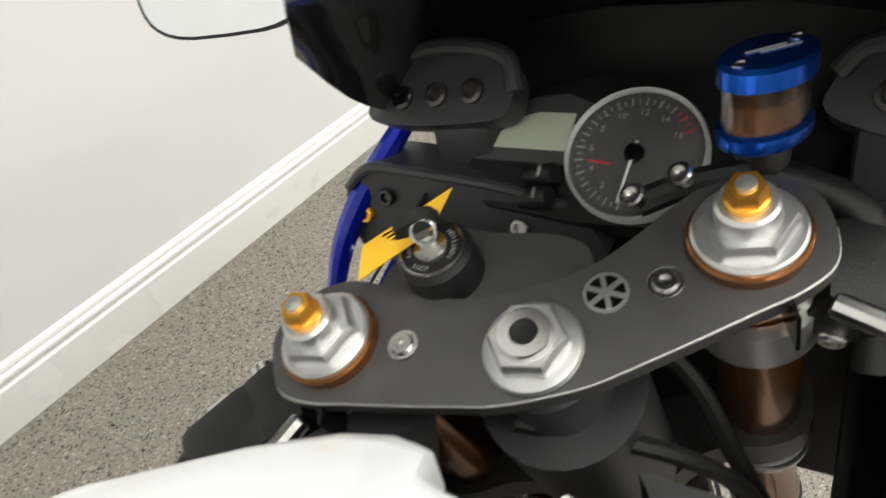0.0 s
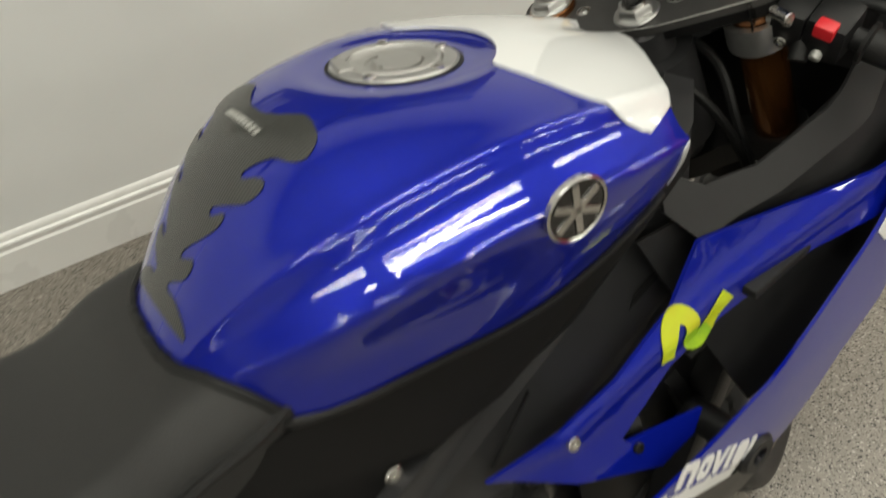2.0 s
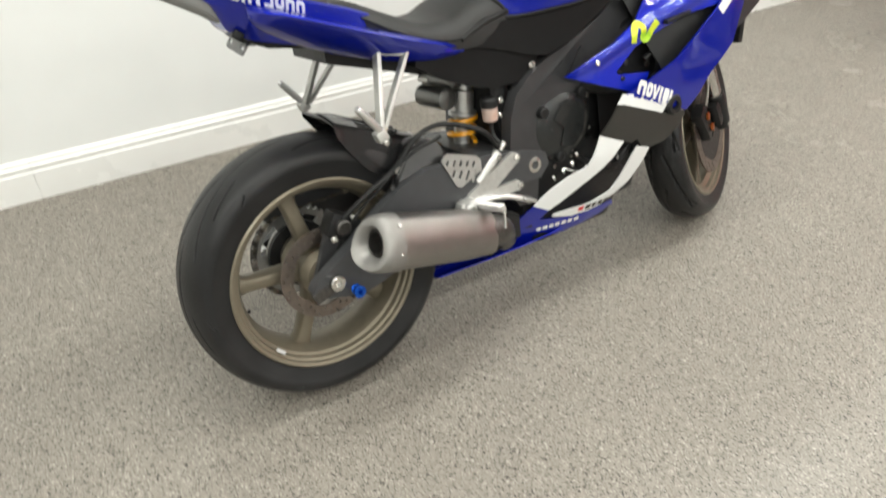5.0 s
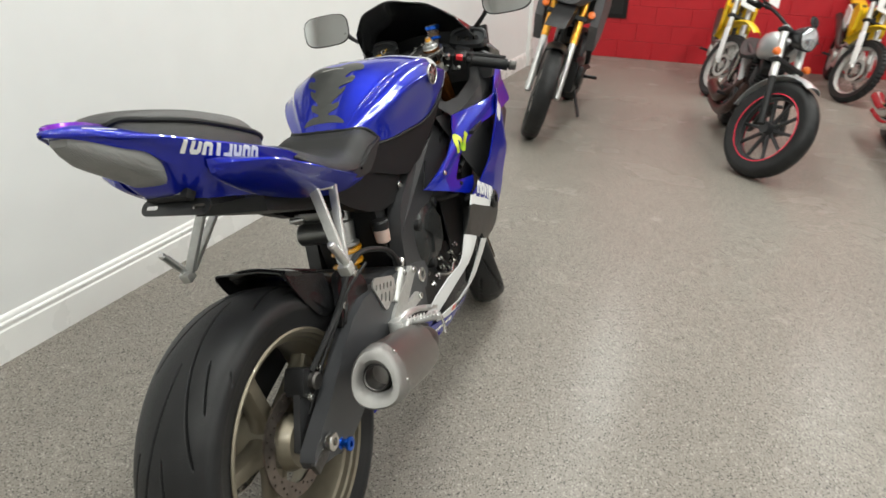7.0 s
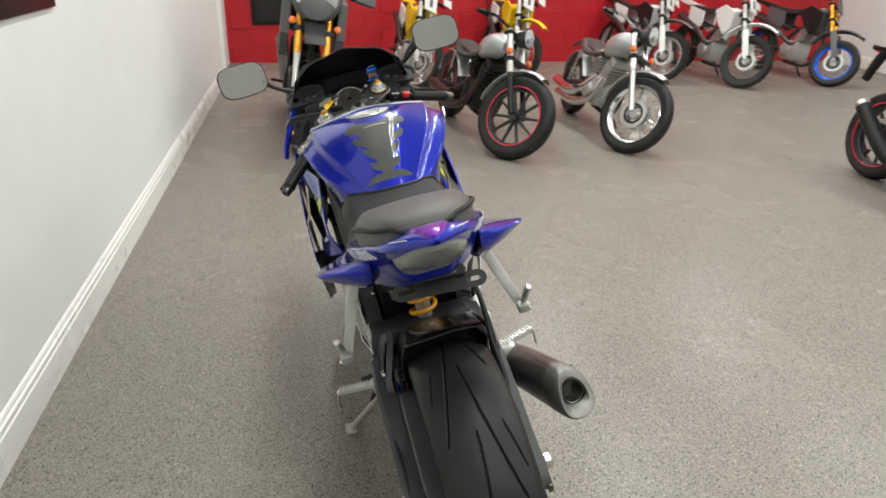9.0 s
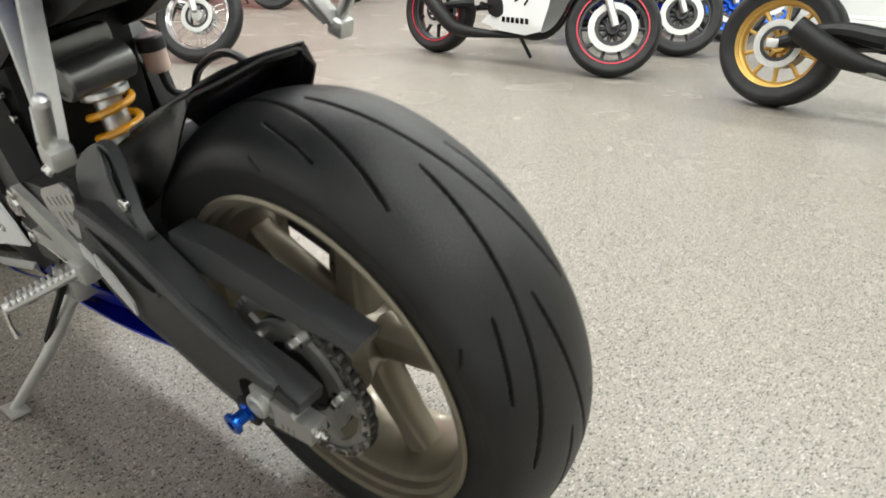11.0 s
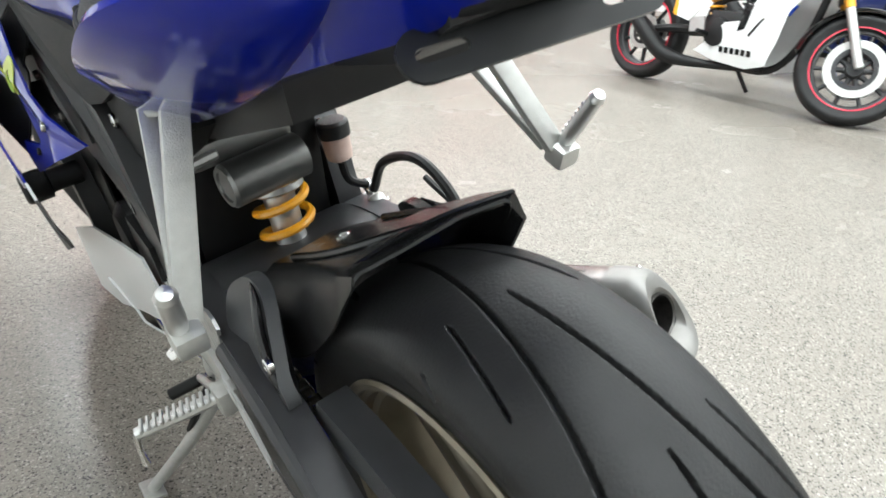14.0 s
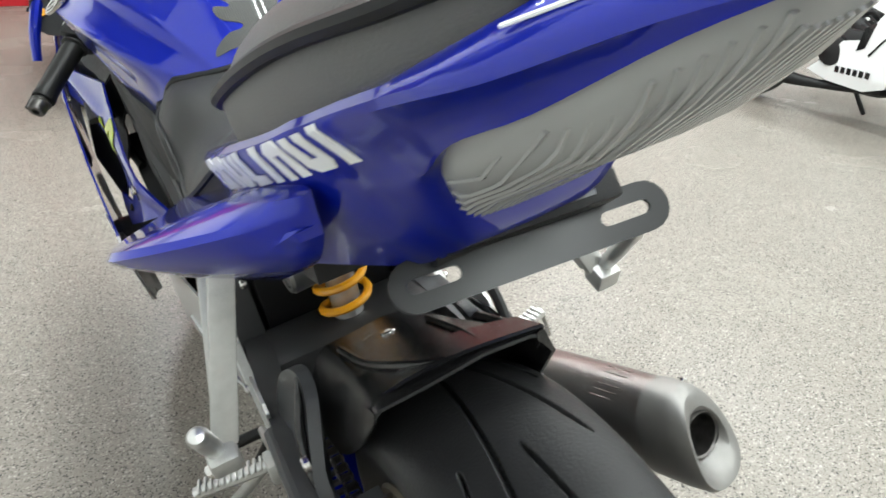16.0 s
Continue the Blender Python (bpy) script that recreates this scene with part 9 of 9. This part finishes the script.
ADVENTURE = dict(style="adv", base=1.5, rf=0.33, rr=0.315, rake=25, head=1.02, wf=0.06, wr=0.075, rimf=0.25, rimr=0.228, rim=BLACK_RIM, spokes=10, discf=0.15, discr=0.12, fork=GOLD, slider=ALU, bars=(0.42, 0.16, 0.14), engine=ENGINE_BLACK, frame=BLACK_PLASTIC, body=GREY_PLASTIC, pipe=DARK_STEEL, pipes=[([(0.1, 0.6, 0.25), (0.15, 0.35, 0.35), (0.19, 0.0, 0.62)], [0.03, 0.04, 0.055])], tank=[(0.6, 0.9, 0.08, 0.8), (0.72, 1.03, 0.17, 0.76), (0.92, 1.1, 0.2, 0.76), (1.08, 1.06, 0.16, 0.82), (1.16, 0.98, 0.08, 0.88)], seat=[(-0.2, 1.0, 0.1, 0.92), (0.1, 0.96, 0.14, 0.88), (0.4, 0.9, 0.15, 0.83), (0.62, 0.93, 0.1, 0.86)], fender=(45, 150), fendermat=BLACK_PLASTIC, lamps=())
adv, S_ = show_bike((-0.5, 5.3), (-0.45, 3.82), "dark grey adventure motorcycle with gold forks", ADVENTURE, 9, 12, 0.97)
part("head_fairing", loft([(0.98, 1.3, 0.16, 0.98), (1.12, 1.32, 0.19, 0.92), (1.28, 1.2, 0.17, 0.9), (1.38, 1.08, 0.1, 0.93)], lambda y, zt, w, zb: [(w * math.cos(a), y, (zt + zb) / 2 + (zt - zb) / 2 * math.sin(a)) for a in (2 * math.pi * k / 20 for k in range(20))], 4), GREY_PLASTIC, adv, "head fairing", 50)
part("beak", slab([(1.3, 0.94), (1.62, 0.82), (1.66, 0.8), (1.3, 0.84)], -0.07, 0.07, "x", 0.012), BLACK_PLASTIC, adv)
part("tall_screen", slab([(-0.13, 1.26), (0.13, 1.26), (0.16, 1.4), (0.1, 1.55), (-0.1, 1.55), (-0.16, 1.4)], 1.1, 1.104, "y", 0, (), lambda v: Vector((v.x, v.y - (v.z - 1.26) * 0.5 + v.x * v.x * -2.0, v.z))), SCREEN_BLACK, adv, "tall dark screen")
for s in (1, -1):
    part("headlamp", moved(lathe([(-0.02, 0.06), (0.0, 0.068), (0.012, 0.055), (0.02, 0)], (0, 0, 0), (0, 1, 0), 24), Matrix.Translation((s * 0.082, 1.352, 1.06)) @ pose(0, 0, 0, -8, 0, s * -14)), GLASS_LAMP, adv, "bright twin headlamp")
    part("hand_guard", moved(box((0.17, 0.05, 0.14), pose(s * 0.36, 0.03, 0.14, 0, 0, s * -12), 0.03), S_), GREY_PLASTIC, adv, "grey hand guard")
    part("tank_panel", (lambda bm: bm if s > 0 else mirrored(bm))(slab([(1.2, 1.05), (0.9, 1.08), (0.7, 0.9), (0.85, 0.7), (1.1, 0.62), (1.22, 0.8)], 0.17, 0.23, "x", 0.02)), GREY_PLASTIC, adv, "grey tank side panel")


def red_blocks():
    """The painted concrete blocks of the red wall, in running bond."""
    me = bpy.data.meshes.new("block")
    b = box((0.398, 0.02, 0.198), (0, 0, 0), 0.003, segs=1)
    b.to_mesh(me)
    b.free()
    me.materials.append(WALL_RED)
    for row in range(14):
        for k in range(21):
            x = WX + 0.2 + 0.4 * k + (0.2 if row % 2 else 0)
            if x > EX - 0.1:
                continue
            ob = new("block", me)
            ob.parent = red_wall
            ob.location = (x, NY - 0.004, 0.1 + 0.2 * row)


red_blocks()
